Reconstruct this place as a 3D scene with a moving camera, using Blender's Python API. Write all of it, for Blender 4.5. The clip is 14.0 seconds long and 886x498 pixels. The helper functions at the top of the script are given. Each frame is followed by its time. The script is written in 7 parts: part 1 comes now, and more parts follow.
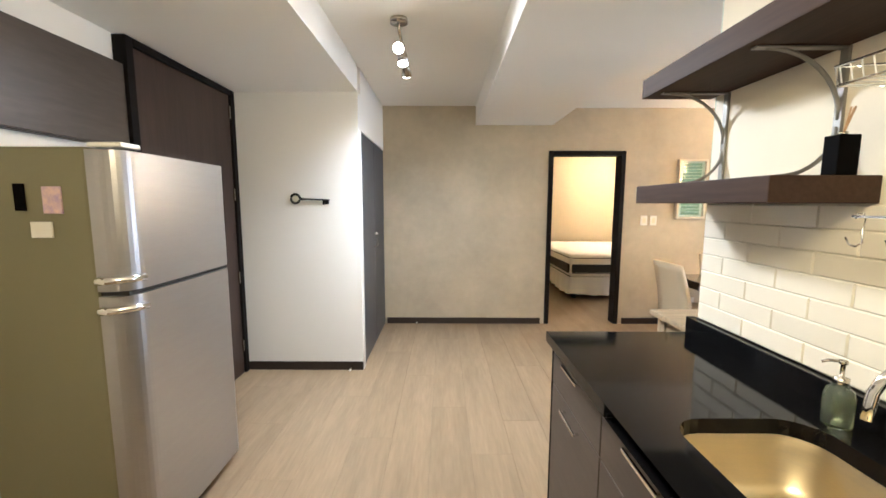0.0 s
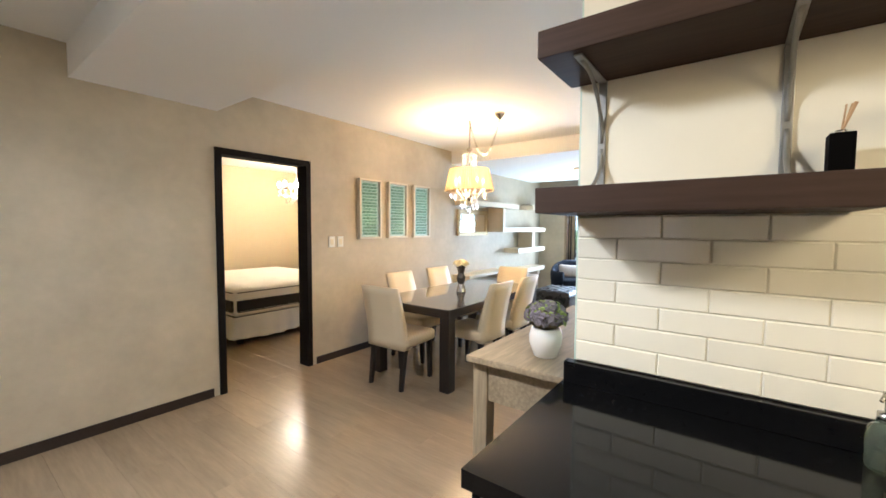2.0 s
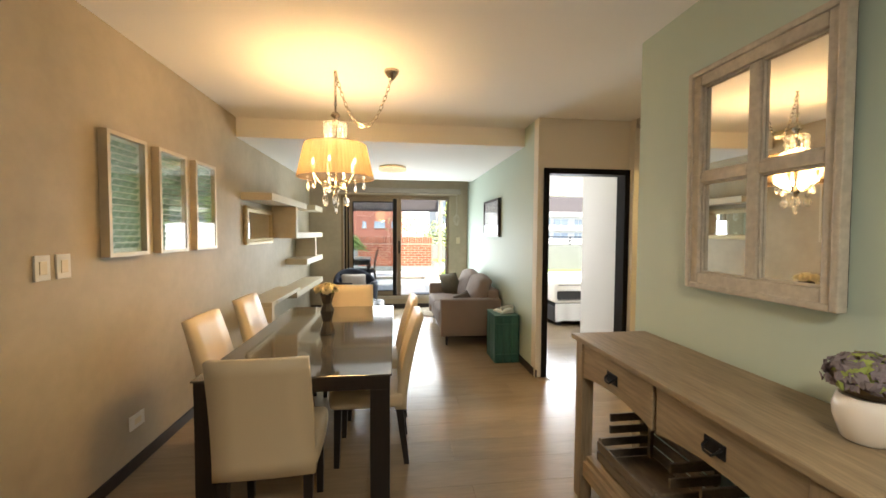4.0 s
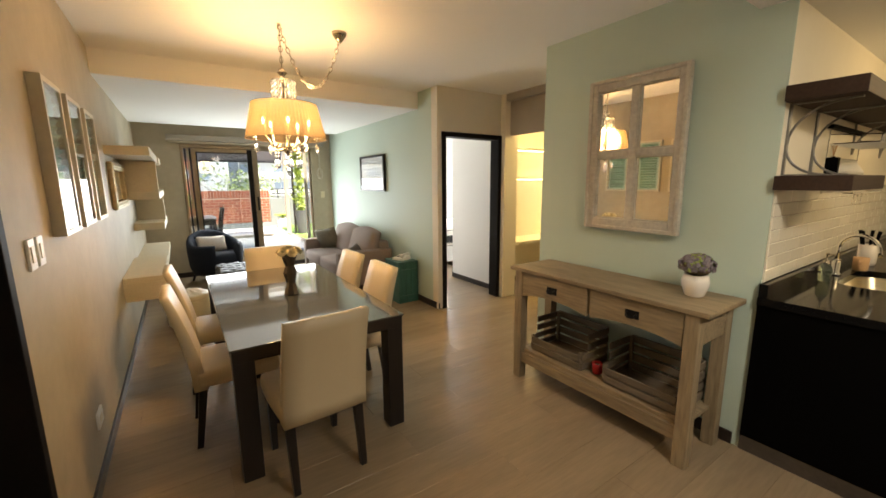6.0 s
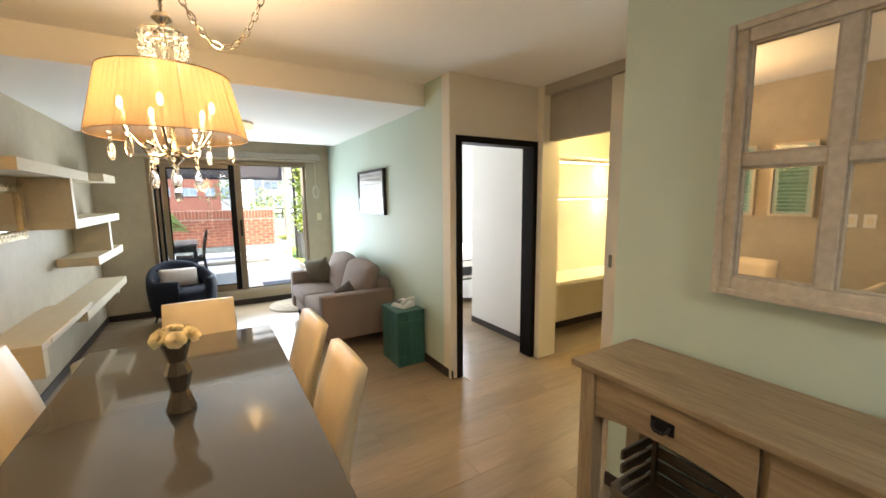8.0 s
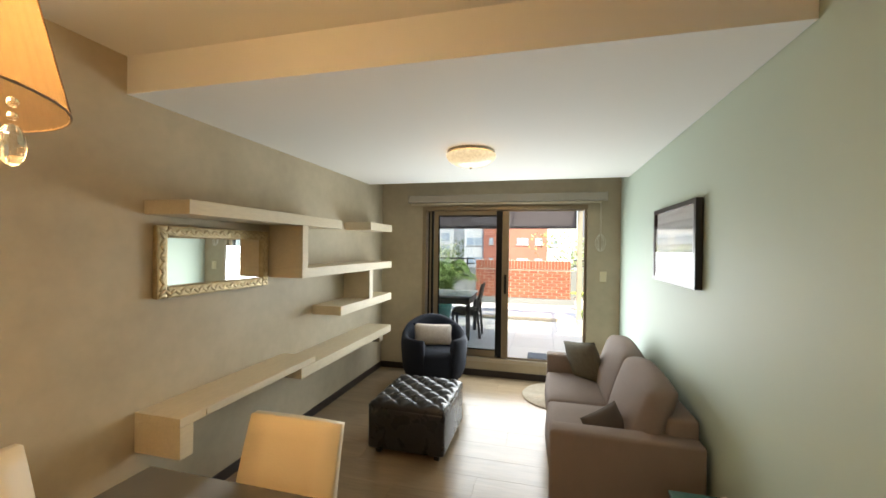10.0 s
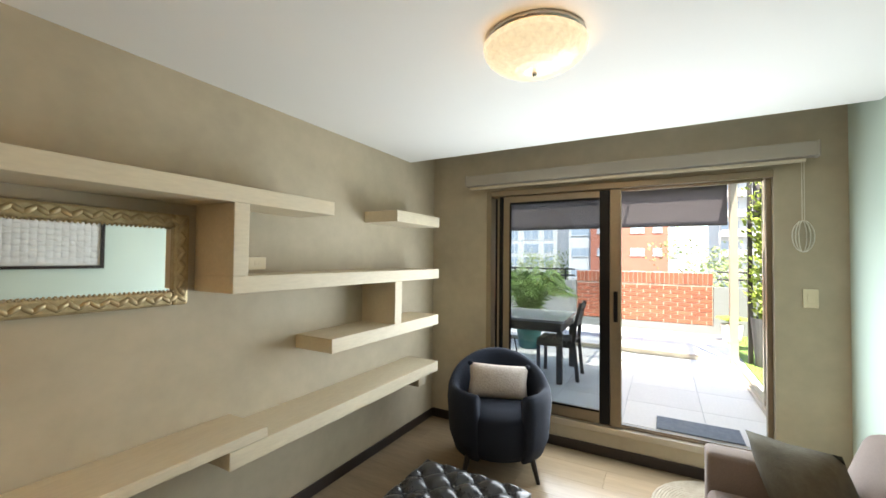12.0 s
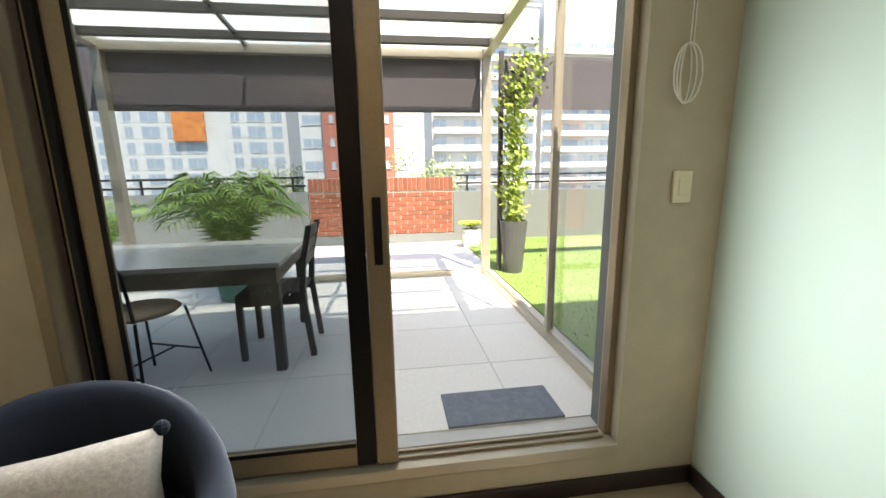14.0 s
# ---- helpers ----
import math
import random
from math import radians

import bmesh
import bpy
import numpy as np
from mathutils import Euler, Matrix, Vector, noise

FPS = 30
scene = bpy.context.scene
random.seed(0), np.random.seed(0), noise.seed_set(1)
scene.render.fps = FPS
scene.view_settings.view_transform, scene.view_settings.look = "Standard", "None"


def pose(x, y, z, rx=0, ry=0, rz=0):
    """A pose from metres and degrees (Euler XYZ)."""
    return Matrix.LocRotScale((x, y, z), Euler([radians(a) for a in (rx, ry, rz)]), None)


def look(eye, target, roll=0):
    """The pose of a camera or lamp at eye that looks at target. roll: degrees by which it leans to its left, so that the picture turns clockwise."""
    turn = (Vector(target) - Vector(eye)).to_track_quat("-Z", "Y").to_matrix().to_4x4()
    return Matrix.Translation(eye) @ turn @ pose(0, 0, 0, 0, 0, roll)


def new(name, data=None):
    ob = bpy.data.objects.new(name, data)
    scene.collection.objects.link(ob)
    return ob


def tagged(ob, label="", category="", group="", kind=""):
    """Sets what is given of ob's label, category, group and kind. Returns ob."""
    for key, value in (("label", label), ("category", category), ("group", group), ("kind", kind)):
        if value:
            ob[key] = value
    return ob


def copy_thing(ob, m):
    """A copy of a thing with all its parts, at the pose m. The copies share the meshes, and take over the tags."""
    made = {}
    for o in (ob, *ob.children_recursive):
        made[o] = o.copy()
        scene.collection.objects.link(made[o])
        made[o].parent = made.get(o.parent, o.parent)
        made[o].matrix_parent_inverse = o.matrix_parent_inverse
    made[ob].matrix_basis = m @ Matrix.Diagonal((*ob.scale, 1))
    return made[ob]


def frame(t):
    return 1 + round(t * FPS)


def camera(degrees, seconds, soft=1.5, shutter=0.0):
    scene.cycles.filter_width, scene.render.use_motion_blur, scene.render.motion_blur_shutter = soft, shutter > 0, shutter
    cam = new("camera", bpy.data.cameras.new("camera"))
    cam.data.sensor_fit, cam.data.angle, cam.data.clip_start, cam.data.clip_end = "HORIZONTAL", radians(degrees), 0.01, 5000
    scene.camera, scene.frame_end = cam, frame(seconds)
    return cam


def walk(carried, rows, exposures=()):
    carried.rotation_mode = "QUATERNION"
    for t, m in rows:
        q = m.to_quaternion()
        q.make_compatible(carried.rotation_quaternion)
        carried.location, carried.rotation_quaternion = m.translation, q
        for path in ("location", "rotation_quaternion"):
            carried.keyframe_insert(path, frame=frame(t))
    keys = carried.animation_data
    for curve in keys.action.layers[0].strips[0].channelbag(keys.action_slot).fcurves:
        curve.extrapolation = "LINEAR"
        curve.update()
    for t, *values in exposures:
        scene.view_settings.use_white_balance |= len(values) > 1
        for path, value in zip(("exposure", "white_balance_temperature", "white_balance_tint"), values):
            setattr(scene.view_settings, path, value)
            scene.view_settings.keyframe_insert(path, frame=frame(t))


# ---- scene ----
cam = camera(97.3, 14.0, soft=1.6)
PATH = [
    (0, (0.741, 0.648, 1.48), (0.74, 2.634, 1.248), 0.1),
    (0.5, (0.716, 0.84, 1.451), (1.301, 2.742, 1.255), 0.1),
    (1, (0.591, 1.114, 1.463), (1.597, 2.836, 1.309), 0.2),
    (1.5, (0.461, 1.446, 1.453), (1.797, 2.929, 1.33), 0.4),
    (2, (0.514, 1.881, 1.44), (2.113, 3.077, 1.33), 0.3),
    (2.5, (0.628, 2.371, 1.451), (2.421, 3.251, 1.347), 0.6),
    (3, (0.843, 2.779, 1.421), (2.767, 3.316, 1.328), 0.6),
    (3.2, (0.932, 2.988, 1.429), (2.895, 3.36, 1.339), 0.5),
    (5.3, (1.385, 4.694, 1.497), (3.137, 3.753, 1.284), -0.2),
    (5.5, (1.315, 4.777, 1.517), (3.024, 3.773, 1.252), -0.4),
    (6, (1.125, 4.881, 1.538), (2.76, 3.782, 1.196), -0.4),
    (6.5, (1.108, 4.818, 1.536), (2.709, 3.68, 1.16), -0.5),
    (7, (1.426, 4.661, 1.518), (3.019, 3.509, 1.149), -0.4),
    (7.5, (1.774, 4.4, 1.525), (3.394, 3.273, 1.196), -0.3),
    (8, (2.177, 4.104, 1.589), (3.881, 3.089, 1.328), -0.6),
    (8.5, (2.58, 3.818, 1.639), (4.412, 3.033, 1.474), -0.5),
    (9, (2.965, 3.571, 1.646), (4.927, 3.191, 1.562), -0.2),
    (11.3, (4.884, 3.129, 1.567), (6.548, 4.238, 1.607), 0.9),
    (11.5, (5.026, 3.186, 1.561), (6.682, 4.307, 1.61), 0.8),
    (12, (5.407, 3.39, 1.534), (7.151, 4.368, 1.583), 0.6),
    (12.5, (5.843, 3.639, 1.527), (7.728, 4.309, 1.554), 0.1),
    (13, (6.328, 3.784, 1.464), (8.307, 4.07, 1.416), -0.5),
    (13.5, (6.866, 3.777, 1.409), (8.856, 3.736, 1.21), -0.7),
    (14, (7.369, 3.66, 1.366), (9.315, 3.397, 0.986), -0.9),
]
EXPO = [(0.0, 3.4, 5350, 10), (1.5, 3.2, 5300, 10), (2.5, 2.88, 5550, 10), (3.0, 2.58, 6300, 10), (5.5, 2.1, 7200, 10), (6.5, 2.1, 7300, 10), (7.5, 2.35, 6500, 10), (8.5, 2.05, 6900, 10), (9.0, 1.78, 7400, 10), (11.5, 2.12, 6800, 10), (12.5, 1.92, 6900, 10), (13.0, 1.8, 7000, 10), (14.0, 1.6, 7300, 10)]
walk(cam, [(t, look(eye, target, roll)) for t, eye, target, roll in PATH], exposures=EXPO)

# ---- light ----
world = bpy.data.worlds.new("sky")
scene.world = world
world.use_nodes = True
wn = world.node_tree.nodes
sky = wn.new("ShaderNodeTexSky")
sky.sky_type, sky.sun_disc = "NISHITA", False
SUN_ELEV, SUN_AZ = radians(62), radians(200)
sky.sun_elevation, sky.sun_rotation = SUN_ELEV, radians(90) - SUN_AZ
world.node_tree.links.new(sky.outputs[0], wn["Background"].inputs[0])
wn["Background"].inputs[1].default_value = 0.15


def lamp(name, kind, m, energy, colour, size=0.1, size_y=None, spot=None):
    data = bpy.data.lights.new(name, kind)
    data.energy, data.color = energy, colour
    if kind == "AREA":
        data.size = size
        if size_y:
            data.shape, data.size_y = "RECTANGLE", size_y
    elif kind == "SUN":
        data.angle = size
    else:
        data.shadow_soft_size = size
    if spot:
        data.spot_size, data.spot_blend = radians(spot), 1.0
    ob = new(name, data)
    ob.matrix_world = m
    return ob


WARM = (1.0, 0.62, 0.28)
sd = Vector((math.cos(SUN_AZ) * math.cos(SUN_ELEV), math.sin(SUN_AZ) * math.cos(SUN_ELEV), math.sin(SUN_ELEV)))
lamp("sun", "SUN", look(sd * 30, (0, 0, 0)), 5.0, (1.0, 0.95, 0.86), radians(0.53))
lamp("dining_bulbs", "POINT", pose(4.09, 4.205, 1.95), 16, WARM, 0.17)
lamp("living_bulb", "POINT", pose(6.89, 3.82, 2.345), 0.806, (1, 0.62, 0.28), 0.03)
lamp("hall_spot_a", "SPOT", look((0.48, 3.36, 2.38), (0.9, 2.2, 0.0)), 21.1, (1, 0.95, 0.86), 0.10, spot=165)
lamp("hall_spot_b", "SPOT", look((0.48, 3.66, 2.36), (1.0, 3.9, 0.0)), 15.5, (1, 0.95, 0.86), 0.10, spot=165)
# assumed warm kitchen source, out of view and added without any fixture
lamp("kitchen_unseen_light", "POINT", pose(0.80, 0.75, 2.12), 6.82, (1, 0.76, 0.42), 0.22)
lamp("bedroom_bulbs", "POINT", pose(4.35, 7.85, 2.14), 11.5, (1, 0.78, 0.52), 0.15)
lamp("closet_bulb", "POINT", pose(4.5, 0.45, 2.3), 10, (1, 0.74, 0.32), 0.1)
for zz in (1.955, 1.545):
    lamp("closet_strip", "AREA", look((5.30, -0.1, zz), (5.36, -0.1, 0.5)), 3.72, (1, 0.82, 0.42), 0.05, 1.9)
lamp("patio_sky", "AREA", look((8.705, 3.74, 0.95), (4.7, 3.7, 1.0)), 19.8, (0.80, 0.90, 1.0), 1.9, 1.3)
lamp("bedroom_window_sky", "AREA", look((8.70, 0.8, 1.35), (5.0, 0.8, 1.2)), 34, (0.82, 0.88, 1.0), 2.0, 1.6)


# ---- materials ----
def mat(name, base=(0.8, 0.8, 0.8), rough=0.5, metal=0.0, var=0.0, scale=4.0, fine=0.0, fscale=80.0, bump=0.0, bscale=60.0,
        stretch=(1, 1, 1), second=None, rnd=0.0, coat=0.0, spec=0.5, transmission=0.0, ior=1.45, emit=None, estr=0.0, sheen=0.0, rvar=0.0):
    """A node material: base colour with large and fine variation, optional per-object variation, relief."""
    m = bpy.data.materials.new(name)
    m.use_nodes = True
    nt = m.node_tree
    n, L = nt.nodes, nt.links
    b = n["Principled BSDF"]
    b.inputs["Roughness"].default_value = rough
    b.inputs["Metallic"].default_value = metal
    b.inputs["Coat Weight"].default_value = coat
    b.inputs["Specular IOR Level"].default_value = spec
    b.inputs["Transmission Weight"].default_value = transmission
    b.inputs["IOR"].default_value = ior
    b.inputs["Sheen Weight"].default_value = sheen
    if emit:
        b.inputs["Emission Color"].default_value = (*emit, 1)
        b.inputs["Emission Strength"].default_value = estr
    tc = n.new("ShaderNodeTexCoord")
    mp = n.new("ShaderNodeMapping")
    mp.inputs["Scale"].default_value = stretch
    L.new(tc.outputs["Object"], mp.inputs["Vector"])
    if rnd > 0:
        oj = n.new("ShaderNodeObjectInfo")
        ml = n.new("ShaderNodeMath")
        ml.operation = "MULTIPLY"
        ml.inputs[1].default_value = 37.0
        L.new(oj.outputs["Random"], ml.inputs[0])
        L.new(ml.outputs[0], mp.inputs["Location"])
    col = None
    sec = second or tuple(c * 0.6 for c in base)
    if var > 0:
        t = n.new("ShaderNodeTexNoise")
        t.inputs["Scale"].default_value, t.inputs["Detail"].default_value, t.inputs["Roughness"].default_value = scale, 6, 0.6
        L.new(mp.outputs[0], t.inputs["Vector"])
        r = n.new("ShaderNodeValToRGB")
        r.color_ramp.elements[0].position, r.color_ramp.elements[1].position = 0.5 - 0.25, 0.5 + 0.22
        r.color_ramp.elements[0].color = (*[a + (c - a) * var for a, c in zip(base, sec)], 1)
        r.color_ramp.elements[1].color = (*base, 1)
        L.new(t.outputs["Fac"], r.inputs[0])
        col = r.outputs[0]
        if rvar:
            mr = n.new("ShaderNodeMapRange")
            mr.inputs["To Min"].default_value, mr.inputs["To Max"].default_value = rough + rvar, max(0.02, rough - rvar)
            L.new(t.outputs["Fac"], mr.inputs["Value"])
            L.new(mr.outputs[0], b.inputs["Roughness"])
    if fine > 0:
        t2 = n.new("ShaderNodeTexNoise")
        t2.inputs["Scale"].default_value, t2.inputs["Detail"].default_value = fscale, 4
        L.new(mp.outputs[0], t2.inputs["Vector"])
        mx = n.new("ShaderNodeMix")
        mx.data_type, mx.blend_type = "RGBA", "MULTIPLY"
        r2 = n.new("ShaderNodeValToRGB")
        r2.color_ramp.elements[0].position, r2.color_ramp.elements[1].position = 0.3, 0.7
        r2.color_ramp.elements[0].color = (1 - fine, 1 - fine, 1 - fine, 1)
        L.new(t2.outputs["Fac"], r2.inputs[0])
        mx.inputs["Factor"].default_value = 1
        if col:
            L.new(col, mx.inputs[6])
        else:
            mx.inputs[6].default_value = (*base, 1)
        L.new(r2.outputs[0], mx.inputs[7])
        col = mx.outputs[2]
    if rnd > 0:
        oi = n.new("ShaderNodeObjectInfo")
        mr2 = n.new("ShaderNodeMapRange")
        mr2.inputs["To Min"].default_value, mr2.inputs["To Max"].default_value = 1 - rnd, 1 + rnd * 0.5
        L.new(oi.outputs["Random"], mr2.inputs["Value"])
        hs = n.new("ShaderNodeHueSaturation")
        L.new(mr2.outputs[0], hs.inputs["Value"])
        if col:
            L.new(col, hs.inputs["Color"])
        else:
            hs.inputs["Color"].default_value = (*base, 1)
        col = hs.outputs[0]
    if col:
        L.new(col, b.inputs["Base Color"])
    else:
        b.inputs["Base Color"].default_value = (*base, 1)
    if bump > 0:
        t3 = n.new("ShaderNodeTexNoise")
        t3.inputs["Scale"].default_value, t3.inputs["Detail"].default_value = bscale, 5
        L.new(mp.outputs[0], t3.inputs["Vector"])
        bp = n.new("ShaderNodeBump")
        bp.inputs["Strength"].default_value, bp.inputs["Distance"].default_value = bump, 0.004
        L.new(t3.outputs["Fac"], bp.inputs["Height"])
        L.new(bp.outputs[0], b.inputs["Normal"])
    return m


M = {}
M["cement"] = mat("cement_plaster", (0.51, 0.44, 0.32), 0.60, var=0.75, scale=1.7, second=(0.35, 0.30, 0.215), fine=0.07, fscale=11, bump=0.15, bscale=9, rvar=0.08)
M["white"] = mat("white_wall_paint", (0.80, 0.78, 0.74), 0.7, var=0.15, scale=2.0, second=(0.72, 0.69, 0.64), bump=0.06, bscale=120)
M["cream"] = mat("cream_wall_paint", (0.72, 0.67, 0.56), 0.7, var=0.2, scale=1.6, second=(0.64, 0.59, 0.48), bump=0.06, bscale=120)
M["ceiling"] = mat("ceiling_paint", (0.84, 0.83, 0.80), 0.8, var=0.12, scale=1.2, second=(0.79, 0.78, 0.75), bump=0.08, bscale=90)
M["green"] = mat("sage_green_paint", (0.50, 0.60, 0.52), 0.6, var=0.25, scale=1.8, second=(0.44, 0.54, 0.46), bump=0.08, bscale=70)
M["bedroom"] = mat("ochre_wall_paint", (0.58, 0.48, 0.32), 0.7, var=0.2, scale=1.5, second=(0.55, 0.43, 0.25), bump=0.05, bscale=80)
M["baseboard"] = mat("dark_baseboard", (0.030, 0.020, 0.016), 0.35, var=0.4, scale=8, stretch=(1, 1, 6), fine=0.2)
M["darkwood"] = mat("wenge_wood", (0.055, 0.032, 0.024), 0.38, var=0.8, scale=6, second=(0.025, 0.014, 0.010), fine=0.3, fscale=60, stretch=(1, 1, 0.08), bump=0.1, bscale=60)
M["doorblack"] = mat("black_door_frame", (0.010, 0.008, 0.007), 0.6, spec=0.12, var=0.4, scale=10, fine=0.2)
M["plank"] = mat("oak_laminate", (0.315, 0.235, 0.15), 0.24, var=0.7, scale=2.2, second=(0.225, 0.165, 0.105), fine=0.12, fscale=14, stretch=(5, 0.5, 1), rnd=0.07, bump=0.03, bscale=30, rvar=0.06)
M["joint"] = mat("floor_joint", (0.20, 0.155, 0.105), 0.6, var=0.3, scale=8)
M["brick_w"] = mat("white_glazed_brick", (0.80, 0.75, 0.62), 0.16, var=0.2, scale=6, second=(0.74, 0.68, 0.55), rnd=0.04, bump=0.22, bscale=9, coat=0.3)
M["kitchen"] = mat("cream_kitchen_paint", (0.78, 0.72, 0.58), 0.6, var=0.15, scale=3, bump=0.06, bscale=100)
M["grout"] = mat("white_grout", (0.76, 0.71, 0.58), 0.8, var=0.15, scale=20)
M["bronze"] = mat("bronze_aluminium", (0.30, 0.235, 0.155), 0.36, metal=0.55, var=0.3, scale=5, fine=0.1)
M["tile_out"] = mat("pale_terrace_tile", (0.82, 0.79, 0.74), 0.5, var=0.4, scale=3, second=(0.74, 0.71, 0.66), fine=0.08, fscale=60, rnd=0.05)


def glass_mat(name, tint=(1, 1, 1), ior=1.45, rough=0.0):
    m = bpy.data.materials.new(name)
    m.use_nodes = True
    nt = m.node_tree
    n, L = nt.nodes, nt.links
    out = n["Material Output"]
    n.remove(n["Principled BSDF"])
    tr, gl, mx, lw = n.new("ShaderNodeBsdfTransparent"), n.new("ShaderNodeBsdfGlossy"), n.new("ShaderNodeMixShader"), n.new("ShaderNodeLayerWeight")
    tr.inputs[0].default_value = (*tint, 1)
    gl.inputs["Roughness"].default_value = rough
    pw, ad = n.new("ShaderNodeMath"), n.new("ShaderNodeMath")
    pw.operation, ad.operation = "POWER", "MULTIPLY_ADD"
    pw.inputs[1].default_value, ad.inputs[1].default_value, ad.inputs[2].default_value = 4.5, 0.8, 0.045
    lw.inputs["Blend"].default_value = 0.5
    L.new(lw.outputs["Facing"], pw.inputs[0])
    L.new(pw.outputs[0], ad.inputs[0])
    L.new(ad.outputs[0], mx.inputs[0])
    L.new(tr.outputs[0], mx.inputs[1])
    L.new(gl.outputs[0], mx.inputs[2])
    L.new(mx.outputs[0], out.inputs[0])
    return m


M["pane"] = glass_mat("window_glass", (0.95, 0.96, 0.96))
M["pane_tint"] = glass_mat("tinted_glass", (0.64, 0.68, 0.71))


def sheer_mat(name, colour, clear, through_, stripes=None):
    """Cloth or opal sheet that lets light through: part open, part translucent, the rest diffuse."""
    m = bpy.data.materials.new(name)
    m.use_nodes = True
    nt = m.node_tree
    n, L = nt.nodes, nt.links
    n.remove(n["Principled BSDF"])
    tr, tl, df = n.new("ShaderNodeBsdfTransparent"), n.new("ShaderNodeBsdfTranslucent"), n.new("ShaderNodeBsdfDiffuse")
    m1, m2 = n.new("ShaderNodeMixShader"), n.new("ShaderNodeMixShader")
    tr.inputs[0].default_value = (*[0.5 + 0.5 * c for c in colour], 1)
    tc, mp, tx, rp = n.new("ShaderNodeTexCoord"), n.new("ShaderNodeMapping"), n.new("ShaderNodeTexNoise"), n.new("ShaderNodeValToRGB")
    mp.inputs["Scale"].default_value = stripes or (1, 1, 1)
    tx.inputs["Scale"].default_value = 30 if stripes else 3
    rp.color_ramp.elements[0].color = (*[c * 0.82 for c in colour], 1)
    rp.color_ramp.elements[1].color = (*colour, 1)
    L.new(tc.outputs["Object"], mp.inputs[0])
    L.new(mp.outputs[0], tx.inputs["Vector"])
    L.new(tx.outputs["Fac"], rp.inputs[0])
    L.new(rp.outputs[0], tl.inputs[0])
    L.new(rp.outputs[0], df.inputs[0])
    m1.inputs[0].default_value, m2.inputs[0].default_value = through_, clear
    L.new(df.outputs[0], m1.inputs[1])
    L.new(tl.outputs[0], m1.inputs[2])
    L.new(m1.outputs[0], m2.inputs[1])
    L.new(tr.outputs[0], m2.inputs[2])
    L.new(m2.outputs[0], n["Material Output"].inputs[0])
    return m


M["mirror"] = mat("mirror_silver", (0.9, 0.9, 0.88), 0.02, metal=1.0)


# ---- mesh helpers ----
def bm_box(bm, x0, x1, y0, y1, z0, z1, bev=0.0, m=None):
    g = bmesh.ops.create_cube(bm, size=1.0)
    vs = g["verts"]
    for v in vs:
        v.co = Vector(((x0 + x1) / 2 + v.co.x * (x1 - x0), (y0 + y1) / 2 + v.co.y * (y1 - y0), (z0 + z1) / 2 + v.co.z * (z1 - z0)))
    if m is not None:
        for v in vs:
            v.co = m @ v.co
    if bev > 0:
        es = list({e for v in vs for e in v.link_edges})
        bmesh.ops.bevel(bm, geom=es, offset=bev, segments=2, affect="EDGES", profile=0.6)
    return bm


def B(x0, x1, y0, y1, z0, z1, bev=0.0):
    return bm_box(bmesh.new(), x0, x1, y0, y1, z0, z1, bev)


def boxes(*bs, bev=0.0):
    bm = bmesh.new()
    for b in bs:
        bm_box(bm, *b, bev=bev)
    return bm


def lathe(profile, seg=24, bm=None, c=(0, 0, 0), closed=True):
    """A turned body from rows of radius and height."""
    bm = bm or bmesh.new()
    rings = []
    for r, z in profile:
        rings.append([bm.verts.new((c[0] + r * math.cos(2 * math.pi * i / seg), c[1] + r * math.sin(2 * math.pi * i / seg), c[2] + z)) for i in range(seg)])
    for a, b in zip(rings, rings[1:]):
        for i in range(seg):
            bm.faces.new((a[i], a[(i + 1) % seg], b[(i + 1) % seg], b[i]))
    if closed:
        bm.faces.new(list(reversed(rings[0])))
        bm.faces.new(rings[-1])
    return bm


def tube(points, r, seg=8, bm=None, closed=False):
    """A round bar along a line of points; r is one radius or one for each point."""
    bm = bm or bmesh.new()
    pts = [Vector(p) for p in points]
    n = len(pts)
    rings = []
    up = Vector((0, 0, 1))
    for i, p in enumerate(pts):
        if closed:
            d = pts[(i + 1) % n] - pts[i - 1]
        else:
            d = pts[min(i + 1, n - 1)] - pts[max(i - 1, 0)]
        d.normalize()
        a = d.cross(up)
        if a.length < 1e-3:
            a = d.cross(Vector((1, 0, 0)))
        a.normalize()
        b = d.cross(a).normalized()
        rr = r[i] if isinstance(r, (list, tuple)) else r
        rings.append([bm.verts.new(p + a * rr * math.cos(2 * math.pi * k / seg) + b * rr * math.sin(2 * math.pi * k / seg)) for k in range(seg)])
    pairs = list(zip(rings, rings[1:])) + ([(rings[-1], rings[0])] if closed else [])
    for u, v in pairs:
        for k in range(seg):
            bm.faces.new((u[k], u[(k + 1) % seg], v[(k + 1) % seg], v[k]))
    if not closed:
        bm.faces.new(list(reversed(rings[0])))
        bm.faces.new(rings[-1])
    return bm


def ball(bm, c, rx, ry=None, rz=None, u=10, v=7):
    g = bmesh.ops.create_uvsphere(bm, u_segments=u, v_segments=v, radius=1.0)
    for w in g["verts"]:
        w.co = Vector((c[0] + w.co.x * rx, c[1] + w.co.y * (ry or rx), c[2] + w.co.z * (rz or rx)))
    return bm


def smooth(bm):
    for f in bm.faces:
        f.smooth = True
    return bm


def mesh_of(name, bm, material):
    bmesh.ops.recalc_face_normals(bm, faces=bm.faces)
    me = bpy.data.meshes.new(name)
    bm.to_mesh(me)
    bm.free()
    me.materials.append(material)
    return me


def part(name, bm, material, parent=None, label=""):
    ob = new(name, mesh_of(name, bm, material))
    if parent:
        ob.parent = parent
    if label:
        ob["label"] = label
    return ob


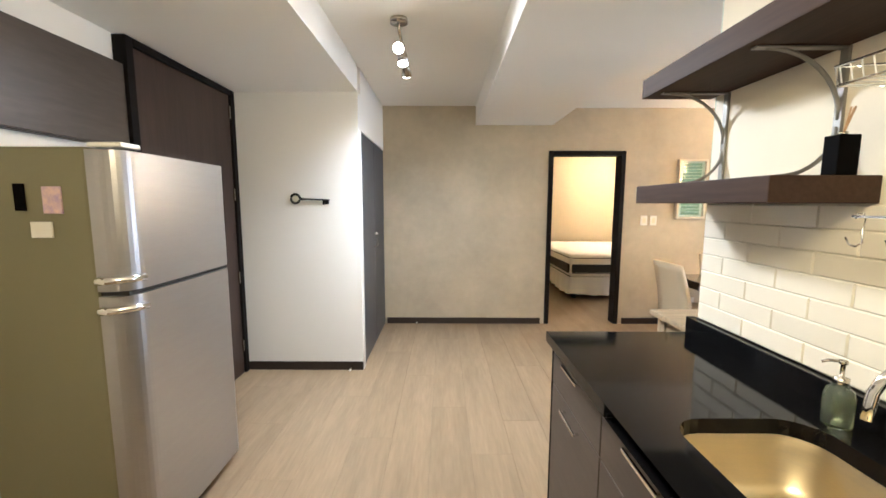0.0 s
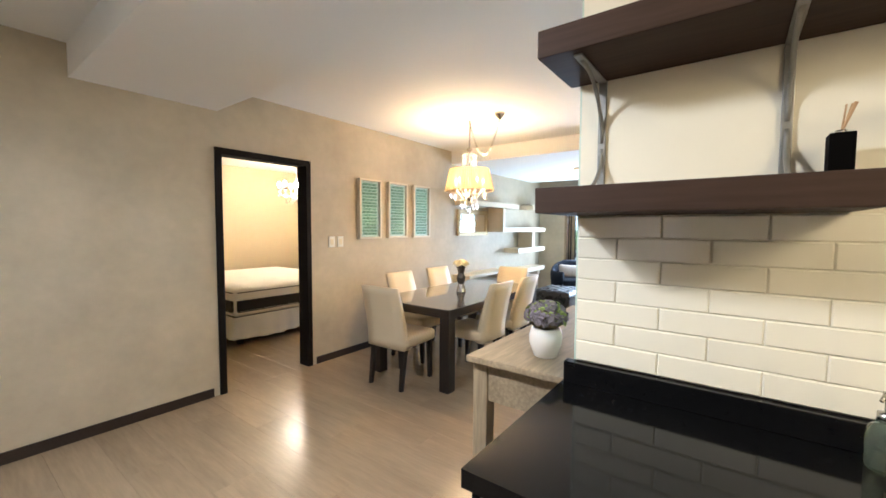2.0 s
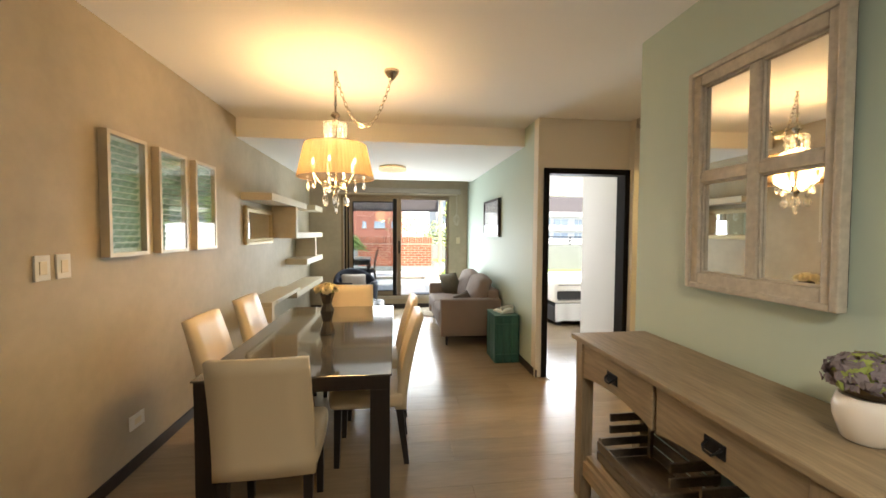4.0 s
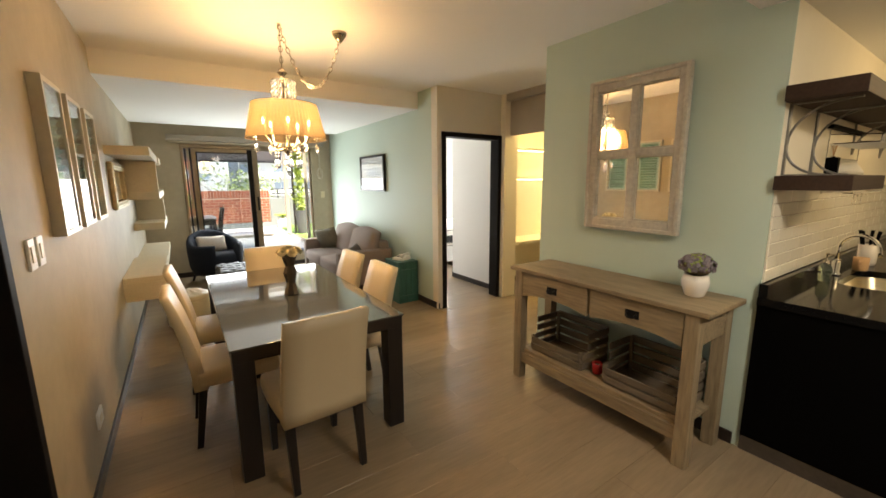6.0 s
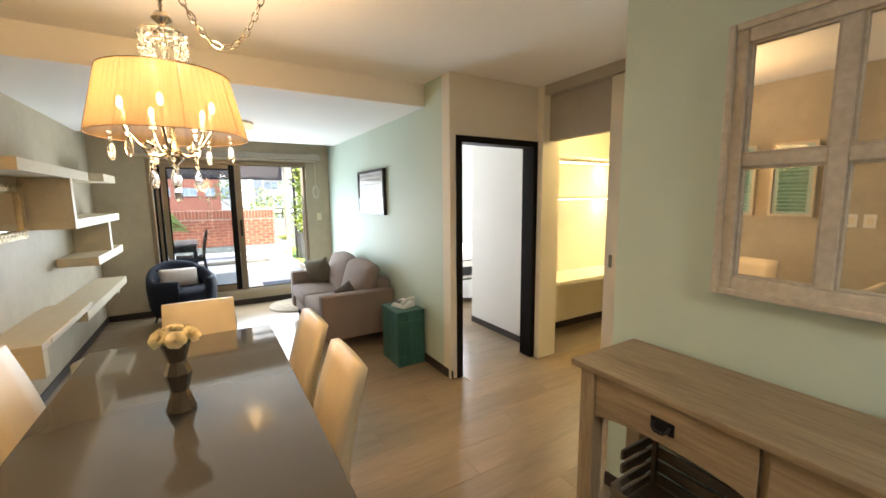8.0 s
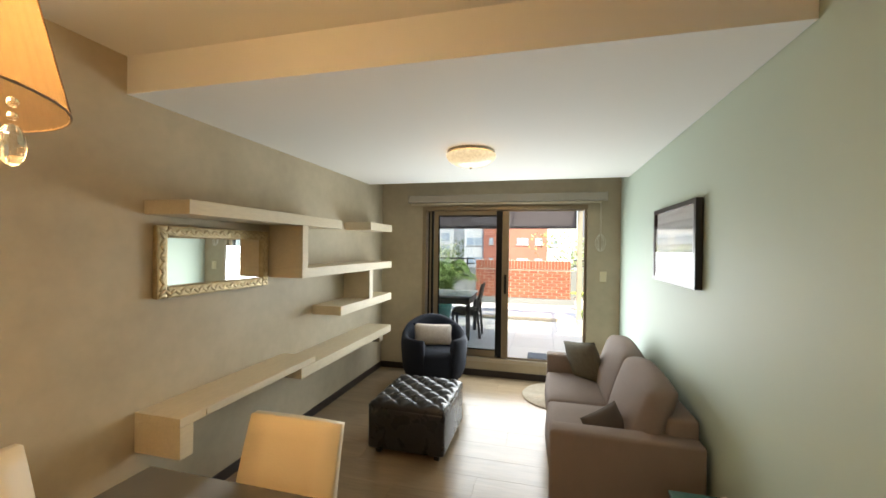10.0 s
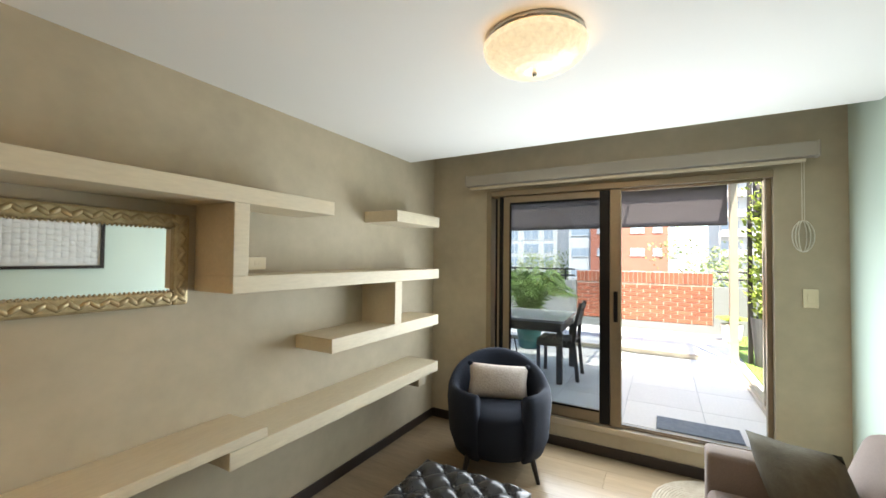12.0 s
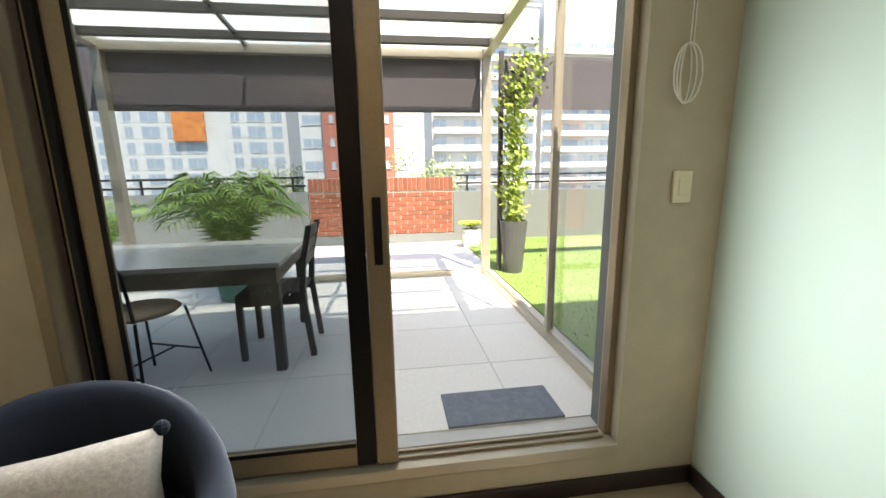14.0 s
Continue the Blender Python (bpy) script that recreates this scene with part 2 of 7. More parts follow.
def thing(name, label, category, m=None, group=""):
    ob = new(name)
    ob.empty_display_size = 0.1
    if m is not None:
        ob.matrix_world = m
    return tagged(ob, label, category, group)


def struct(name, bm, material, label="", category=""):
    return tagged(part(name, bm, material), label, category, kind="structure")


# ---- the setting ----
N, S, E, G = 5.36, 2.38, 8.73, 2.315        # north wall, living-room south wall, east wall, stub wall
T = 0.12
CE, LO = 2.59, 2.395                        # dining ceiling, lowered ceilings
floor = struct("floor", boxes((-1.3, 8.85, -1.75, N + T, -0.1, -0.006), (1.0, 5.4, N + T, 9.25, -0.1, -0.006)), M["joint"], "greyish oak laminate floor planks", "floor")

# north wall with the bedroom door opening
D1 = (1.995, 2.895, 2.10)
wall_north = struct("wall_north", boxes((-1.3, D1[0], N, N + T, 0, 2.75), (D1[0], D1[1], N, N + T, D1[2], 2.75), (D1[1], 8.85, N, N + T, 0, 2.75)), M["cement"], "taupe polished cement plaster wall", "wall")
# hall cupboard block and entrance side
wall_key = struct("wall_key", B(-1.02, 0.03, 4.0, 4.1, 0, LO), M["white"], "white wall beside the entrance door", "wall")
wall_west = struct("wall_west", boxes((-1.3, -1.06, -1.75, 2.88, 0, 2.75), (-1.3, -1.06, 2.88, 3.98, 2.42, 2.75), (-1.3, -1.06, 3.98, N, 0, 2.75)), M["white"], "white painted wall", "wall")
wall_cupboard = struct("wall_cupboard", B(-0.05, 0.03, 4.1, N, 2.10, 2.62), M["white"], "white wall above the hall cupboard", "wall")
wall_south = struct("wall_south", B(-1.3, 2.0, -1.75, -1.6, 0, 2.75), M["white"], "white painted wall", "wall")
# kitchen wall and green stub wall
wall_kitchen = struct("wall_kitchen", B(1.862, 2.0, -1.6, G - 0.006, 0, 2.6), M["kitchen"], "cream wall with glazed brick tiles", "wall")
wall_green_stub = struct("wall_green_stub", boxes((1.862, 3.43, G - 0.006, G, 0, 2.6), (2.0, 3.43, G - 0.13, G - 0.006, 0, 2.6)), M["green"], "sage green painted wall", "wall")
wall_stub_return = struct("wall_stub_return", B(3.31, 3.43, 1.40, G - 0.13, 0, 2.6), M["cream"], "cream painted wall", "wall")
# wall with the second bedroom door, closet corner post
D2 = (1.415, 2.315, 2.10)
wall_bedroom_door = struct("wall_bedroom_door", boxes((4.95, 5.07, D2[0], D2[1], D2[2], 2.6), (4.95, 5.07, D2[1], S, 0, 2.6), (4.87, 5.07, 1.19, D2[0], 0, 2.6)), M["cream"], "cream painted wall round a bedroom door", "wall")
wall_living_south = struct("wall_living_south", boxes((4.972, 8.85, S - T, S - 0.003, 0, 2.75), ), M["green"], "sage green painted living room wall", "wall")
# east wall with the patio door opening
PD = (2.74, 4.79, 0.20, 2.15)
wall_east = struct("wall_east", boxes((E, E + 0.16, S - 0.2, PD[0], 0, 2.75), (E, E + 0.16, PD[1], N + T, 0, 2.75), (E, E + 0.16, PD[0], PD[1], PD[3], 2.75), (E, E + 0.16, PD[0], PD[1], 0, PD[2] - 0.02)), M["cement"], "taupe cement plaster wall round the patio door", "wall")
# second bedroom and closet shells
struct("wall_bedroom_inner", boxes((5.07, 6.20, 1.16, 1.28, 0, 2.6), (6.08, 6.20, -1.6, 1.16, 0, 2.6)), M["white"], "white bedroom wall", "wall")
struct("wall_bedroom_liner", B(5.07, E, S - T - 0.02, S - T - 0.003, 0, 2.6), M["white"], "white bedroom wall", "wall")
struct("wall_bedroom_east", boxes((E, E + 0.16, -1.75, -0.3, 0, 2.75), (E, E + 0.16, 1.9, S - 0.2, 0, 2.75), (E, E + 0.16, -0.3, 1.9, 0, 0.5), (E, E + 0.16, -0.3, 1.9, 2.2, 2.75)), M["white"], "white bedroom wall with a wide window", "wall")
struct("wall_bedroom_south", B(2.0, 8.85, -1.75, -1.6, 0, 2.75), M["white"], "white wall", "wall")
struct("wall_closet_back", B(5.42, 5.5, -1.6, 1.16, 0, 2.6), M["cream"], "warm cream closet wall", "wall")
# ceilings
struct("ceiling_hall", B(0.03, 1.12, -1.75, N, 2.61, 2.75), M["ceiling"], "pale grey painted ceiling", "ceiling")
struct("ceiling_entrance", B(-1.3, 0.03, -1.75, 4.0, LO, 2.75), M["ceiling"], "white lowered ceiling by the entrance", "ceiling")
struct("ceiling_cupboard", B(-1.3, 0.03, 4.0, N, 2.62, 2.75), M["ceiling"], "white ceiling", "ceiling")
struct("ceiling_beam", B(1.12, 2.02, -1.75, N, LO, 2.75), M["ceiling"], "white dropped ceiling beam", "ceiling")
struct("ceiling_dining", boxes((2.02, 5.37, S - 1.2, N, CE, 2.75), (2.02, 8.85, -1.75, S - 1.2, CE + 0.01, 2.75)), M["ceiling"], "white dining room ceiling", "ceiling")
struct("ceiling_living", B(5.37, 8.305, S, N, LO, 2.75), M["ceiling"], "white lowered living room ceiling", "ceiling")
struct("ceiling_slot", B(8.305, E, S, N, 2.66, 2.75), M["ceiling"], "white ceiling over the curtain slot", "ceiling")
struct("ceiling_bedroom_two", B(5.37, 8.85, S - 1.2, S, 2.60, 2.75), M["ceiling"], "white bedroom ceiling", "ceiling")
# first bedroom
struct("wall_bedroom_north", B(1.0, 5.4, 9.1, 9.25, 0, 2.75), M["bedroom"], "ochre bedroom wall", "wall")
struct("wall_bedroom_sides", boxes((0.9, 1.0, N + T, 9.25, 0, 2.75), (5.2, 5.4, N + T, 9.25, 0, 2.75)), M["bedroom"], "ochre bedroom wall", "wall")
struct("ceiling_bedroom_one", B(1.0, 5.2, N + T, 9.1, 2.52, 2.75), M["ceiling"], "white bedroom ceiling", "ceiling")

# ---- materials of the things ----
M["granite"] = mat("black_granite", (0.006, 0.006, 0.0065), 0.08, var=0.5, scale=60, second=(0.003, 0.003, 0.003), fine=0.12, fscale=300, spec=0.2)
M["cabinet"] = mat("grey_brown_laminate", (0.085, 0.068, 0.056), 0.42, var=0.6, scale=5, second=(0.055, 0.043, 0.035), fine=0.2, fscale=50, stretch=(1, 0.15, 1), bump=0.06)
M["cupboard"] = mat("slate_grey_laminate", (0.075, 0.078, 0.09), 0.45, var=0.5, scale=5, second=(0.05, 0.052, 0.06), fine=0.2, fscale=50, stretch=(1, 1, 0.1), bump=0.05)
M["steel"] = mat("brushed_steel", (0.74, 0.62, 0.38), 0.30, metal=0.88, var=0.2, scale=8, second=(0.48, 0.46, 0.43), fine=0.06, fscale=120, stretch=(1, 1, 12), rvar=0.06)
M["chrome"] = mat("chrome", (0.80, 0.80, 0.79), 0.08, metal=1.0)
M["wire"] = mat("bright_coated_wire", (0.72, 0.71, 0.67), 0.3, metal=0.3)
M["fridge"] = mat("silver_fridge_steel", (0.40, 0.39, 0.38), 0.34, metal=0.85, var=0.25, scale=4, second=(0.34, 0.33, 0.32), fine=0.05, fscale=100, stretch=(1, 1, 10), rvar=0.05)
M["fridge_side"] = mat("grey_fridge_side", (0.21, 0.195, 0.11), 0.5, metal=0.2, var=0.15, scale=2, bump=0.12, bscale=160)
M["rubber"] = mat("black_rubber", (0.015, 0.015, 0.015), 0.6)
M["plastic_w"] = mat("white_plastic", (0.75, 0.73, 0.66), 0.4, var=0.1, scale=10)
M["paper"] = mat("printed_paper", (0.75, 0.55, 0.45), 0.7, var=0.9, scale=40, second=(0.35, 0.25, 0.5))
M["castiron"] = mat("grey_cast_bracket", (0.28, 0.27, 0.25), 0.45, metal=0.7, var=0.4, scale=30, bump=0.1)
M["soapglass"] = mat("green_soap_bottle", (0.62, 0.72, 0.55), 0.06, transmission=0.92, ior=1.4)
M["reed"] = mat("reed_stick", (0.55, 0.35, 0.18), 0.7, var=0.3, scale=40)
M["blackgloss"] = mat("black_gloss", (0.0022, 0.002, 0.002), 0.6, spec=0.03, var=0.2, scale=10)
M["leather"] = mat("cream_leather", (0.64, 0.535, 0.365), 0.42, var=0.35, scale=5, second=(0.58, 0.48, 0.33), bump=0.18, bscale=140, rvar=0.06)
M["tabletop"] = mat("grey_glass_tabletop", (0.085, 0.082, 0.076), 0.09, var=0.2, scale=3, coat=0.5)
M["tablewood"] = mat("dark_table_wood", (0.022, 0.016, 0.013), 0.35, var=0.6, scale=6, second=(0.011, 0.008, 0.007), fine=0.25, fscale=50, stretch=(1, 1, 0.1))
M["weathered"] = mat("weathered_grey_wood", (0.37, 0.285, 0.18), 0.55, var=0.8, scale=5, second=(0.21, 0.155, 0.09), fine=0.3, fscale=40, stretch=(0.18, 1.6, 1.6), bump=0.25, bscale=30)
M["weathered_v"] = mat("weathered_grey_wood_upright", (0.37, 0.285, 0.18), 0.55, var=0.8, scale=5, second=(0.21, 0.155, 0.09), fine=0.3, fscale=40, stretch=(1.6, 1.6, 0.18), bump=0.25, bscale=30)
M["cratewood"] = mat("dark_crate_wood", (0.20, 0.16, 0.115), 0.65, var=0.8, scale=6, second=(0.10, 0.08, 0.055), fine=0.3, fscale=40, stretch=(0.3, 1, 2), bump=0.3, bscale=30)
M["iron"] = mat("black_iron", (0.02, 0.02, 0.02), 0.4, metal=0.6, var=0.3, scale=30)
M["redglass"] = mat("red_candle_glass", (0.35, 0.02, 0.02), 0.15)
M["chalkpaint"] = mat("chalky_white_wood", (0.60, 0.55, 0.46), 0.6, var=0.6, scale=7, second=(0.42, 0.37, 0.29), fine=0.2, fscale=40, bump=0.25, bscale=40)
M["ceramic"] = mat("white_ceramic", (0.78, 0.73, 0.66), 0.18, var=0.1, scale=8)
M["hydrangea"] = mat("dried_hydrangea", (0.30, 0.25, 0.28), 0.8, var=0.9, scale=30, second=(0.15, 0.13, 0.12), rnd=0.3)
M["hydleaf"] = mat("green_petals", (0.34, 0.42, 0.11), 0.8, var=0.6, scale=30, rnd=0.3)
M["petal"] = mat("cream_petals", (0.78, 0.68, 0.44), 0.6, var=0.3, scale=30)
M["smoke"] = mat("smoked_mirror_glass", (0.16, 0.14, 0.12), 0.12, metal=0.7)
M["shade"] = sheer_mat("organza_shade", (0.165, 0.118, 0.066), 0.28, 0.74, (6, 6, 0.05))
M["trim_g"] = mat("brown_shade_trim", (0.16, 0.10, 0.05), 0.6)
M["nickel"] = mat("brushed_nickel", (0.50, 0.46, 0.40), 0.22, metal=1.0, var=0.2, scale=20)
M["crystal"] = mat("clear_crystal", (0.97, 0.97, 0.95), 0.02, transmission=0.92, ior=1.5)
M["bulb"] = mat("lit_bulb", (1, 0.8, 0.5), 0.4, emit=(1.0, 0.72, 0.36), estr=10)
M["strip"] = mat("lit_strip", (1, 0.9, 0.7), 0.4, emit=(1.0, 0.8, 0.45), estr=3)
M["spotface"] = mat("lit_spot", (1, 0.9, 0.7), 0.4, emit=(1.0, 0.85, 0.62), estr=9)
M["bowl"] = mat("lit_mosaic_glass", (0.62, 0.55, 0.42), 0.25, var=0.9, scale=45, second=(0.36, 0.29, 0.2), emit=(1.0, 0.80, 0.52), estr=0.20, bump=0.5, bscale=45)
M["shelf"] = mat("whitewashed_shelf", (0.66, 0.58, 0.43), 0.55, var=0.45, scale=5, second=(0.58, 0.49, 0.34), fine=0.08, fscale=40, stretch=(0.4, 2, 2), bump=0.12, bscale=40)
M["gold"] = mat("antique_gold_frame", (0.55, 0.45, 0.27), 0.40, metal=0.6, var=0.8, scale=25, second=(0.30, 0.22, 0.11), bump=0.6, bscale=45)
M["navy"] = mat("navy_woven_fabric", (0.005, 0.009, 0.021), 0.9, var=0.3, scale=6, fine=0.25, fscale=220, bump=0.3, bscale=260)
M["knit"] = mat("pale_knit_cushion", (0.48, 0.42, 0.37), 0.9, var=0.4, scale=14, second=(0.34, 0.29, 0.25), fine=0.2, fscale=90, bump=0.6, bscale=60)
M["sofa"] = mat("taupe_sofa_fabric", (0.27, 0.21, 0.182), 0.92, var=0.25, scale=5, fine=0.2, fscale=240, bump=0.3, bscale=280)
M["cushion"] = mat("olive_grey_cushion", (0.17, 0.155, 0.115), 0.85, var=0.7, scale=18, second=(0.10, 0.09, 0.065), stretch=(1, 3, 1), bump=0.4, bscale=60)
M["cushion_d"] = mat("brown_cushion", (0.11, 0.085, 0.07), 0.9, var=0.3, scale=8, bump=0.3, bscale=200)
M["blackleather"] = mat("black_tufted_leather", (0.022, 0.022, 0.025), 0.28, var=0.4, scale=8, bump=0.15, bscale=120, rvar=0.06)
M["goldleather"] = mat("champagne_leather", (0.62, 0.54, 0.36), 0.35, var=0.3, scale=8, bump=0.12, bscale=100)
M["greenwood"] = mat("green_painted_crate", (0.035, 0.13, 0.105), 0.5, var=0.7, scale=7, second=(0.02, 0.07, 0.06), fine=0.25, fscale=40, stretch=(1, 1, 0.2), bump=0.2, bscale=40)
M["art"] = mat("white_woven_art", (0.82, 0.82, 0.80), 0.6, var=0.5, scale=26, second=(0.60, 0.61, 0.61), bump=0.3, bscale=40)
M["leafart"] = mat("teal_leaf_relief", (0.30, 0.52, 0.42), 0.5, var=0.8, scale=20, second=(0.14, 0.30, 0.20), rnd=0.2)
M["artback"] = mat("pale_aqua_mount", (0.55, 0.70, 0.66), 0.6, var=0.3, scale=6)
M["champagne"] = mat("champagne_frame", (0.62, 0.55, 0.42), 0.4, metal=0.25, var=0.3, scale=20)
M["rail"] = mat("grey_taupe_blind_box", (0.40, 0.36, 0.30), 0.55, var=0.25, scale=4)
M["cord"] = mat("white_cord", (0.75, 0.72, 0.64), 0.7)
M["ivory"] = mat("ivory_switch_plastic", (0.72, 0.64, 0.46), 0.4)
M["rug"] = mat("braided_jute_rug", (0.42, 0.36, 0.28), 0.9, var=0.6, scale=30, second=(0.25, 0.21, 0.16), bump=0.6, bscale=80)
M["mattress"] = mat("white_quilted_mattress", (0.80, 0.77, 0.70), 0.8, var=0.1, scale=6, bump=0.4, bscale=16)
M["mattress_b"] = mat("black_mattress_band", (0.02, 0.02, 0.02), 0.6, var=0.3, scale=10)
M["linen"] = mat("white_bed_skirt", (0.76, 0.75, 0.72), 0.85, var=0.15, scale=6, bump=0.2, bscale=60)
M["aluminium"] = mat("champagne_aluminium", (0.50, 0.45, 0.36), 0.35, metal=0.5, var=0.2, scale=5)
M["gasket"] = mat("black_door_stile", (0.004, 0.004, 0.0045), 0.35, var=0.2, scale=8, spec=0.25)
M["redbrick"] = mat("red_brick", (0.36, 0.115, 0.062), 0.8, var=0.6, scale=12, second=(0.26, 0.075, 0.04), fine=0.25, fscale=90, rnd=0.22, bump=0.4, bscale=60)
M["mortar"] = mat("pale_mortar", (0.48, 0.40, 0.33), 0.9, var=0.3, scale=20)
M["greywall"] = mat("grey_green_render", (0.19, 0.20, 0.195), 0.85, var=0.35, scale=1.5, second=(0.14, 0.15, 0.145), bump=0.2, bscale=60)
M["shadecloth"] = mat("grey_roller_screen", (0.13, 0.115, 0.125), 0.9, var=0.15, scale=2, fine=0.1, fscale=300)
M["grass"] = mat("artificial_grass", (0.20, 0.30, 0.07), 0.9, var=0.6, scale=30, second=(0.11, 0.19, 0.04), fine=0.3, fscale=200, bump=0.8, bscale=200)
M["leaf"] = mat("palm_leaf", (0.20, 0.34, 0.08), 0.5, var=0.5, scale=8, second=(0.16, 0.22, 0.05), rnd=0.2)
M["vine"] = mat("vine_leaf", (0.26, 0.36, 0.06), 0.6, var=0.7, scale=20, second=(0.30, 0.33, 0.05))
M["trunk"] = mat("brown_stem", (0.14, 0.10, 0.05), 0.8, var=0.5, scale=20, bump=0.4)
M["teal"] = mat("teal_glazed_pot", (0.02, 0.13, 0.115), 0.3, var=0.3, scale=6)
M["greypot"] = mat("dark_grey_planter", (0.10, 0.10, 0.10), 0.5, var=0.3, scale=5)
M["greytable"] = mat("grey_outdoor_wood", (0.13, 0.115, 0.10), 0.6, var=0.6, scale=6, second=(0.08, 0.07, 0.06), fine=0.25, fscale=50, stretch=(0.3, 1, 1), bump=0.2)
M["whitetop"] = mat("pale_grey_tabletop", (0.45, 0.46, 0.46), 0.22, var=0.2, scale=4)
M["roofpanel"] = sheer_mat("opal_roof_panel", (0.92, 0.92, 0.88), 0.66, 0.9)
M["roofbeam"] = mat("dark_roof_beam", (0.06, 0.055, 0.05), 0.5, var=0.3, scale=4)
M["mat"] = mat("blue_grey_doormat", (0.15, 0.17, 0.21), 0.95, var=0.8, scale=26, second=(0.24, 0.26, 0.29), bump=0.6, bscale=120)
M["concrete"] = mat("pale_facade", (0.55, 0.55, 0.54), 0.85, var=0.25, scale=0.4)
M["redfacade"] = mat("red_brick_facade", (0.40, 0.15, 0.10), 0.85, var=0.3, scale=0.6, fine=0.15, fscale=8)
M["farglass"] = mat("facade_glass", (0.30, 0.36, 0.43), 0.12, metal=0.1)
M["poster"] = mat("orange_yellow_mural", (0.75, 0.30, 0.06), 0.6, var=1.0, scale=1.3, second=(0.30, 0.05, 0.03))
M["hill"] = mat("hazy_hill", (0.12, 0.16, 0.17), 0.95, var=0.5, scale=0.02)
M["farleaf"] = mat("tree_leaf", (0.30, 0.36, 0.15), 0.7, var=0.6, scale=3, second=(0.11, 0.14, 0.04))
M["darkwood_y"] = mat("wenge_wood_long", (0.058, 0.033, 0.022), 0.62, spec=0.22, var=0.8, scale=6, second=(0.035, 0.019, 0.013), fine=0.3, fscale=60, stretch=(1.2, 0.08, 1.2), bump=0.1, bscale=60)
M["joint_out"] = mat("grey_tile_joint", (0.60, 0.59, 0.57), 0.9, var=0.3, scale=10)


# ---- trim: baseboards, door frames ----
def skirting(name, *bs):
    return struct(name, boxes(*bs, bev=0.004), M["baseboard"], "dark brown wooden baseboard", "baseboard")


skirting("baseboard_north", (0.05, D1[0] - 0.055, N - 0.014, N, 0, 0.075), (D1[1] + 0.055, E, N - 0.014, N, 0, 0.075))
skirting("baseboard_key_wall", (-1.0, 0.03, 3.986, 4.0, 0, 0.075))
skirting("baseboard_green", (1.90, 3.43, G, G + 0.014, 0, 0.075))
skirting("baseboard_living_south", (4.99, E, S, S + 0.014, 0, 0.08))
skirting("baseboard_living_east", (E - 0.014, E, S + 0.014, N - 0.014, 0, 0.08))
skirting("baseboard_bedroom_inner", (5.09, 6.20, 1.28, 1.292, 0, 0.075))
skirting("baseboard_closet", (5.405, 5.42, -1.6, 1.16, 0, 0.075))
skirting("baseboard_door_wall", (4.936, 4.95, D2[1] + 0.05, S, 0, 0.075))


def door_frame(name, axis, a0, a1, c0, c1, top, label):
    """Jambs and head round an opening; axis is the one along the wall."""
    fr = tagged(new(name), label, "door frame", kind="structure")
    w = 0.055
    for nm, b in (("jamb", (a0 - w, a0, 0, top + w)), ("jamb", (a1, a1 + w, 0, top + w)), ("head", (a0, a1, top, top + w))):
        if axis == "x":
            part(nm, B(b[0], b[1], c0, c1, b[2], b[3], 0.005), M["doorblack"], fr)
        else:
            part(nm, B(c0, c1, b[0], b[1], b[2], b[3], 0.005), M["doorblack"], fr)
    return fr


door_frame("door_1", "x", D1[0] + 0.05, D1[1] - 0.05, N - 0.018, N + T + 0.018, 2.045, "black wooden frame of the open bedroom doorway")
d2 = door_frame("door_2", "y", D2[0] + 0.05, D2[1] - 0.05, 4.932, 5.088, 2.045, "black wooden frame of the second bedroom doorway")
for zz in (1.75, 0.95, 0.25):
    part("hinge", B(4.99, 5.03, D2[1] - 0.056, D2[1] - 0.05, zz, zz + 0.09, 0.002), M["nickel"], d2, "steel hinge")
# entrance door
ed = tagged(new("door_3"), "dark wenge entrance door, closed", "door", kind="structure")
part("panel", B(-1.045, -1.005, 2.93, 3.93, 0.0, 2.345, 0.004), M["darkwood"], ed)
part("jamb", B(-1.06, -0.985, 3.93, 3.985, 0, 2.39, 0.005), M["doorblack"], ed)
part("jamb", B(-1.06, -0.985, 2.875, 2.93, 0, 2.39, 0.005), M["doorblack"], ed)
part("head", B(-1.06, -0.985, 2.93, 3.93, 2.345, 2.39, 0.005), M["doorblack"], ed)
for zz in (2.16, 1.5, 0.8, 0.2):
    part("hinge", B(-1.004, -0.99, 3.915, 3.935, zz, zz + 0.10, 0.003), M["nickel"], ed, "steel hinge")
# hall cupboard: two grey leaves in the west wall of the hall
cup = thing("hall_cupboard", "tall slate-grey laminate hall cupboard with two closed doors", "cupboard")
part("body", B(-0.6, -0.012, 4.105, N - 0.004, 0.0, 2.095), M["cupboard"], cup)
for y0, y1, hy in ((4.108, 4.726, 4.68), (4.732, 5.352, 4.77)):
    d = part("door", B(-0.012, 0.026, y0, y1, 0.012, 2.092, 0.003), M["cupboard"], cup)
    part("handle", tube([(0.026, hy, 1.03), (0.05, hy, 1.04), (0.05, hy, 1.16), (0.026, hy, 1.17)], 0.006), M["nickel"], d, "brushed nickel bow handle")

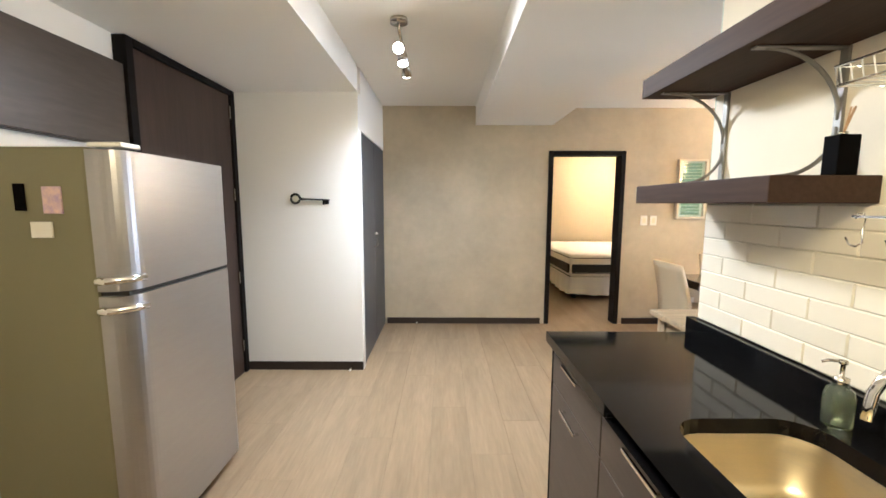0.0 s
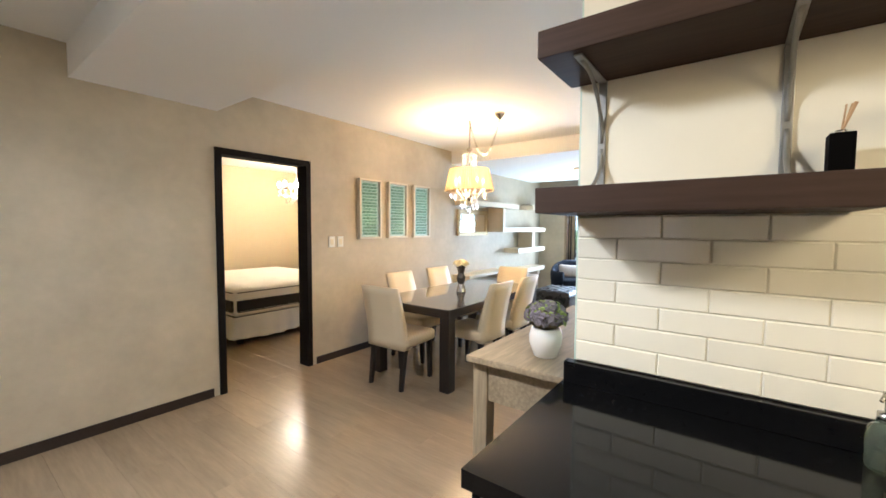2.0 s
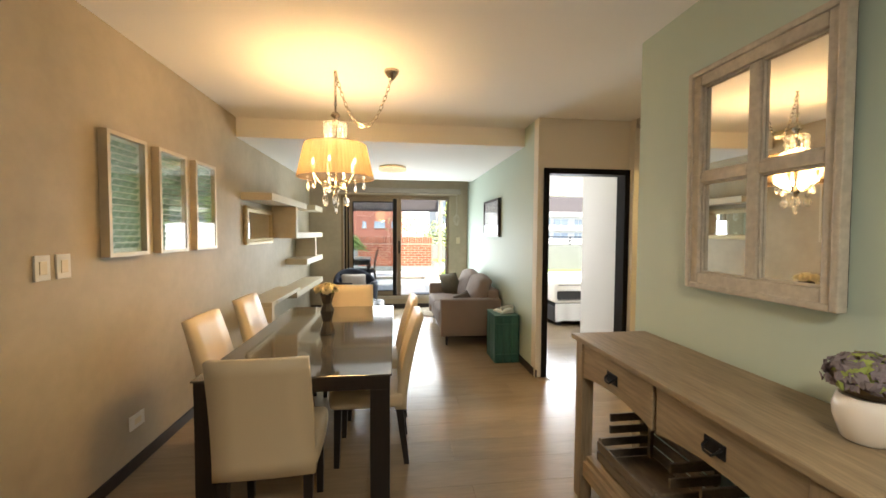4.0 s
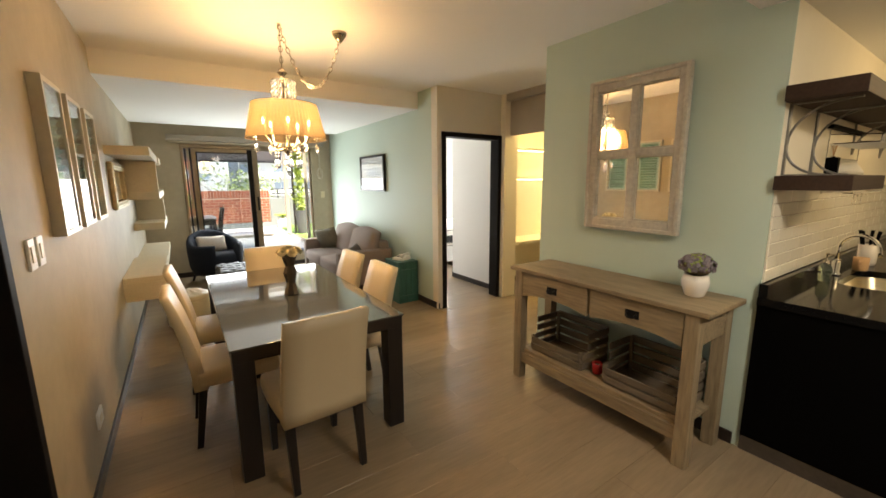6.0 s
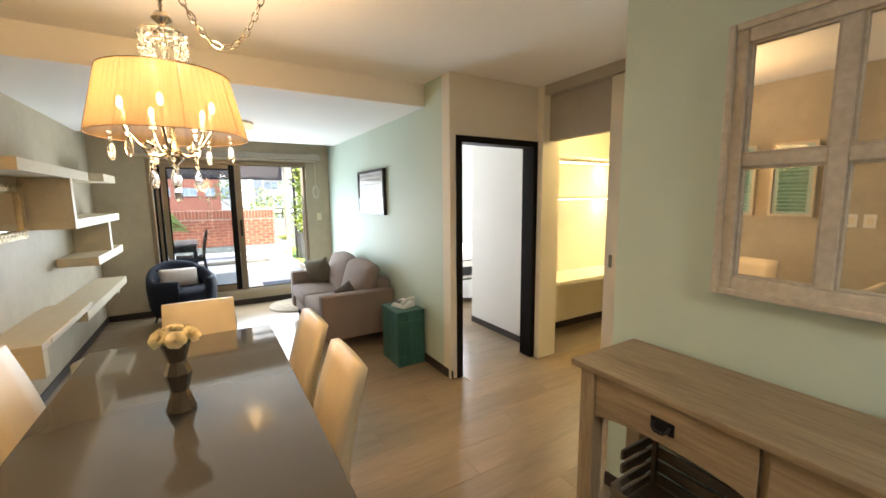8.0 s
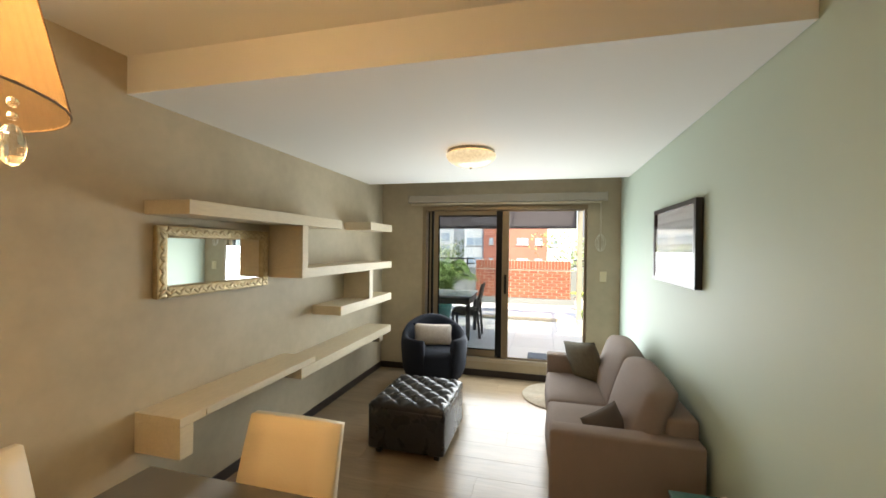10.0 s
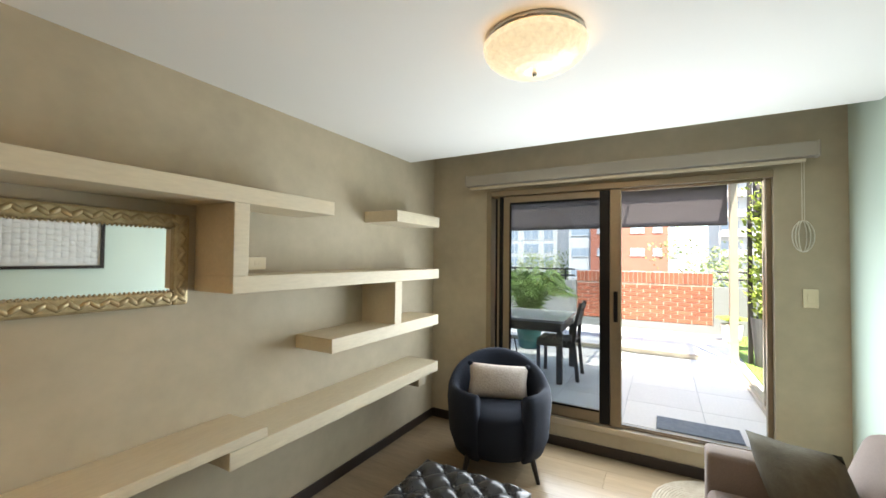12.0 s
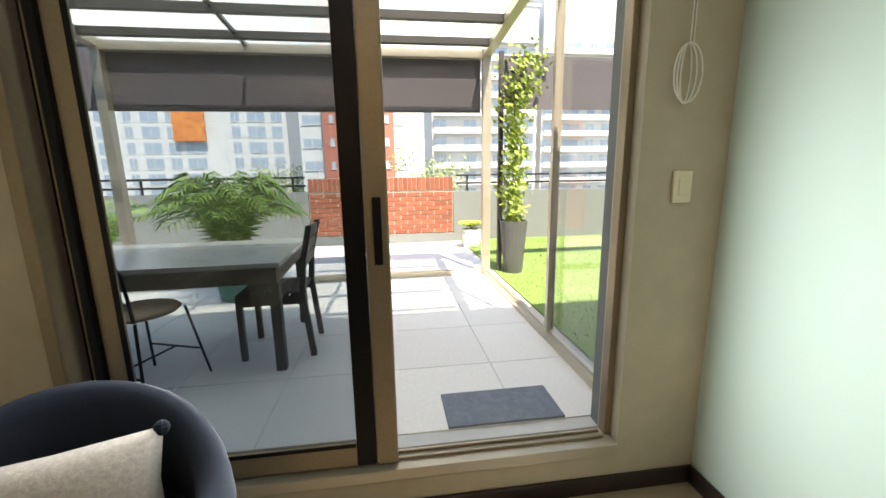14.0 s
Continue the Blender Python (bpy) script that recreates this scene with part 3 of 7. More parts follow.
# ---- hall and kitchen ----
# antique key on the white wall
key = thing("wall_key_ornament", "large antique iron key ornament hung on the white wall", "ornament")
ring = [(-0.515 + 0.038 * math.cos(a), 3.985, 1.518 + 0.038 * math.sin(a)) for a in [i * math.pi / 8 for i in range(16)]]
part("bow", smooth(tube(ring, 0.010, closed=True)), M["iron"], key)
part("shank", smooth(tube([(-0.478, 3.987, 1.516), (-0.45, 3.987, 1.515), (-0.44, 3.987, 1.515), (-0.225, 3.987, 1.507)], [0.012, 0.012, 0.008, 0.007])), M["iron"], key)
part("bit", boxes((-0.285, -0.265, 3.982, 3.992, 1.468, 1.507), (-0.262, -0.232, 3.982, 3.992, 1.472, 1.507), (-0.285, -0.232, 3.982, 3.992, 1.490, 1.503)), M["iron"], key)

# refrigerator
fg = thing("refrigerator", "silver two-door refrigerator with notes on its side", "refrigerator", pose(-0.44, 2.10, 0))
part("body", B(-0.62, -0.13, 0.0, 0.68, 0.03, 1.685, 0.012), M["fridge_side"], fg)
part("plinth", B(-0.60, -0.09, 0.02, 0.66, 0.0, 0.03), M["rubber"], fg)
def fridge_door(z0, z1):
    bm = bmesh.new()
    seg = 8
    pts = []
    for i in range(seg + 1):
        a = math.pi / 2 * i / seg
        pts.append((-0.005 - 0.085 * (1 - math.sin(a)), 0.085 * (1 - math.cos(a)) - 0.01))
    loop = [(-0.122, -0.01)] + pts + [(-0.002, 0.36), (-0.005, 0.66), (-0.02, 0.69), (-0.122, 0.69)]
    lo = [bm.verts.new((x, y, z0)) for x, y in loop]
    hi = [bm.verts.new((x, y, z1)) for x, y in loop]
    for i in range(len(loop)):
        j = (i + 1) % len(loop)
        bm.faces.new((lo[i], lo[j], hi[j], hi[i]))
    bm.faces.new(list(reversed(lo)))
    bm.faces.new(hi)
    return bm
for z0, z1 in ((1.145, 1.675), (0.06, 1.125)):
    dr = part("door", fridge_door(z0, z1), M["fridge"], fg)
    zz = 1.19 if z0 > 1 else 1.075
    part("handle", smooth(tube([(-0.105, -0.012, zz), (-0.095, -0.032, zz), (-0.065, -0.030, zz), (-0.02, 0.012, zz), (0.0, 0.07, zz)], 0.016, 10)), M["chrome"], dr, "chrome pocket handle")
part("gasket", B(-0.128, -0.02, 0.01, 0.68, 1.126, 1.144), M["rubber"], fg)
part("hinge_cover", B(-0.14, -0.01, 0.02, 0.12, 1.685, 1.705, 0.008), M["plastic_w"], fg)
# notes and magnets on the side panel
def side_note(name, x0, x1, z0, z1, m, label, cat):
    o = part(name, B(x0, x1, 2.092, 2.0985, z0, z1, 0.002), m)
    tagged(o, label, cat)
side_note("paper_note", -0.735, -0.665, 1.44, 1.54, M["paper"], "small printed paper note on the refrigerator side", "note")
side_note("fridge_magnet", -0.79, -0.71, 1.35, 1.41, M["plastic_w"], "white plastic magnet on the refrigerator side", "magnet")
side_note("fridge_magnet_dark", -0.84, -0.80, 1.45, 1.55, M["blackgloss"], "black magnet on the refrigerator side", "magnet")
# cabinet over the refrigerator
oc = thing("overhead_cabinet", "grey-brown laminate cabinet above the refrigerator", "cabinet")
part("body", B(-1.06, -1.024, 1.4, 2.872, 1.78, 2.235), M["cabinet"], oc)
for y0, y1 in ((1.40, 2.13), (2.135, 2.872)):
    part("door", B(-1.024, -1.004, y0, y1, 1.785, 2.232, 0.003), M["cabinet"], oc)
# spring door stops on the baseboards
for dx, dy, a in ((-0.07, 3.984, -90), (0.42, N - 0.016, -90)):
    ds = thing("door_stop", "small spring door stop on the baseboard", "door stop", pose(dx, dy, 0.035, 0, 0, a))
    part("spring", smooth(tube([(0, 0, 0), (0.03, 0, 0.0), (0.065, 0, -0.004)], 0.006, 8)), M["nickel"], ds)
    part("tip", smooth(ball(bmesh.new(), (0.07, 0, -0.004), 0.009)), M["plastic_w"], ds, "white rubber tip")

# spot lamp on the hall ceiling
sp = thing("spot_lamp", "brushed nickel ceiling lamp with three lit spot heads", "ceiling lamp", pose(-0.015, 0.22, 0))
part("base", smooth(lathe([(0.055, 2.585), (0.055, 2.61)], 20, c=(0.48, 2.98, 0))), M["nickel"], sp)
part("bar", smooth(tube([(0.48, 2.98, 2.59), (0.48, 3.0, 2.54), (0.48, 3.45, 2.52)], 0.010)), M["nickel"], sp)
for (y, tx, ty) in ((3.02, 0.1, 0.0), (3.20, 0.55, 2.6), (3.44, 0.6, 4.6)):
    hd = part("spot_head", smooth(lathe([(0.018, 0.05), (0.030, 0.03), (0.038, -0.045)], 16, closed=True)), M["nickel"], sp)
    mm = look((0.48, y, 2.46), (tx, ty, 0.8))
    hd.matrix_local = mm
    part("lens", smooth(lathe([(0.033, -0.047), (0.030, -0.050)], 16)), M["spotface"], hd, "glowing spot lens")

# base cabinets
def base_cabinet(y0, y1):
    c = thing("base_cabinet", "grey-brown laminate kitchen base cabinet under the black worktop", "cabinet", group="kitchen base cabinets")
    part("body", B(1.25, 1.815, y0, y1, 0.10, 0.866 if y1 < 0.9 or y0 > 1.7 else 0.69), M["cabinet"], c)
    part("toe_kick", B(1.29, 1.80, y0, y1, 0.0, 0.10), M["blackgloss"], c)
    dr = part("drawer_front", B(1.232, 1.25, y0 + 0.003, y1 - 0.003, 0.69, 0.862, 0.002), M["cabinet"], c)
    ym = (y0 + y1) / 2
    part("handle", boxes((1.208, 1.216, ym - 0.085, ym + 0.085, 0.832, 0.844), (1.216, 1.232, ym - 0.08, ym - 0.07, 0.834, 0.842), (1.216, 1.232, ym + 0.07, ym + 0.08, 0.834, 0.842), bev=0.002), M["chrome"], dr, "slim steel bar handle")
    d = part("door", B(1.232, 1.25, y0 + 0.003, y1 - 0.003, 0.105, 0.685, 0.002), M["cabinet"], c)
    part("handle", boxes((1.208, 1.216, ym - 0.085, ym + 0.085, 0.642, 0.654), (1.216, 1.232, ym - 0.08, ym - 0.07, 0.644, 0.652), (1.216, 1.232, ym + 0.07, ym + 0.08, 0.644, 0.652), bev=0.002), M["chrome"], d, "slim steel bar handle")
y = 2.315
for i in range(7):
    base_cabinet(y - 0.528, y)
    y -= 0.53
ep = thing("counter_end_panel", "dark laminate end panel of the kitchen counter", "panel")
part("board", B(1.232, 1.862, 2.316, 2.334, 0.09, 0.866, 0.002), M["blackgloss"], ep)
part("plinth", B(1.25, 1.862, 2.316, 2.330, 0.0, 0.089), M["cabinet"], ep)


def rrect(x0, x1, y0, y1, r, k=6):
    pts = []
    for cx, cy, a0 in ((x1 - r, y1 - r, 0), (x0 + r, y1 - r, 90), (x0 + r, y0 + r, 180), (x1 - r, y0 + r, 270)):
        for i in range(k + 1):
            a = radians(a0 + 90 * i / k)
            pts.append((cx + r * math.cos(a), cy + r * math.sin(a)))
    return pts


# worktop with a cut-out, upstand and undermount sink
SX0, SX1, SY0, SY1 = 1.335, 1.705, 0.98, 1.632
bm = boxes((1.205, 1.862, -1.6, 0.90, 0.867, 0.91), (1.205, 1.862, 1.71, 2.345, 0.867, 0.91))
inner = rrect(SX0, SX1, SY0, SY1, 0.09)
outer = []
cx, cy = (SX0 + SX1) / 2, (SY0 + SY1) / 2
for x, y in inner:
    ox = 1.862 if x > cx else 1.205
    oy = 1.71 if y > cy else 0.90
    tx = abs(ox - cx) / max(abs(x - cx), 1e-6)
    ty = abs(oy - cy) / max(abs(y - cy), 1e-6)
    k = min(tx, ty)
    outer.append((cx + (x - cx) * k, cy + (y - cy) * k))
rings = [[bm.verts.new((x, y, z)) for x, y in loop] for loop, z in ((outer, 0.91), (inner, 0.91), (inner, 0.867), (outer, 0.867))]
for a, b in zip(rings, rings[1:]):
    for i in range(len(inner)):
        j = (i + 1) % len(inner)
        bm.faces.new((a[i], a[j], b[j], b[i]))
for (qx, qy) in ((1.205, 0.90), (1.862, 0.90), (1.205, 1.71), (1.862, 1.71)):
    for z in (0.91,):
        c0 = [v for v in rings[0] if abs(v.co.x - qx) < 1e-4]
        c1 = [v for v in rings[0] if abs(v.co.y - qy) < 1e-4]
        if c0 and c1:
            p = min(c0, key=lambda v: abs(v.co.y - qy))
            q = min(c1, key=lambda v: abs(v.co.x - qx))
            if p is not q:
                bm.faces.new((bm.verts.new((qx, qy, z)), p, q))
bmesh.ops.remove_doubles(bm, verts=bm.verts, dist=0.0002)
wt = part("worktop", bm, M["granite"])
tagged(wt, "polished black granite kitchen worktop with a sink cut-out", "worktop")
us = part("upstand", B(1.822, 1.862, -1.6, 2.338, 0.91, 0.984, 0.003), M["granite"])
tagged(us, "black granite upstand along the tiled wall", "upstand")
bm = bmesh.new()
prev = None
for inset, z, r in ((-0.006, 0.866, 0.09), (0.004, 0.84, 0.09), (0.012, 0.74, 0.09), (0.05, 0.715, 0.07), (0.15, 0.71, 0.03)):
    ring = [bm.verts.new((x, y, z)) for x, y in rrect(SX0 + inset, SX1 - inset, SY0 + inset, SY1 - inset, r)]
    if prev:
        for i in range(len(ring)):
            j = (i + 1) % len(ring)
            bm.faces.new((prev[i], prev[j], ring[j], ring[i]))
    prev = ring
bm.faces.new(prev)
sk = thing("kitchen_sink", "brushed steel undermount kitchen sink", "sink")
part("basin", smooth(bm), M["steel"], sk)
part("drain", smooth(lathe([(0.045, 0.712), (0.04, 0.716), (0.02, 0.713)], 20, c=(1.52, 1.30, 0))), M["chrome"], sk)

# gooseneck tap
tp = thing("kitchen_tap", "chrome gooseneck kitchen tap beside the sink", "tap")
part("base", smooth(lathe([(0.030, 0.91), (0.030, 0.922), (0.022, 0.93), (0.022, 1.0), (0.014, 1.005)], 20, c=(1.765, 1.33, 0))), M["chrome"], tp)
arc = [(1.765, 1.33, 1.0), (1.765, 1.33, 1.08)] + [(1.765 - 0.095 * (1 - math.cos(a)), 1.33 + 0.02 * (1 - math.cos(a)), 1.09 + 0.095 * math.sin(a)) for a in [math.pi * i / 12 for i in range(13)]] + [(1.572, 1.37, 1.06)]
part("spout", smooth(tube(arc, 0.0102, 12)), M["chrome"], tp)
part("lever", smooth(tube([(1.765, 1.305, 0.97), (1.765, 1.27, 0.98), (1.765, 1.235, 1.0)], [0.010, 0.007, 0.006])), M["chrome"], tp)
# soap dispenser
so = thing("soap_dispenser", "green glass soap dispenser with a steel pump", "soap dispenser")
part("bottle", smooth(lathe([(0.026, 0.9105), (0.031, 0.915), (0.032, 0.99), (0.027, 1.008), (0.017, 1.016), (0.017, 1.021)], 22, c=(1.76, 1.60, 0))), M["soapglass"], so)
part("pump", smooth(lathe([(0.016, 1.02), (0.016, 1.04), (0.005, 1.042), (0.005, 1.075), (0.009, 1.076), (0.009, 1.086)], 14, c=(1.76, 1.60, 0))), M["nickel"], so)
part("nozzle", smooth(tube([(1.76, 1.60, 1.082), (1.735, 1.612, 1.082), (1.722, 1.618, 1.076)], 0.004)), M["nickel"], so)
# jar with knives and a mug further along the worktop
kj = thing("knife_jar", "pale ceramic jar holding black-handled knives", "jar", pose(1.72, 0.72, 0.911))
part("jar", smooth(lathe([(0.045, 0), (0.052, 0.02), (0.055, 0.15), (0.050, 0.15), (0.046, 0.02)], 20)), M["ceramic"], kj)
for i, (dx, dy) in enumerate(((-0.02, 0.01), (0.015, 0.02), (0.0, -0.02), (0.025, -0.01))):
    part("knife", tube([(dx, dy, 0.02), (dx * 1.8, dy * 1.8, 0.17), (dx * 2.4, dy * 2.4, 0.25)], [0.006, 0.008, 0.011]), M["blackgloss"], kj)
mg = thing("mug", "copper-coloured mug on the worktop", "mug", pose(1.70, 1.02, 0.911))
part("cup", smooth(lathe([(0.035, 0), (0.04, 0.01), (0.042, 0.09), (0.038, 0.09), (0.034, 0.012)], 18)), M["reed"], mg)
part("handle", smooth(tube([(0.0, 0.04, 0.07), (0.0, 0.065, 0.06), (0.0, 0.065, 0.035), (0.0, 0.04, 0.022)], 0.005)), M["reed"], mg)


# wall shelves with cast brackets
def bracket(par, y, z, up, height):
    """A scroll bracket: a wall leaf, a shelf leaf and a curved stay. up: it stands on a shelf, else it hangs below one."""
    s = 1 if up else -1
    bm = boxes((1.852, 1.862, y - 0.012, y + 0.012, min(z, z + s * height), max(z, z + s * height)), (1.66 if up else 1.60, 1.852, y - 0.012, y + 0.012, z if up else z - 0.006, z + 0.006 if up else z), bev=0.002)
    part("bracket", bm, M["castiron"], par, "grey cast metal bracket")
    reach = 0.16 if up else 0.22
    pts = [(1.855 - reach * (1 - math.sin(a)), y, z + s * (height * 0.92) * (1 - math.cos(a)) + s * 0.004) for a in [math.pi / 2 * i / 10 for i in range(11)]]
    part("stay", smooth(tube(pts, 0.006, 8)), M["castiron"], par)


ls = thing("lower_wall_shelf", "thick dark walnut wall shelf on cast brackets", "shelf")
part("board", B(1.572, 1.8605, 1.655, 2.345, 1.482, 1.554, 0.004), M["darkwood_y"], ls)
ush = thing("upper_wall_shelf", "long thick dark walnut wall shelf on cast brackets", "shelf")
part("board", B(1.572, 1.8605, -0.7, 2.345, 1.914, 1.990, 0.004), M["darkwood_y"], ush)
for yy in (2.24, 1.785, 0.9, 0.0):
    bracket(ush, yy, 1.913, False, 0.21)
for yy in (2.24, 1.785):
    bracket(ls, yy, 1.555, True, 0.15)
# reed diffuser
rd = thing("reed_diffuser", "black square reed diffuser on the lower shelf", "diffuser", pose(1.785, 1.695, 1.555))
part("bottle", B(-0.028, 0.028, -0.022, 0.022, 0, 0.104, 0.003), M["blackgloss"], rd)
part("collar", smooth(lathe([(0.010, 0.104), (0.010, 0.112)], 12)), M["nickel"], rd)
for i, (dx, dy) in enumerate(((0.012, -0.025), (0.0, -0.034), (-0.008, -0.028), (0.018, -0.012))):
    part("reed", tube([(0, 0, 0.105), (dx * 0.7, dy * 0.7, 0.172)], 0.002, 5), M["reed"], rd)
# wire dish rack on a black rail
wr = thing("dish_rack", "chrome wire dish rack hung on the kitchen wall", "dish rack")
part("rail", B(1.825, 1.86, 0.75, 1.585, 1.838, 1.862, 0.004), M["blackgloss"], wr)
W = 0.0019
for x, z in ((1.845, 1.745), (1.63, 1.745), (1.62, 1.785), (1.74, 1.745), (1.845, 1.452), (1.70, 1.452), (1.845, 1.665), (1.80, 1.525)):
    part("long_wire", tube([(x, 0.78, z), (x, 1.565, z)], 0.0031, 6), M["chrome"], wr)
for yy in (0.78, 1.565):
    part("basket_end", tube([(1.845, yy, 1.745), (1.63, yy, 1.745), (1.62, yy, 1.785), (1.845, yy, 1.80)], 0.0031, 6), M["chrome"], wr)
for i in range(34):
    yy = 1.555 - i * 0.023
    part("basket_wire", tube([(1.845, yy, 1.745), (1.63, yy, 1.745), (1.62, yy, 1.785)], W, 5), M["wire"], wr)
for i in range(56):
    yy = 1.545 - i * 0.0135
    part("plate_wire", tube([(1.845, yy, 1.665), (1.835, yy, 1.635), (1.80, yy - 0.004, 1.585), (1.797, yy - 0.003, 1.525), (1.82, yy, 1.465), (1.845, yy, 1.452)], W, 5), M["wire"], wr)
for yy in (1.558, 0.79):
    part("upright", tube([(1.845, yy, 1.85), (1.845, yy, 1.452), (1.70, yy, 1.452)], 0.0042, 6), M["chrome"], wr)
hk = thing("wire_hook", "chrome S-shaped hook on the dish rack", "hook", pose(1.70, 1.545, 1.452), group="hooks on the dish rack")
part("wire", smooth(tube([(0, 0.012, -0.006), (0, 0.008, 0.006), (0, -0.004, 0.008), (0, -0.010, -0.004), (0, -0.006, -0.03), (0, -0.008, -0.06), (0, 0.005, -0.07), (0, 0.022, -0.066), (0, 0.030, -0.05)], 0.0024, 6)), M["chrome"], hk)
for yy in (1.46, 1.36):
    copy_thing(hk, pose(1.70, yy, 1.452))

# ---- dining room ----
tb = thing("dining_table", "dark wooden dining table with a glossy grey glass top", "table")
part("tabletop", B(3.17, 5.03, 3.80, 4.755, 0.725, 0.735, 0.003), M["tabletop"], tb, "glossy grey glass top")
part("apron", boxes((3.18, 5.02, 3.81, 3.835, 0.655, 0.724), (3.18, 5.02, 4.72, 4.745, 0.655, 0.724), (3.18, 3.205, 3.835, 4.72, 0.655, 0.724), (4.995, 5.02, 3.835, 4.72, 0.655, 0.724)), M["tablewood"], tb)
for x in (3.18, 4.92):
    for y in (3.81, 4.645):
        part("leg", B(x, x + 0.10, y, y + 0.10, 0, 0.655, 0.004), M["tablewood"], tb)

ch = thing("dining_chair", "cream leather dining chair with dark wooden legs at the dining table", "chair", group="chairs round the table")


def curved_back():
    """A padded back, leaning and slightly bowed, facing +x, behind x = 0."""
    bm = bmesh.new()
    rows = []
    for k in range(9):
        s = k / 8
        z = 0.36 + 0.56 * s
        lean = -0.03 - 0.12 * s ** 1.5
        w = 0.215 - 0.012 * s
        th = 0.072 - 0.032 * s
        row = []
        for y, xo in ((-w, 0), (-w * 0.5, -0.006), (0, -0.008), (w * 0.5, -0.006), (w, 0)):
            row.append(bm.verts.new((lean + xo + th / 2, y, z)))
        for y, xo in ((w, 0), (w * 0.5, -0.006), (0, -0.008), (-w * 0.5, -0.006), (-w, 0)):
            row.append(bm.verts.new((lean + xo - th / 2, y, z)))
        rows.append(row)
    for a, b in zip(rows, rows[1:]):
        for i in range(10):
            j = (i + 1) % 10
            bm.faces.new((a[i], a[j], b[j], b[i]))
    bm.faces.new(list(reversed(rows[0])))
    bm.faces.new(rows[-1])
    bmesh.ops.bevel(bm, geom=[e for e in bm.edges if e.calc_face_angle(0) > 0.9], offset=0.012, segments=3, affect="EDGES", profile=0.6)
    return smooth(bm)


def soft_box(x0, x1, y0, y1, z0, z1, r, puff=0.0, cuts=4):
    """A cushion: a rounded box whose faces swell a little."""
    bm = B(x0, x1, y0, y1, z0, z1)
    bmesh.ops.bevel(bm, geom=bm.edges[:], offset=r, segments=3, affect="EDGES", profile=0.5)
    if puff:
        bmesh.ops.subdivide_edges(bm, edges=[e for e in bm.edges if e.calc_length() > r * 1.6], cuts=cuts, use_grid_fill=True)
        c = Vector(((x0 + x1) / 2, (y0 + y1) / 2, (z0 + z1) / 2))
        h = Vector(((x1 - x0) / 2, (y1 - y0) / 2, (z1 - z0) / 2))
        for v in bm.verts:
            d = Vector(((v.co.x - c.x) / h.x, (v.co.y - c.y) / h.y, (v.co.z - c.z) / h.z))
            o = d.copy()
            for i in range(3):
                j, k = (i + 1) % 3, (i + 2) % 3
                o[i] += d[i] * puff / h[i] * max(0.0, 1 - d[j] ** 2) * max(0.0, 1 - d[k] ** 2)
            v.co = c + Vector((o.x * h.x, o.y * h.y, o.z * h.z))
    return smooth(bm)


part("seat", soft_box(-0.05, 0.40, -0.22, 0.22, 0.37, 0.47, 0.025, 0.012), M["leather"], ch)
part("backrest", curved_back(), M["leather"], ch)
for x, y, dx in ((0.35, 0.18, 0.01), (0.35, -0.18, 0.01), (-0.02, 0.18, -0.05), (-0.02, -0.18, -0.05)):
    bm = bmesh.new()
    lo = [bm.verts.new((x + dx + a * 0.016, y + b * 0.016, 0)) for a, b in ((-1, -1), (1, -1), (1, 1), (-1, 1))]
    hi = [bm.verts.new((x + a * 0.022, y + b * 0.022, 0.375)) for a, b in ((-1, -1), (1, -1), (1, 1), (-1, 1))]
    for i in range(4):
        bm.faces.new((lo[i], lo[(i + 1) % 4], hi[(i + 1) % 4], hi[i]))
    bm.faces.new(list(reversed(lo)))
    bm.faces.new(hi)
    part("leg", bm, M["tablewood"], ch)
ch.matrix_world = pose(3.04, 4.36, 0, 0, 0, 3)
for x, y, r in ((3.83, 4.85, -90), (4.55, 4.85, -91), (3.80, 3.78, 90), (4.42, 3.78, 92), (5.05, 4.21, 180)):
    copy_thing(ch, pose(x, y, 0, 0, 0, r))

# vase with cream flowers
va = thing("flower_vase", "faceted smoked-glass vase with cream flowers on the dining table", "vase", pose(4.03, 4.262, 0.7355))
part("vase", lathe([(0.05, 0), (0.055, 0.005), (0.032, 0.085), (0.05, 0.16), (0.032, 0.21), (0.055, 0.29), (0.05, 0.29), (0.028, 0.21)], 8), M["smoke"], va)
def rose(c, size, tilt, az):
    """A bloom of cupped petals in four rings about its own axis."""
    bm = bmesh.new()
    for ring, (n, lean, ln) in enumerate(((3, 12, 0.7), (5, 30, 0.85), (6, 55, 1.0), (7, 82, 1.05))):
        for k in range(n):
            m = pose(*c) @ pose(0, 0, 0, 0, 0, az) @ pose(0, 0, 0, 0, tilt, 0) @ pose(0, 0, 0, 0, 0, 360 * k / n + 37 * ring + random.uniform(-9, 9)) @ pose(0, 0, 0, 0, lean + random.uniform(-6, 6), 0)
            g = []
            for u in range(4):
                t = u / 3
                w = size * (0.16 + 0.40 * math.sin(math.pi * (0.12 + 0.66 * t)))
                row = []
                for v in (-1, -0.4, 0.4, 1):
                    row.append(bm.verts.new(m @ Vector((size * (0.22 * t * t - 0.16 * v * v * t + 0.05), w * v, size * ln * (t - 0.10 * v * v * t)))))
                g.append(row)
            for u in range(3):
                for v in range(3):
                    bm.faces.new((g[u][v], g[u][v + 1], g[u + 1][v + 1], g[u + 1][v]))
    return smooth(bm)


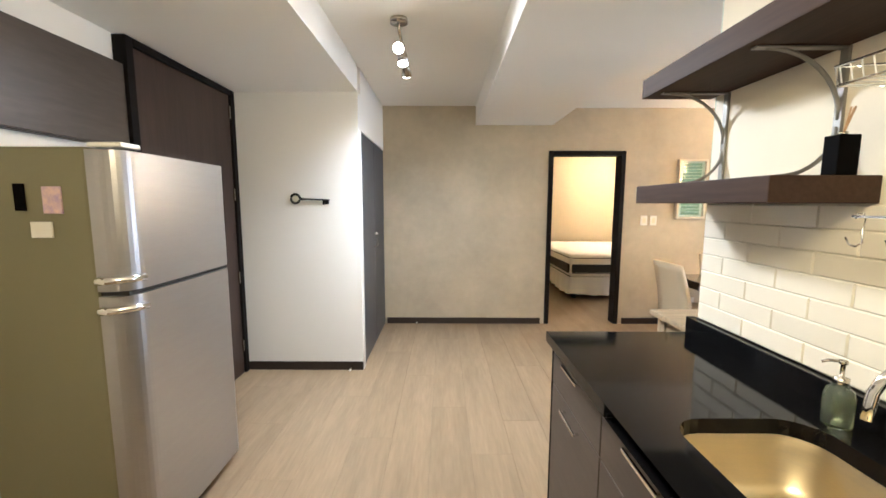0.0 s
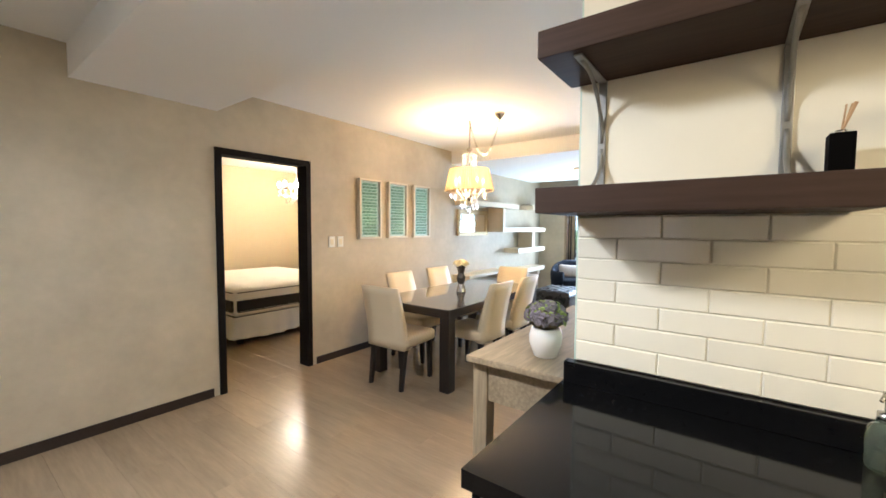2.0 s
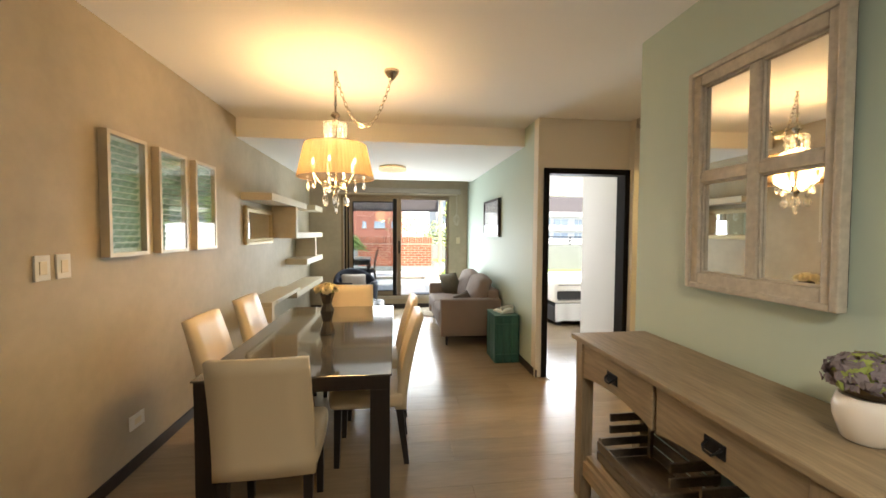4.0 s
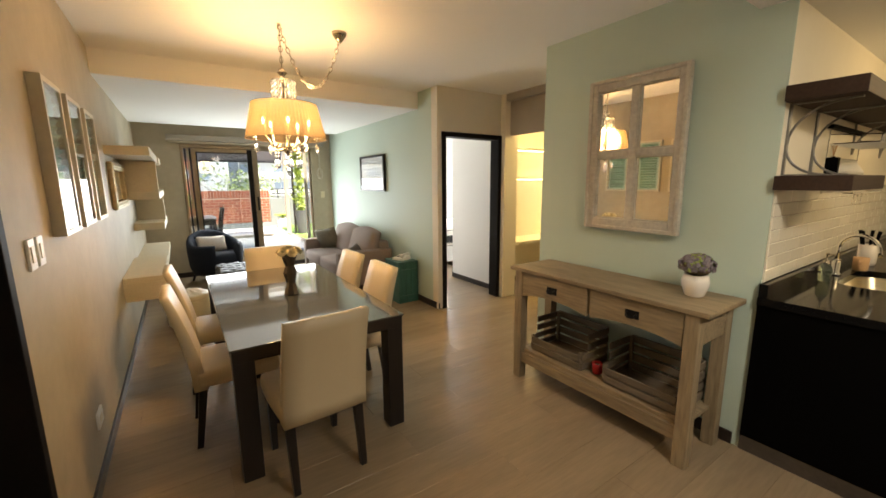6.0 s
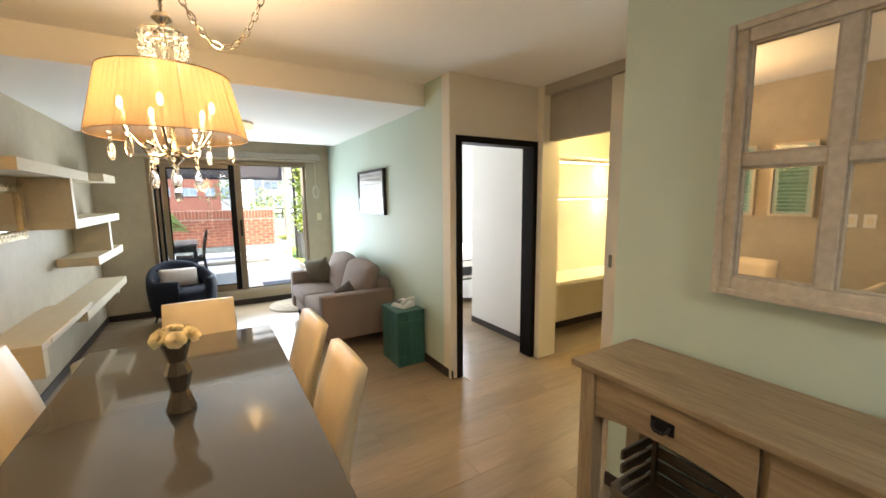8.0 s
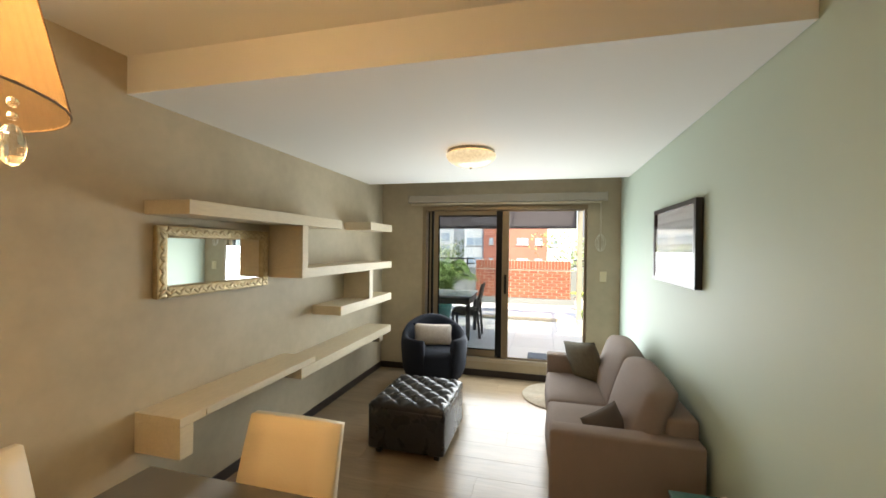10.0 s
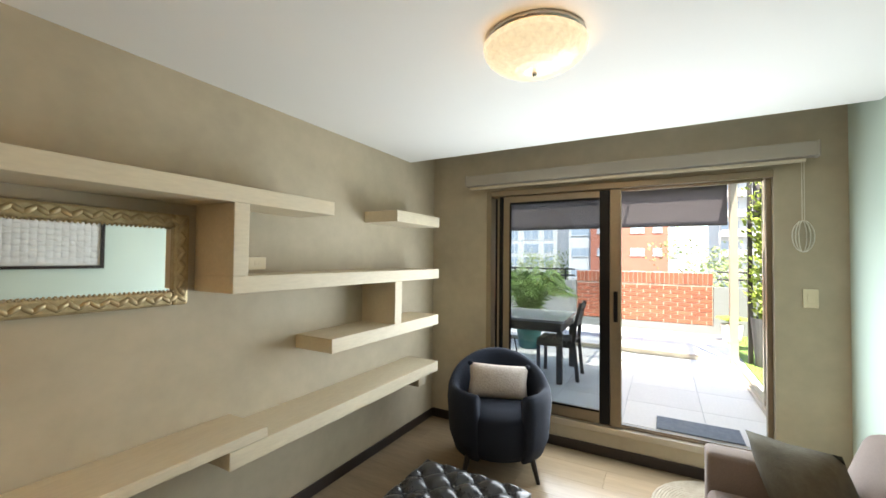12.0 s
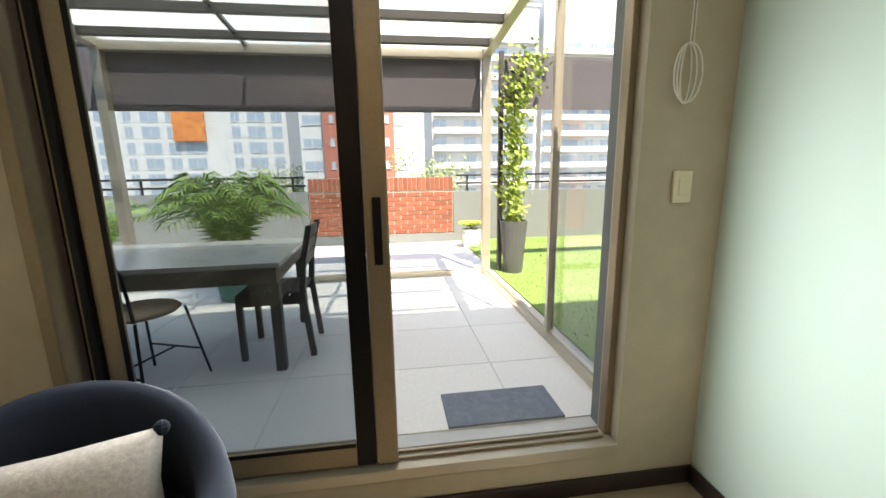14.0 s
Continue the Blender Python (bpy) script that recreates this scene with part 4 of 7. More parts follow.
for k, (rad, hh) in enumerate(((0.0, 0.335), (0.058, 0.315), (0.06, 0.318), (0.057, 0.312), (0.061, 0.316), (0.058, 0.314), (0.06, 0.317))):
    az = 60 * k + 8
    part("rose", rose((rad * math.cos(radians(az)), rad * math.sin(radians(az)), hh), 0.036, 0 if k == 0 else 42, az), M["petal"], va, "cream silk rose")
    part("stalk", tube([(0.3 * rad * math.cos(radians(az)), 0.3 * rad * math.sin(radians(az)), 0.24), (rad * math.cos(radians(az)), rad * math.sin(radians(az)), hh + 0.004)], 0.003, 5), M["hydleaf"], va)

# pendant lamp with an organza shade and crystal drops
LX, LY = 4.09, 4.205
pl = thing("pendant_lamp", "crystal pendant lamp with a cream organza drum shade, lit", "pendant lamp")
bm = bmesh.new()
seg = 240
rows = []
for r, z in ((0.267, 1.838), (0.214, 2.07)):
    rows.append([bm.verts.new((LX + (r - 0.0022 * (i % 2) - 0.001 * math.sin(i * 1.7)) * math.cos(2 * math.pi * i / seg), LY + (r - 0.0022 * (i % 2) - 0.001 * math.sin(i * 1.7)) * math.sin(2 * math.pi * i / seg), z)) for i in range(seg)])
for i in range(seg):
    bm.faces.new((rows[0][i], rows[0][(i + 1) % seg], rows[1][(i + 1) % seg], rows[1][i]))
shd = part("shade", smooth(bm), M["shade"], pl, "cream pleated organza shade")
for r, z in ((0.268, 1.838), (0.215, 2.07)):
    part("trim", smooth(tube([(LX + r * math.cos(a), LY + r * math.sin(a), z) for a in [2 * math.pi * i / 48 for i in range(48)]], 0.0022, 6, closed=True)), M["trim_g"], shd)
for i in range(8):
    a = math.pi * i / 4 + 0.2
    part("rib", tube([(LX + 0.2685 * math.cos(a), LY + 0.2685 * math.sin(a), 1.838), (LX + 0.2155 * math.cos(a), LY + 0.2155 * math.sin(a), 2.07)], 0.0014, 4), M["trim_g"], shd)
part("stem", smooth(lathe([(0.004, 2.585), (0.004, 2.30), (0.02, 2.30), (0.035, 2.275), (0.012, 2.255), (0.010, 1.98), (0.022, 1.94), (0.010, 1.88), (0.014, 1.80), (0.032, 1.775), (0.032, 1.755), (0.012, 1.735), (0.004, 1.72)], 14, c=(LX, LY, 0), closed=False)), M["nickel"], pl)
for i in range(5):
    a = 2 * math.pi * i / 5 + 0.5
    ca, sa = math.cos(a), math.sin(a)
    prof = [(0.02, 1.775), (0.05, 1.76), (0.085, 1.765), (0.10, 1.79), (0.085, 1.815), (0.065, 1.80), (0.075, 1.78), (0.11, 1.80), (0.145, 1.85), (0.155, 1.885)]
    part("arm", smooth(tube([(LX + r * ca, LY + r * sa, z) for r, z in prof], 0.0055, 8)), M["nickel"], pl)
    part("candle", smooth(lathe([(0.012, 1.885), (0.012, 1.925)], 12, c=(LX + 0.155 * ca, LY + 0.155 * sa, 0))), M["plastic_w"], pl)
    part("bulb", smooth(ball(bmesh.new(), (LX + 0.155 * ca, LY + 0.155 * sa, 1.949), 0.010, 0.010, 0.023)), M["bulb"], pl, "glowing candle bulb")
def drop(par, x, y, z, s=1.0):
    bm = bmesh.new()
    ball(bm, (x, y, z), 0.007 * s, u=8, v=5)
    ball(bm, (x, y, z - 0.018 * s), 0.006 * s, u=8, v=5)
    ball(bm, (x, y, z - 0.055 * s), 0.016 * s, 0.010 * s, 0.028 * s, 8, 6)
    part("crystal_drop", bm, M["crystal"], par)
for i in range(6):
    a = 2 * math.pi * i / 6
    drop(pl, LX + 0.085 * math.cos(a), LY + 0.085 * math.sin(a), 1.745, 1.35)
    drop(pl, LX + 0.20 * math.cos(a + 0.4), LY + 0.20 * math.sin(a + 0.4), 1.845, 1.25)
drop(pl, LX, LY, 1.70, 1.45)
part("crown_ring", smooth(tube([(LX + 0.072 * math.cos(a), LY + 0.072 * math.sin(a), 2.225) for a in [2 * math.pi * i / 24 for i in range(24)]], 0.004, 6, closed=True)), M["nickel"], pl)
part("crown_disc", smooth(lathe([(0.015, 2.217), (0.034, 2.223), (0.015, 2.232)], 20, c=(LX, LY, 0))), M["nickel"], pl)
for i in range(10):
    a = 2 * math.pi * i / 10
    bm = bmesh.new()
    for k in range(5):
        ball(bm, (LX + 0.072 * math.cos(a), LY + 0.072 * math.sin(a), 2.21 - 0.026 * k), 0.011 if k % 2 else 0.016, None, 0.014, 7, 5)
    part("crystal_string", bm, M["crystal"], pl)


def chain_bm(pts, r=0.0029, ln=0.046):
    bm = bmesh.new()
    tot = 0
    path = [Vector(p) for p in pts]
    for a, b in zip(path, path[1:]):
        nseg = max(1, round((b - a).length / (ln * 0.72)))
        for k in range(nseg):
            c = a + (b - a) * ((k + 0.5) / nseg)
            d = (b - a).normalized()
            side = d.cross(Vector((0.3, 0.8, 0.1)) if tot % 2 else Vector((0.8, -0.3, 0.2))).normalized()
            tot += 1
            tube([c + d * (ln * 0.5 * math.cos(t)) + side * (0.0115 * math.sin(t)) for t in [2 * math.pi * q / 8 for q in range(8)]], r, 4, bm, closed=True)
    return bm


part("chain", chain_bm([(LX, LY, 2.585), (LX, LY, 2.31)]), M["nickel"], pl)
CX, CY = 4.03, 3.81
sw = []
for i in range(11):
    s = i / 10
    sw.append((LX + (CX - LX) * s, LY + (CY - LY) * s, 2.575 + (2.54 - 2.575) * s - 0.36 * 4 * s * (1 - s) * 1.0))
part("swag_chain", chain_bm(sw), M["nickel"], pl)
part("canopy", smooth(lathe([(0.052, 2.589), (0.050, 2.57), (0.02, 2.53), (0.008, 2.52)], 20, c=(CX, CY, 0))), M["nickel"], pl)
part("hook", smooth(lathe([(0.012, 2.589), (0.008, 2.575)], 10, c=(LX, LY, 0))), M["nickel"], pl)

# three framed reliefs
def relief(x0, x1):
    t = thing("framed_relief", "champagne-framed shadow box with teal leaf relief on the cement wall", "picture", group="three framed reliefs")
    z0, z1 = 1.305, 2.0
    f = 0.022
    part("frame", boxes((x0, x0 + f, N - 0.048, N - 0.001, z0, z1), (x1 - f, x1, N - 0.048, N - 0.001, z0, z1), (x0 + f, x1 - f, N - 0.048, N - 0.001, z0, z0 + f), (x0 + f, x1 - f, N - 0.048, N - 0.001, z1 - f, z1)), M["champagne"], t)
    part("mount", B(x0 + f, x1 - f, N - 0.014, N - 0.002, z0 + f, z1 - f), M["artback"], t)
    rowsn = 17
    for i in range(rowsn):
        z = z0 + 0.06 + (z1 - z0 - 0.12) * i / (rowsn - 1)
        bm = bmesh.new()
        xa, xb = x0 + 0.06, x1 - 0.06
        k = 7
        lo = [bm.verts.new((xa + (xb - xa) * q / k, N - 0.016, z - 0.016 + 0.004 * ((q + i) % 2))) for q in range(k + 1)]
        hi = [bm.verts.new((xa + (xb - xa) * q / k, N - 0.036 + 0.010 * ((q + i) % 2), z + 0.010)) for q in range(k + 1)]
        for q in range(k):
            bm.faces.new((lo[q], lo[q + 1], hi[q + 1], hi[q]))
        tp_ = [bm.verts.new((xa + (xb - xa) * q / k, N - 0.016, z + 0.016)) for q in range(k + 1)]
        for q in range(k):
            bm.faces.new((hi[q], hi[q + 1], tp_[q + 1], tp_[q]))
        part("leaf_row", bm, M["leafart"], t)
    g = part("glass", B(x0 + f, x1 - f, N - 0.043, N - 0.040, z0 + f, z1 - f), M["pane"], t)
    g.visible_shadow = False
for x0, x1 in ((3.52, 3.86), (3.985, 4.33), (4.46, 4.80)):
    relief(x0, x1)


# switches and sockets on the walls
def plate(name, b, label, cat, m="plastic_w", rocker=None):
    t = thing(name, label, cat)
    part("plate", B(*b, 0.003), M[m], t)
    if rocker:
        part("rocker", B(*rocker, 0.002), M["ivory"], t)
for x in (3.118, 3.232):
    plate("light_switch", (x, x + 0.078, N - 0.010, N - 0.001, 1.222, 1.338), "white double light switch on the cement wall", "switch", rocker=(x + 0.02, x + 0.058, N - 0.014, N - 0.010, 1.25, 1.31))
plate("wall_socket", (3.70, 3.83, N - 0.012, N - 0.001, 0.25, 0.335), "white wall socket above the baseboard", "socket", rocker=(3.735, 3.795, N - 0.014, N - 0.012, 0.275, 0.31))
plate("wall_socket", (6.737, 6.846, N - 0.014, N - 0.001, 1.462, 1.53), "cream wall socket above the floating shelf", "socket", "ivory", (6.775, 6.80, N - 0.016, N - 0.014, 1.485, 1.505))
plate("light_switch", (E - 0.012, E - 0.001, 2.525, 2.60, 1.243, 1.363), "ivory light switch beside the patio door", "switch", "ivory", (E - 0.016, E - 0.012, 2.545, 2.58, 1.273, 1.333))
plate("light_switch", (5.20, 5.27, 1.281, 1.29, 1.10, 1.22), "ivory light switch on the bedroom wall", "switch", "ivory", (5.22, 5.25, 1.29, 1.294, 1.13, 1.19))
plate("wall_socket", (8.10, 8.20, S + 0.001, S + 0.010, 0.28, 0.36), "ivory wall socket on the green wall", "socket", "ivory")

# window-frame mirror on the green wall
wm = thing("window_mirror", "chalky white four-pane window-frame mirror on the green wall", "mirror")
X0, X1, Z0, Z1 = 2.303, 2.945, 1.208, 2.200
fy0, fy1 = G + 0.004, G + 0.048
FS, FT = 0.052, 0.062
for b in ((X0, X0 + FS, fy0, fy1, Z0, Z1), (X1 - FS, X1, fy0, fy1, Z0, Z1), (X0 + FS, X1 - FS, fy0, fy1, Z1 - FT, Z1), (X0 + FS, X1 - FS, fy0, fy1, Z0, Z0 + FT)):
    part("frame_bar", B(*b, 0.008), M["chalkpaint"], wm)
xm, zm = (X0 + X1) / 2, 1.715
part("mullion", B(xm - 0.024, xm + 0.024, fy0, fy1 - 0.006, Z0 + FT, Z1 - FT, 0.007), M["chalkpaint"], wm)
for a, b in ((X0 + FS, xm - 0.024), (xm + 0.024, X1 - FS)):
    part("crossbar", B(a, b, fy0, fy1 - 0.008, zm - 0.024, zm + 0.024, 0.007), M["chalkpaint"], wm)
for a, b in ((X0 + FS, xm - 0.024), (xm + 0.024, X1 - FS)):
    for c, d in ((Z0 + FT, zm - 0.024), (zm + 0.024, Z1 - FT)):
        part("pane", B(a - 0.004, b + 0.004, fy0 + 0.010, fy0 + 0.014, c - 0.004, d + 0.004), M["mirror"], wm, "mirror pane")
        part("rebate", boxes((a, a + 0.009, fy0 + 0.015, fy1 - 0.016, c, d), (b - 0.009, b, fy0 + 0.015, fy1 - 0.016, c, d), (a + 0.009, b - 0.009, fy0 + 0.015, fy1 - 0.016, c, c + 0.009), (a + 0.009, b - 0.009, fy0 + 0.015, fy1 - 0.016, d - 0.009, d), bev=0.003), M["chalkpaint"], wm)
for b in ((X0 - 0.012, X0 + 0.014, Z0 - 0.012, Z1 + 0.012), (X1 - 0.014, X1 + 0.012, Z0 - 0.012, Z1 + 0.012), (X0 + 0.014, X1 - 0.014, Z1 - 0.014, Z1 + 0.012), (X0 + 0.014, X1 - 0.014, Z0 - 0.012, Z0 + 0.014)):
    part("outer_moulding", B(b[0], b[1], G + 0.018, fy1 + 0.012, b[2], b[3], 0.007), M["chalkpaint"], wm)
wm.matrix_world = pose(0, G + 0.001, Z0) @ pose(0, 0, 0, -0.7, 0, 0) @ pose(0, -G - 0.001, -Z0)
part("backing", B(X0 + 0.002, X1 - 0.002, G + 0.001, G + 0.0035, Z0 + 0.002, Z1 - 0.002), M["iron"], wm, "dark backing board")

# console table
co = thing("console_table", "weathered grey-brown wooden console with two drawers against the green wall", "console table", pose(0, -0.05, 0))
part("tabletop", B(1.905, 3.29, 2.395, 2.845, 0.862, 0.890, 0.006), M["weathered"], co)
for x in (1.95, 3.175):
    for y in (2.42, 2.765):
        part("leg", B(x, x + 0.07, y, y + 0.07, 0, 0.861, 0.006), M["weathered_v"], co)
for xa in (1.96, 3.21):
    part("side_rail", B(xa, xa + 0.025, 2.492, 2.763, 0.69, 0.861), M["weathered"], co)
part("back_rail", B(2.022, 3.173, 2.43, 2.45, 0.69, 0.861), M["weathered"], co)
part("divider", B(2.585, 2.605, 2.47, 2.815, 0.69, 0.861), M["weathered_v"], co)
for a, b in ((2.024, 2.581), (2.609, 3.171)):
    bm = bmesh.new()
    k = 12
    top = [bm.verts.new((a + (b - a) * i / k, 2.828, 0.855)) for i in range(k + 1)]
    bot = [bm.verts.new((a + (b - a) * i / k, 2.828, 0.672 + 0.035 * math.sin(math.pi * i / k) ** 0.7 if 0 < i < k else 0.672)) for i in range(k + 1)]
    for i in range(k):
        bm.faces.new((bot[i], bot[i + 1], top[i + 1], top[i]))
    ext = bmesh.ops.extrude_face_region(bm, geom=bm.faces[:])
    for v in ext["geom"]:
        if isinstance(v, bmesh.types.BMVert):
            v.co.y -= 0.022
    dr = part("drawer", bm, M["weathered"], co)
    mx = (a + b) / 2
    part("handle_plate", B(mx - 0.042, mx + 0.042, 2.829, 2.834, 0.752, 0.800, 0.002), M["iron"], dr, "black iron plate")
    part("handle", smooth(tube([(mx - 0.03, 2.834, 0.785), (mx - 0.028, 2.850, 0.772), (mx - 0.015, 2.856, 0.760), (mx + 0.015, 2.856, 0.760), (mx + 0.028, 2.850, 0.772), (mx + 0.03, 2.834, 0.785)], 0.005, 8)), M["iron"], dr, "black iron bail handle")
part("lower_shelf", B(1.99, 3.20, 2.44, 2.80, 0.215, 0.24, 0.004), M["weathered"], co)
part("lower_rail", boxes((2.022, 3.173, 2.795, 2.82, 0.135, 0.214), (2.022, 3.173, 2.43, 2.45, 0.135, 0.214)), M["weathered"], co)


def crate(x0, x1):
    c = thing("slatted_crate", "dark weathered slatted crate on the console's lower shelf", "crate", pose(0, -0.05, 0), group="crates under the console")
    y0, y1, z0 = 2.46, 2.755, 0.241
    part("bottom", B(x0, x1, y0, y1, z0, z0 + 0.012), M["cratewood"], c)
    for z, y in ((0.255, y1), (0.31, y1)):
        part("slat", B(x0, x1, y, y + 0.014, z, z + 0.042, 0.003), M["cratewood"], c)
    for z in (0.255, 0.32, 0.385, 0.45):
        part("slat", B(x0, x1, y0 - 0.014, y0, z, z + 0.048, 0.003), M["cratewood"], c)
        for xa in (x0 - 0.013, x1):
            part("slat", B(xa, xa + 0.013, y0, y1 - (0.0 if z < 0.37 else 0.06), z, z + 0.042, 0.003), M["cratewood"], c)
    for xa in (x0 + 0.001, x1 - 0.021):
        for ya in (y0, y1 - 0.02):
            part("post", B(xa, xa + 0.02, ya, ya + 0.02, z0 + 0.012, 0.49 if ya < 2.6 else 0.37), M["cratewood"], c)
crate(2.05, 2.50)
crate(2.68, 3.12)
ca = thing("candle_glass", "small red glass candle between the crates", "candle", pose(2.60, 2.63, 0.241))
part("glass", smooth(lathe([(0.03, 0), (0.034, 0.01), (0.034, 0.075), (0.03, 0.075), (0.029, 0.02)], 18)), M["redglass"], ca)
part("wax", smooth(lathe([(0.028, 0.02), (0.028, 0.055)], 18)), M["petal"], ca)

# potted hydrangea
hy = thing("potted_hydrangea", "dried hydrangea in a round white ceramic pot on the console", "potted plant", pose(2.10, 2.515, 0.8905))
part("pot", smooth(lathe([(0.042, 0), (0.05, 0.006), (0.068, 0.06), (0.070, 0.09), (0.060, 0.125), (0.054, 0.125), (0.058, 0.09)], 28)), M["ceramic"], hy)
for name, mtl, cnt, seed in (("flower_head", "hydrangea", 300, 5), ("green_petals", "hydleaf", 150, 9)):
    rr = random.Random(seed)
    verts, faces = [], []
    for i in range(cnt):
        u, a = rr.uniform(-0.35, 1), rr.uniform(0, 6.283)
        rad = rr.uniform(0.85, 1.05)
        q = math.sqrt(max(0, 1 - u * u))
        c = Vector((0.088 * rad * q * math.cos(a), 0.088 * rad * q * math.sin(a), 0.175 + 0.064 * rad * u))
        if name == "green_petals":
            c.x = -abs(c.x) * rr.uniform(0.3, 1.0) * (1 if rr.random() < 0.8 else -1)
        nrm = Vector((q * math.cos(a), q * math.sin(a), u)).normalized()
        t1 = nrm.orthogonal().normalized()
        t1.rotate(Matrix.Rotation(rr.uniform(0, 6.28), 3, nrm))
        t2 = nrm.cross(t1)
        s = rr.uniform(0.009, 0.016)
        k = len(verts)
        for p, h in ((t1, 0.004), (t2, -0.002), (-t1, 0.004), (-t2, -0.002)):
            verts.append(c + p * s + nrm * h)
        faces += [(k, k + 1, k + 2), (k, k + 2, k + 3)]
    me = bpy.data.meshes.new(name)
    me.from_pydata(verts, [], faces)
    me.materials.append(M[mtl])
    o = new(name, me)
    o.parent = hy
bm = bmesh.new()
ball(bm, (0, 0, 0.17), 0.076, 0.076, 0.054, 14, 9)
part("core", bm, M["trunk"], hy)

# ---- second bedroom, closet ----
hd = thing("sliding_closet_door", "cream panelled sliding closet door, half open", "sliding door")
part("leaf", B(3.44, 4.20, 1.335, 1.37, 0.01, 2.50, 0.004), M["cream"], hd)
for z0, z1 in ((0.12, 0.32), (0.42, 2.02), (2.12, 2.42)):
    part("moulding", boxes((3.56, 3.575, 1.37, 1.385, z0, z1), (4.07, 4.085, 1.37, 1.385, z0, z1), (3.575, 4.07, 1.37, 1.385, z0, z0 + 0.015), (3.575, 4.07, 1.37, 1.385, z1 - 0.015, z1), (3.62, 3.63, 1.37, 1.38, z0 + 0.05, z1 - 0.05), (4.015, 4.025, 1.37, 1.38, z0 + 0.05, z1 - 0.05), bev=0.003), M["cream"], hd)
part("pull", B(4.13, 4.16, 1.37, 1.374, 1.02, 1.12, 0.002), M["nickel"], hd, "recessed steel pull")
struct("trim_closet_header", boxes((3.43, 4.87, 1.27, 1.33, 2.10, 2.60), (3.43, 4.935, 1.34, 1.40, 2.505, 2.60)), M["rail"], "taupe boxed header above the closet opening", "trim")
struct("wall_closet_front", B(2.0, 3.43, 1.20, 1.32, 0, 2.6), M["cream"], "cream wall", "wall")
struct("wall_closet_west", B(2.0, 2.12, -1.6, 1.20, 0, 2.6), M["cream"], "cream closet wall", "wall")
for zb, xf, yb in ((1.56, 5.15, 1.05), (1.97, 5.03, 1.158)):
    cs = thing("closet_shelf", "cream wall shelf with a light strip in the lit closet", "shelf", group="closet shelves")
    part("board", B(xf, 5.418, -1.2, yb, zb, zb + 0.035, 0.004), M["cream"], cs)
    part("light_strip", B(5.28, 5.32, -1.1, 0.95, zb - 0.009, zb - 0.001, 0.002), M["strip"], cs, "glowing warm light strip")
cd = thing("closet_desk", "cream built-in desk with a clipped corner in the lit closet", "desk")
bm = bmesh.new()
lo = [bm.verts.new((x, y, 0.66)) for x, y in ((5.418, -1.2), (5.418, 1.155), (5.12, 1.155), (4.98, 1.02), (4.98, -1.2))]
bot = bm.faces.new(lo)
ext = bmesh.ops.extrude_face_region(bm, geom=[bot])
for v in ext["geom"]:
    if isinstance(v, bmesh.types.BMVert):
        v.co.z += 0.04
part("desktop", bm, M["cream"], cd)
part("support", boxes((5.12, 5.405, 1.06, 1.09, 0.0, 0.66), (5.12, 5.405, -1.19, -1.16, 0.0, 0.66)), M["cream"], cd)


def bed(x0, x1, y0, y1, label):
    b = thing("bed", label, "bed")
    part("base", B(x0 + 0.03, x1 - 0.03, y0 + 0.03, y1, 0.06, 0.30, 0.01), M["mattress_b"], b)
    for x in (x0 + 0.08, x1 - 0.14):
        for y in (y0 + 0.08, y1 - 0.14):
            part("foot", B(x, x + 0.06, y, y + 0.06, 0, 0.06), M["mattress_b"], b)
    bm = bmesh.new()
    n = 60
    per = [(x0, y1 - (y1 - y0) * i / n) for i in range(n)] + [(x0 + (x1 - x0) * i / n, y0) for i in range(n)] + [(x1, y0 + (y1 - y0) * i / n) for i in range(n + 1)]
    rows = []
    for k, (z, amp) in enumerate(((0.352, 0.0), (0.24, 0.006), (0.15, 0.013), (0.075, 0.02))):
        row = []
        for i, (x, y) in enumerate(per):
            w = amp * math.sin(i * 0.9 + 0.6 * math.sin(i * 0.31))
            cx, cy = (x0 + x1) / 2, (y0 + y1) / 2
            d = Vector((1 if x >= x1 - 1e-6 else (-1 if x <= x0 + 1e-6 else 0), -1 if y <= y0 + 1e-6 else 0, 0))
            row.append(bm.verts.new((x + d.x * (w + amp), y + d.y * (w + amp), z + 0.012 * math.sin(i * 0.23) * (k == 3))))
        rows.append(row)
    for a, c in zip(rows, rows[1:]):
        for i in range(len(per) - 1):
            bm.faces.new((a[i], a[i + 1], c[i + 1], c[i]))
    part("bed_skirt", smooth(bm), M["linen"], b, "draped white bed skirt")
    mt = part("mattress", soft_box(x0, x1, y0, y1, 0.35, 0.69, 0.05, 0.012, 6), M["mattress"], b)
    part("side_band", boxes((x0 - 0.02, x0 + 0.02, y0 + 0.03, y1 - 0.03, 0.42, 0.55), (x1 - 0.02, x1 + 0.02, y0 + 0.03, y1 - 0.03, 0.42, 0.55), (x0 + 0.03, x1 - 0.03, y0 - 0.02, y0 + 0.02, 0.42, 0.55), bev=0.012), M["mattress_b"], mt, "black mattress band")
    for z in (0.41, 0.565, 0.645):
        part("piping", smooth(tube([(x0 - 0.004, y1 - 0.05, z), (x0 - 0.004, y0 + 0.05, z), (x0 + 0.05, y0 - 0.004, z), (x1 - 0.05, y0 - 0.004, z), (x1 + 0.004, y0 + 0.05, z), (x1 + 0.004, y1 - 0.05, z)], 0.006, 6)), M["mattress_b"] if z > 0.6 or z < 0.42 else M["linen"], mt)
    return b


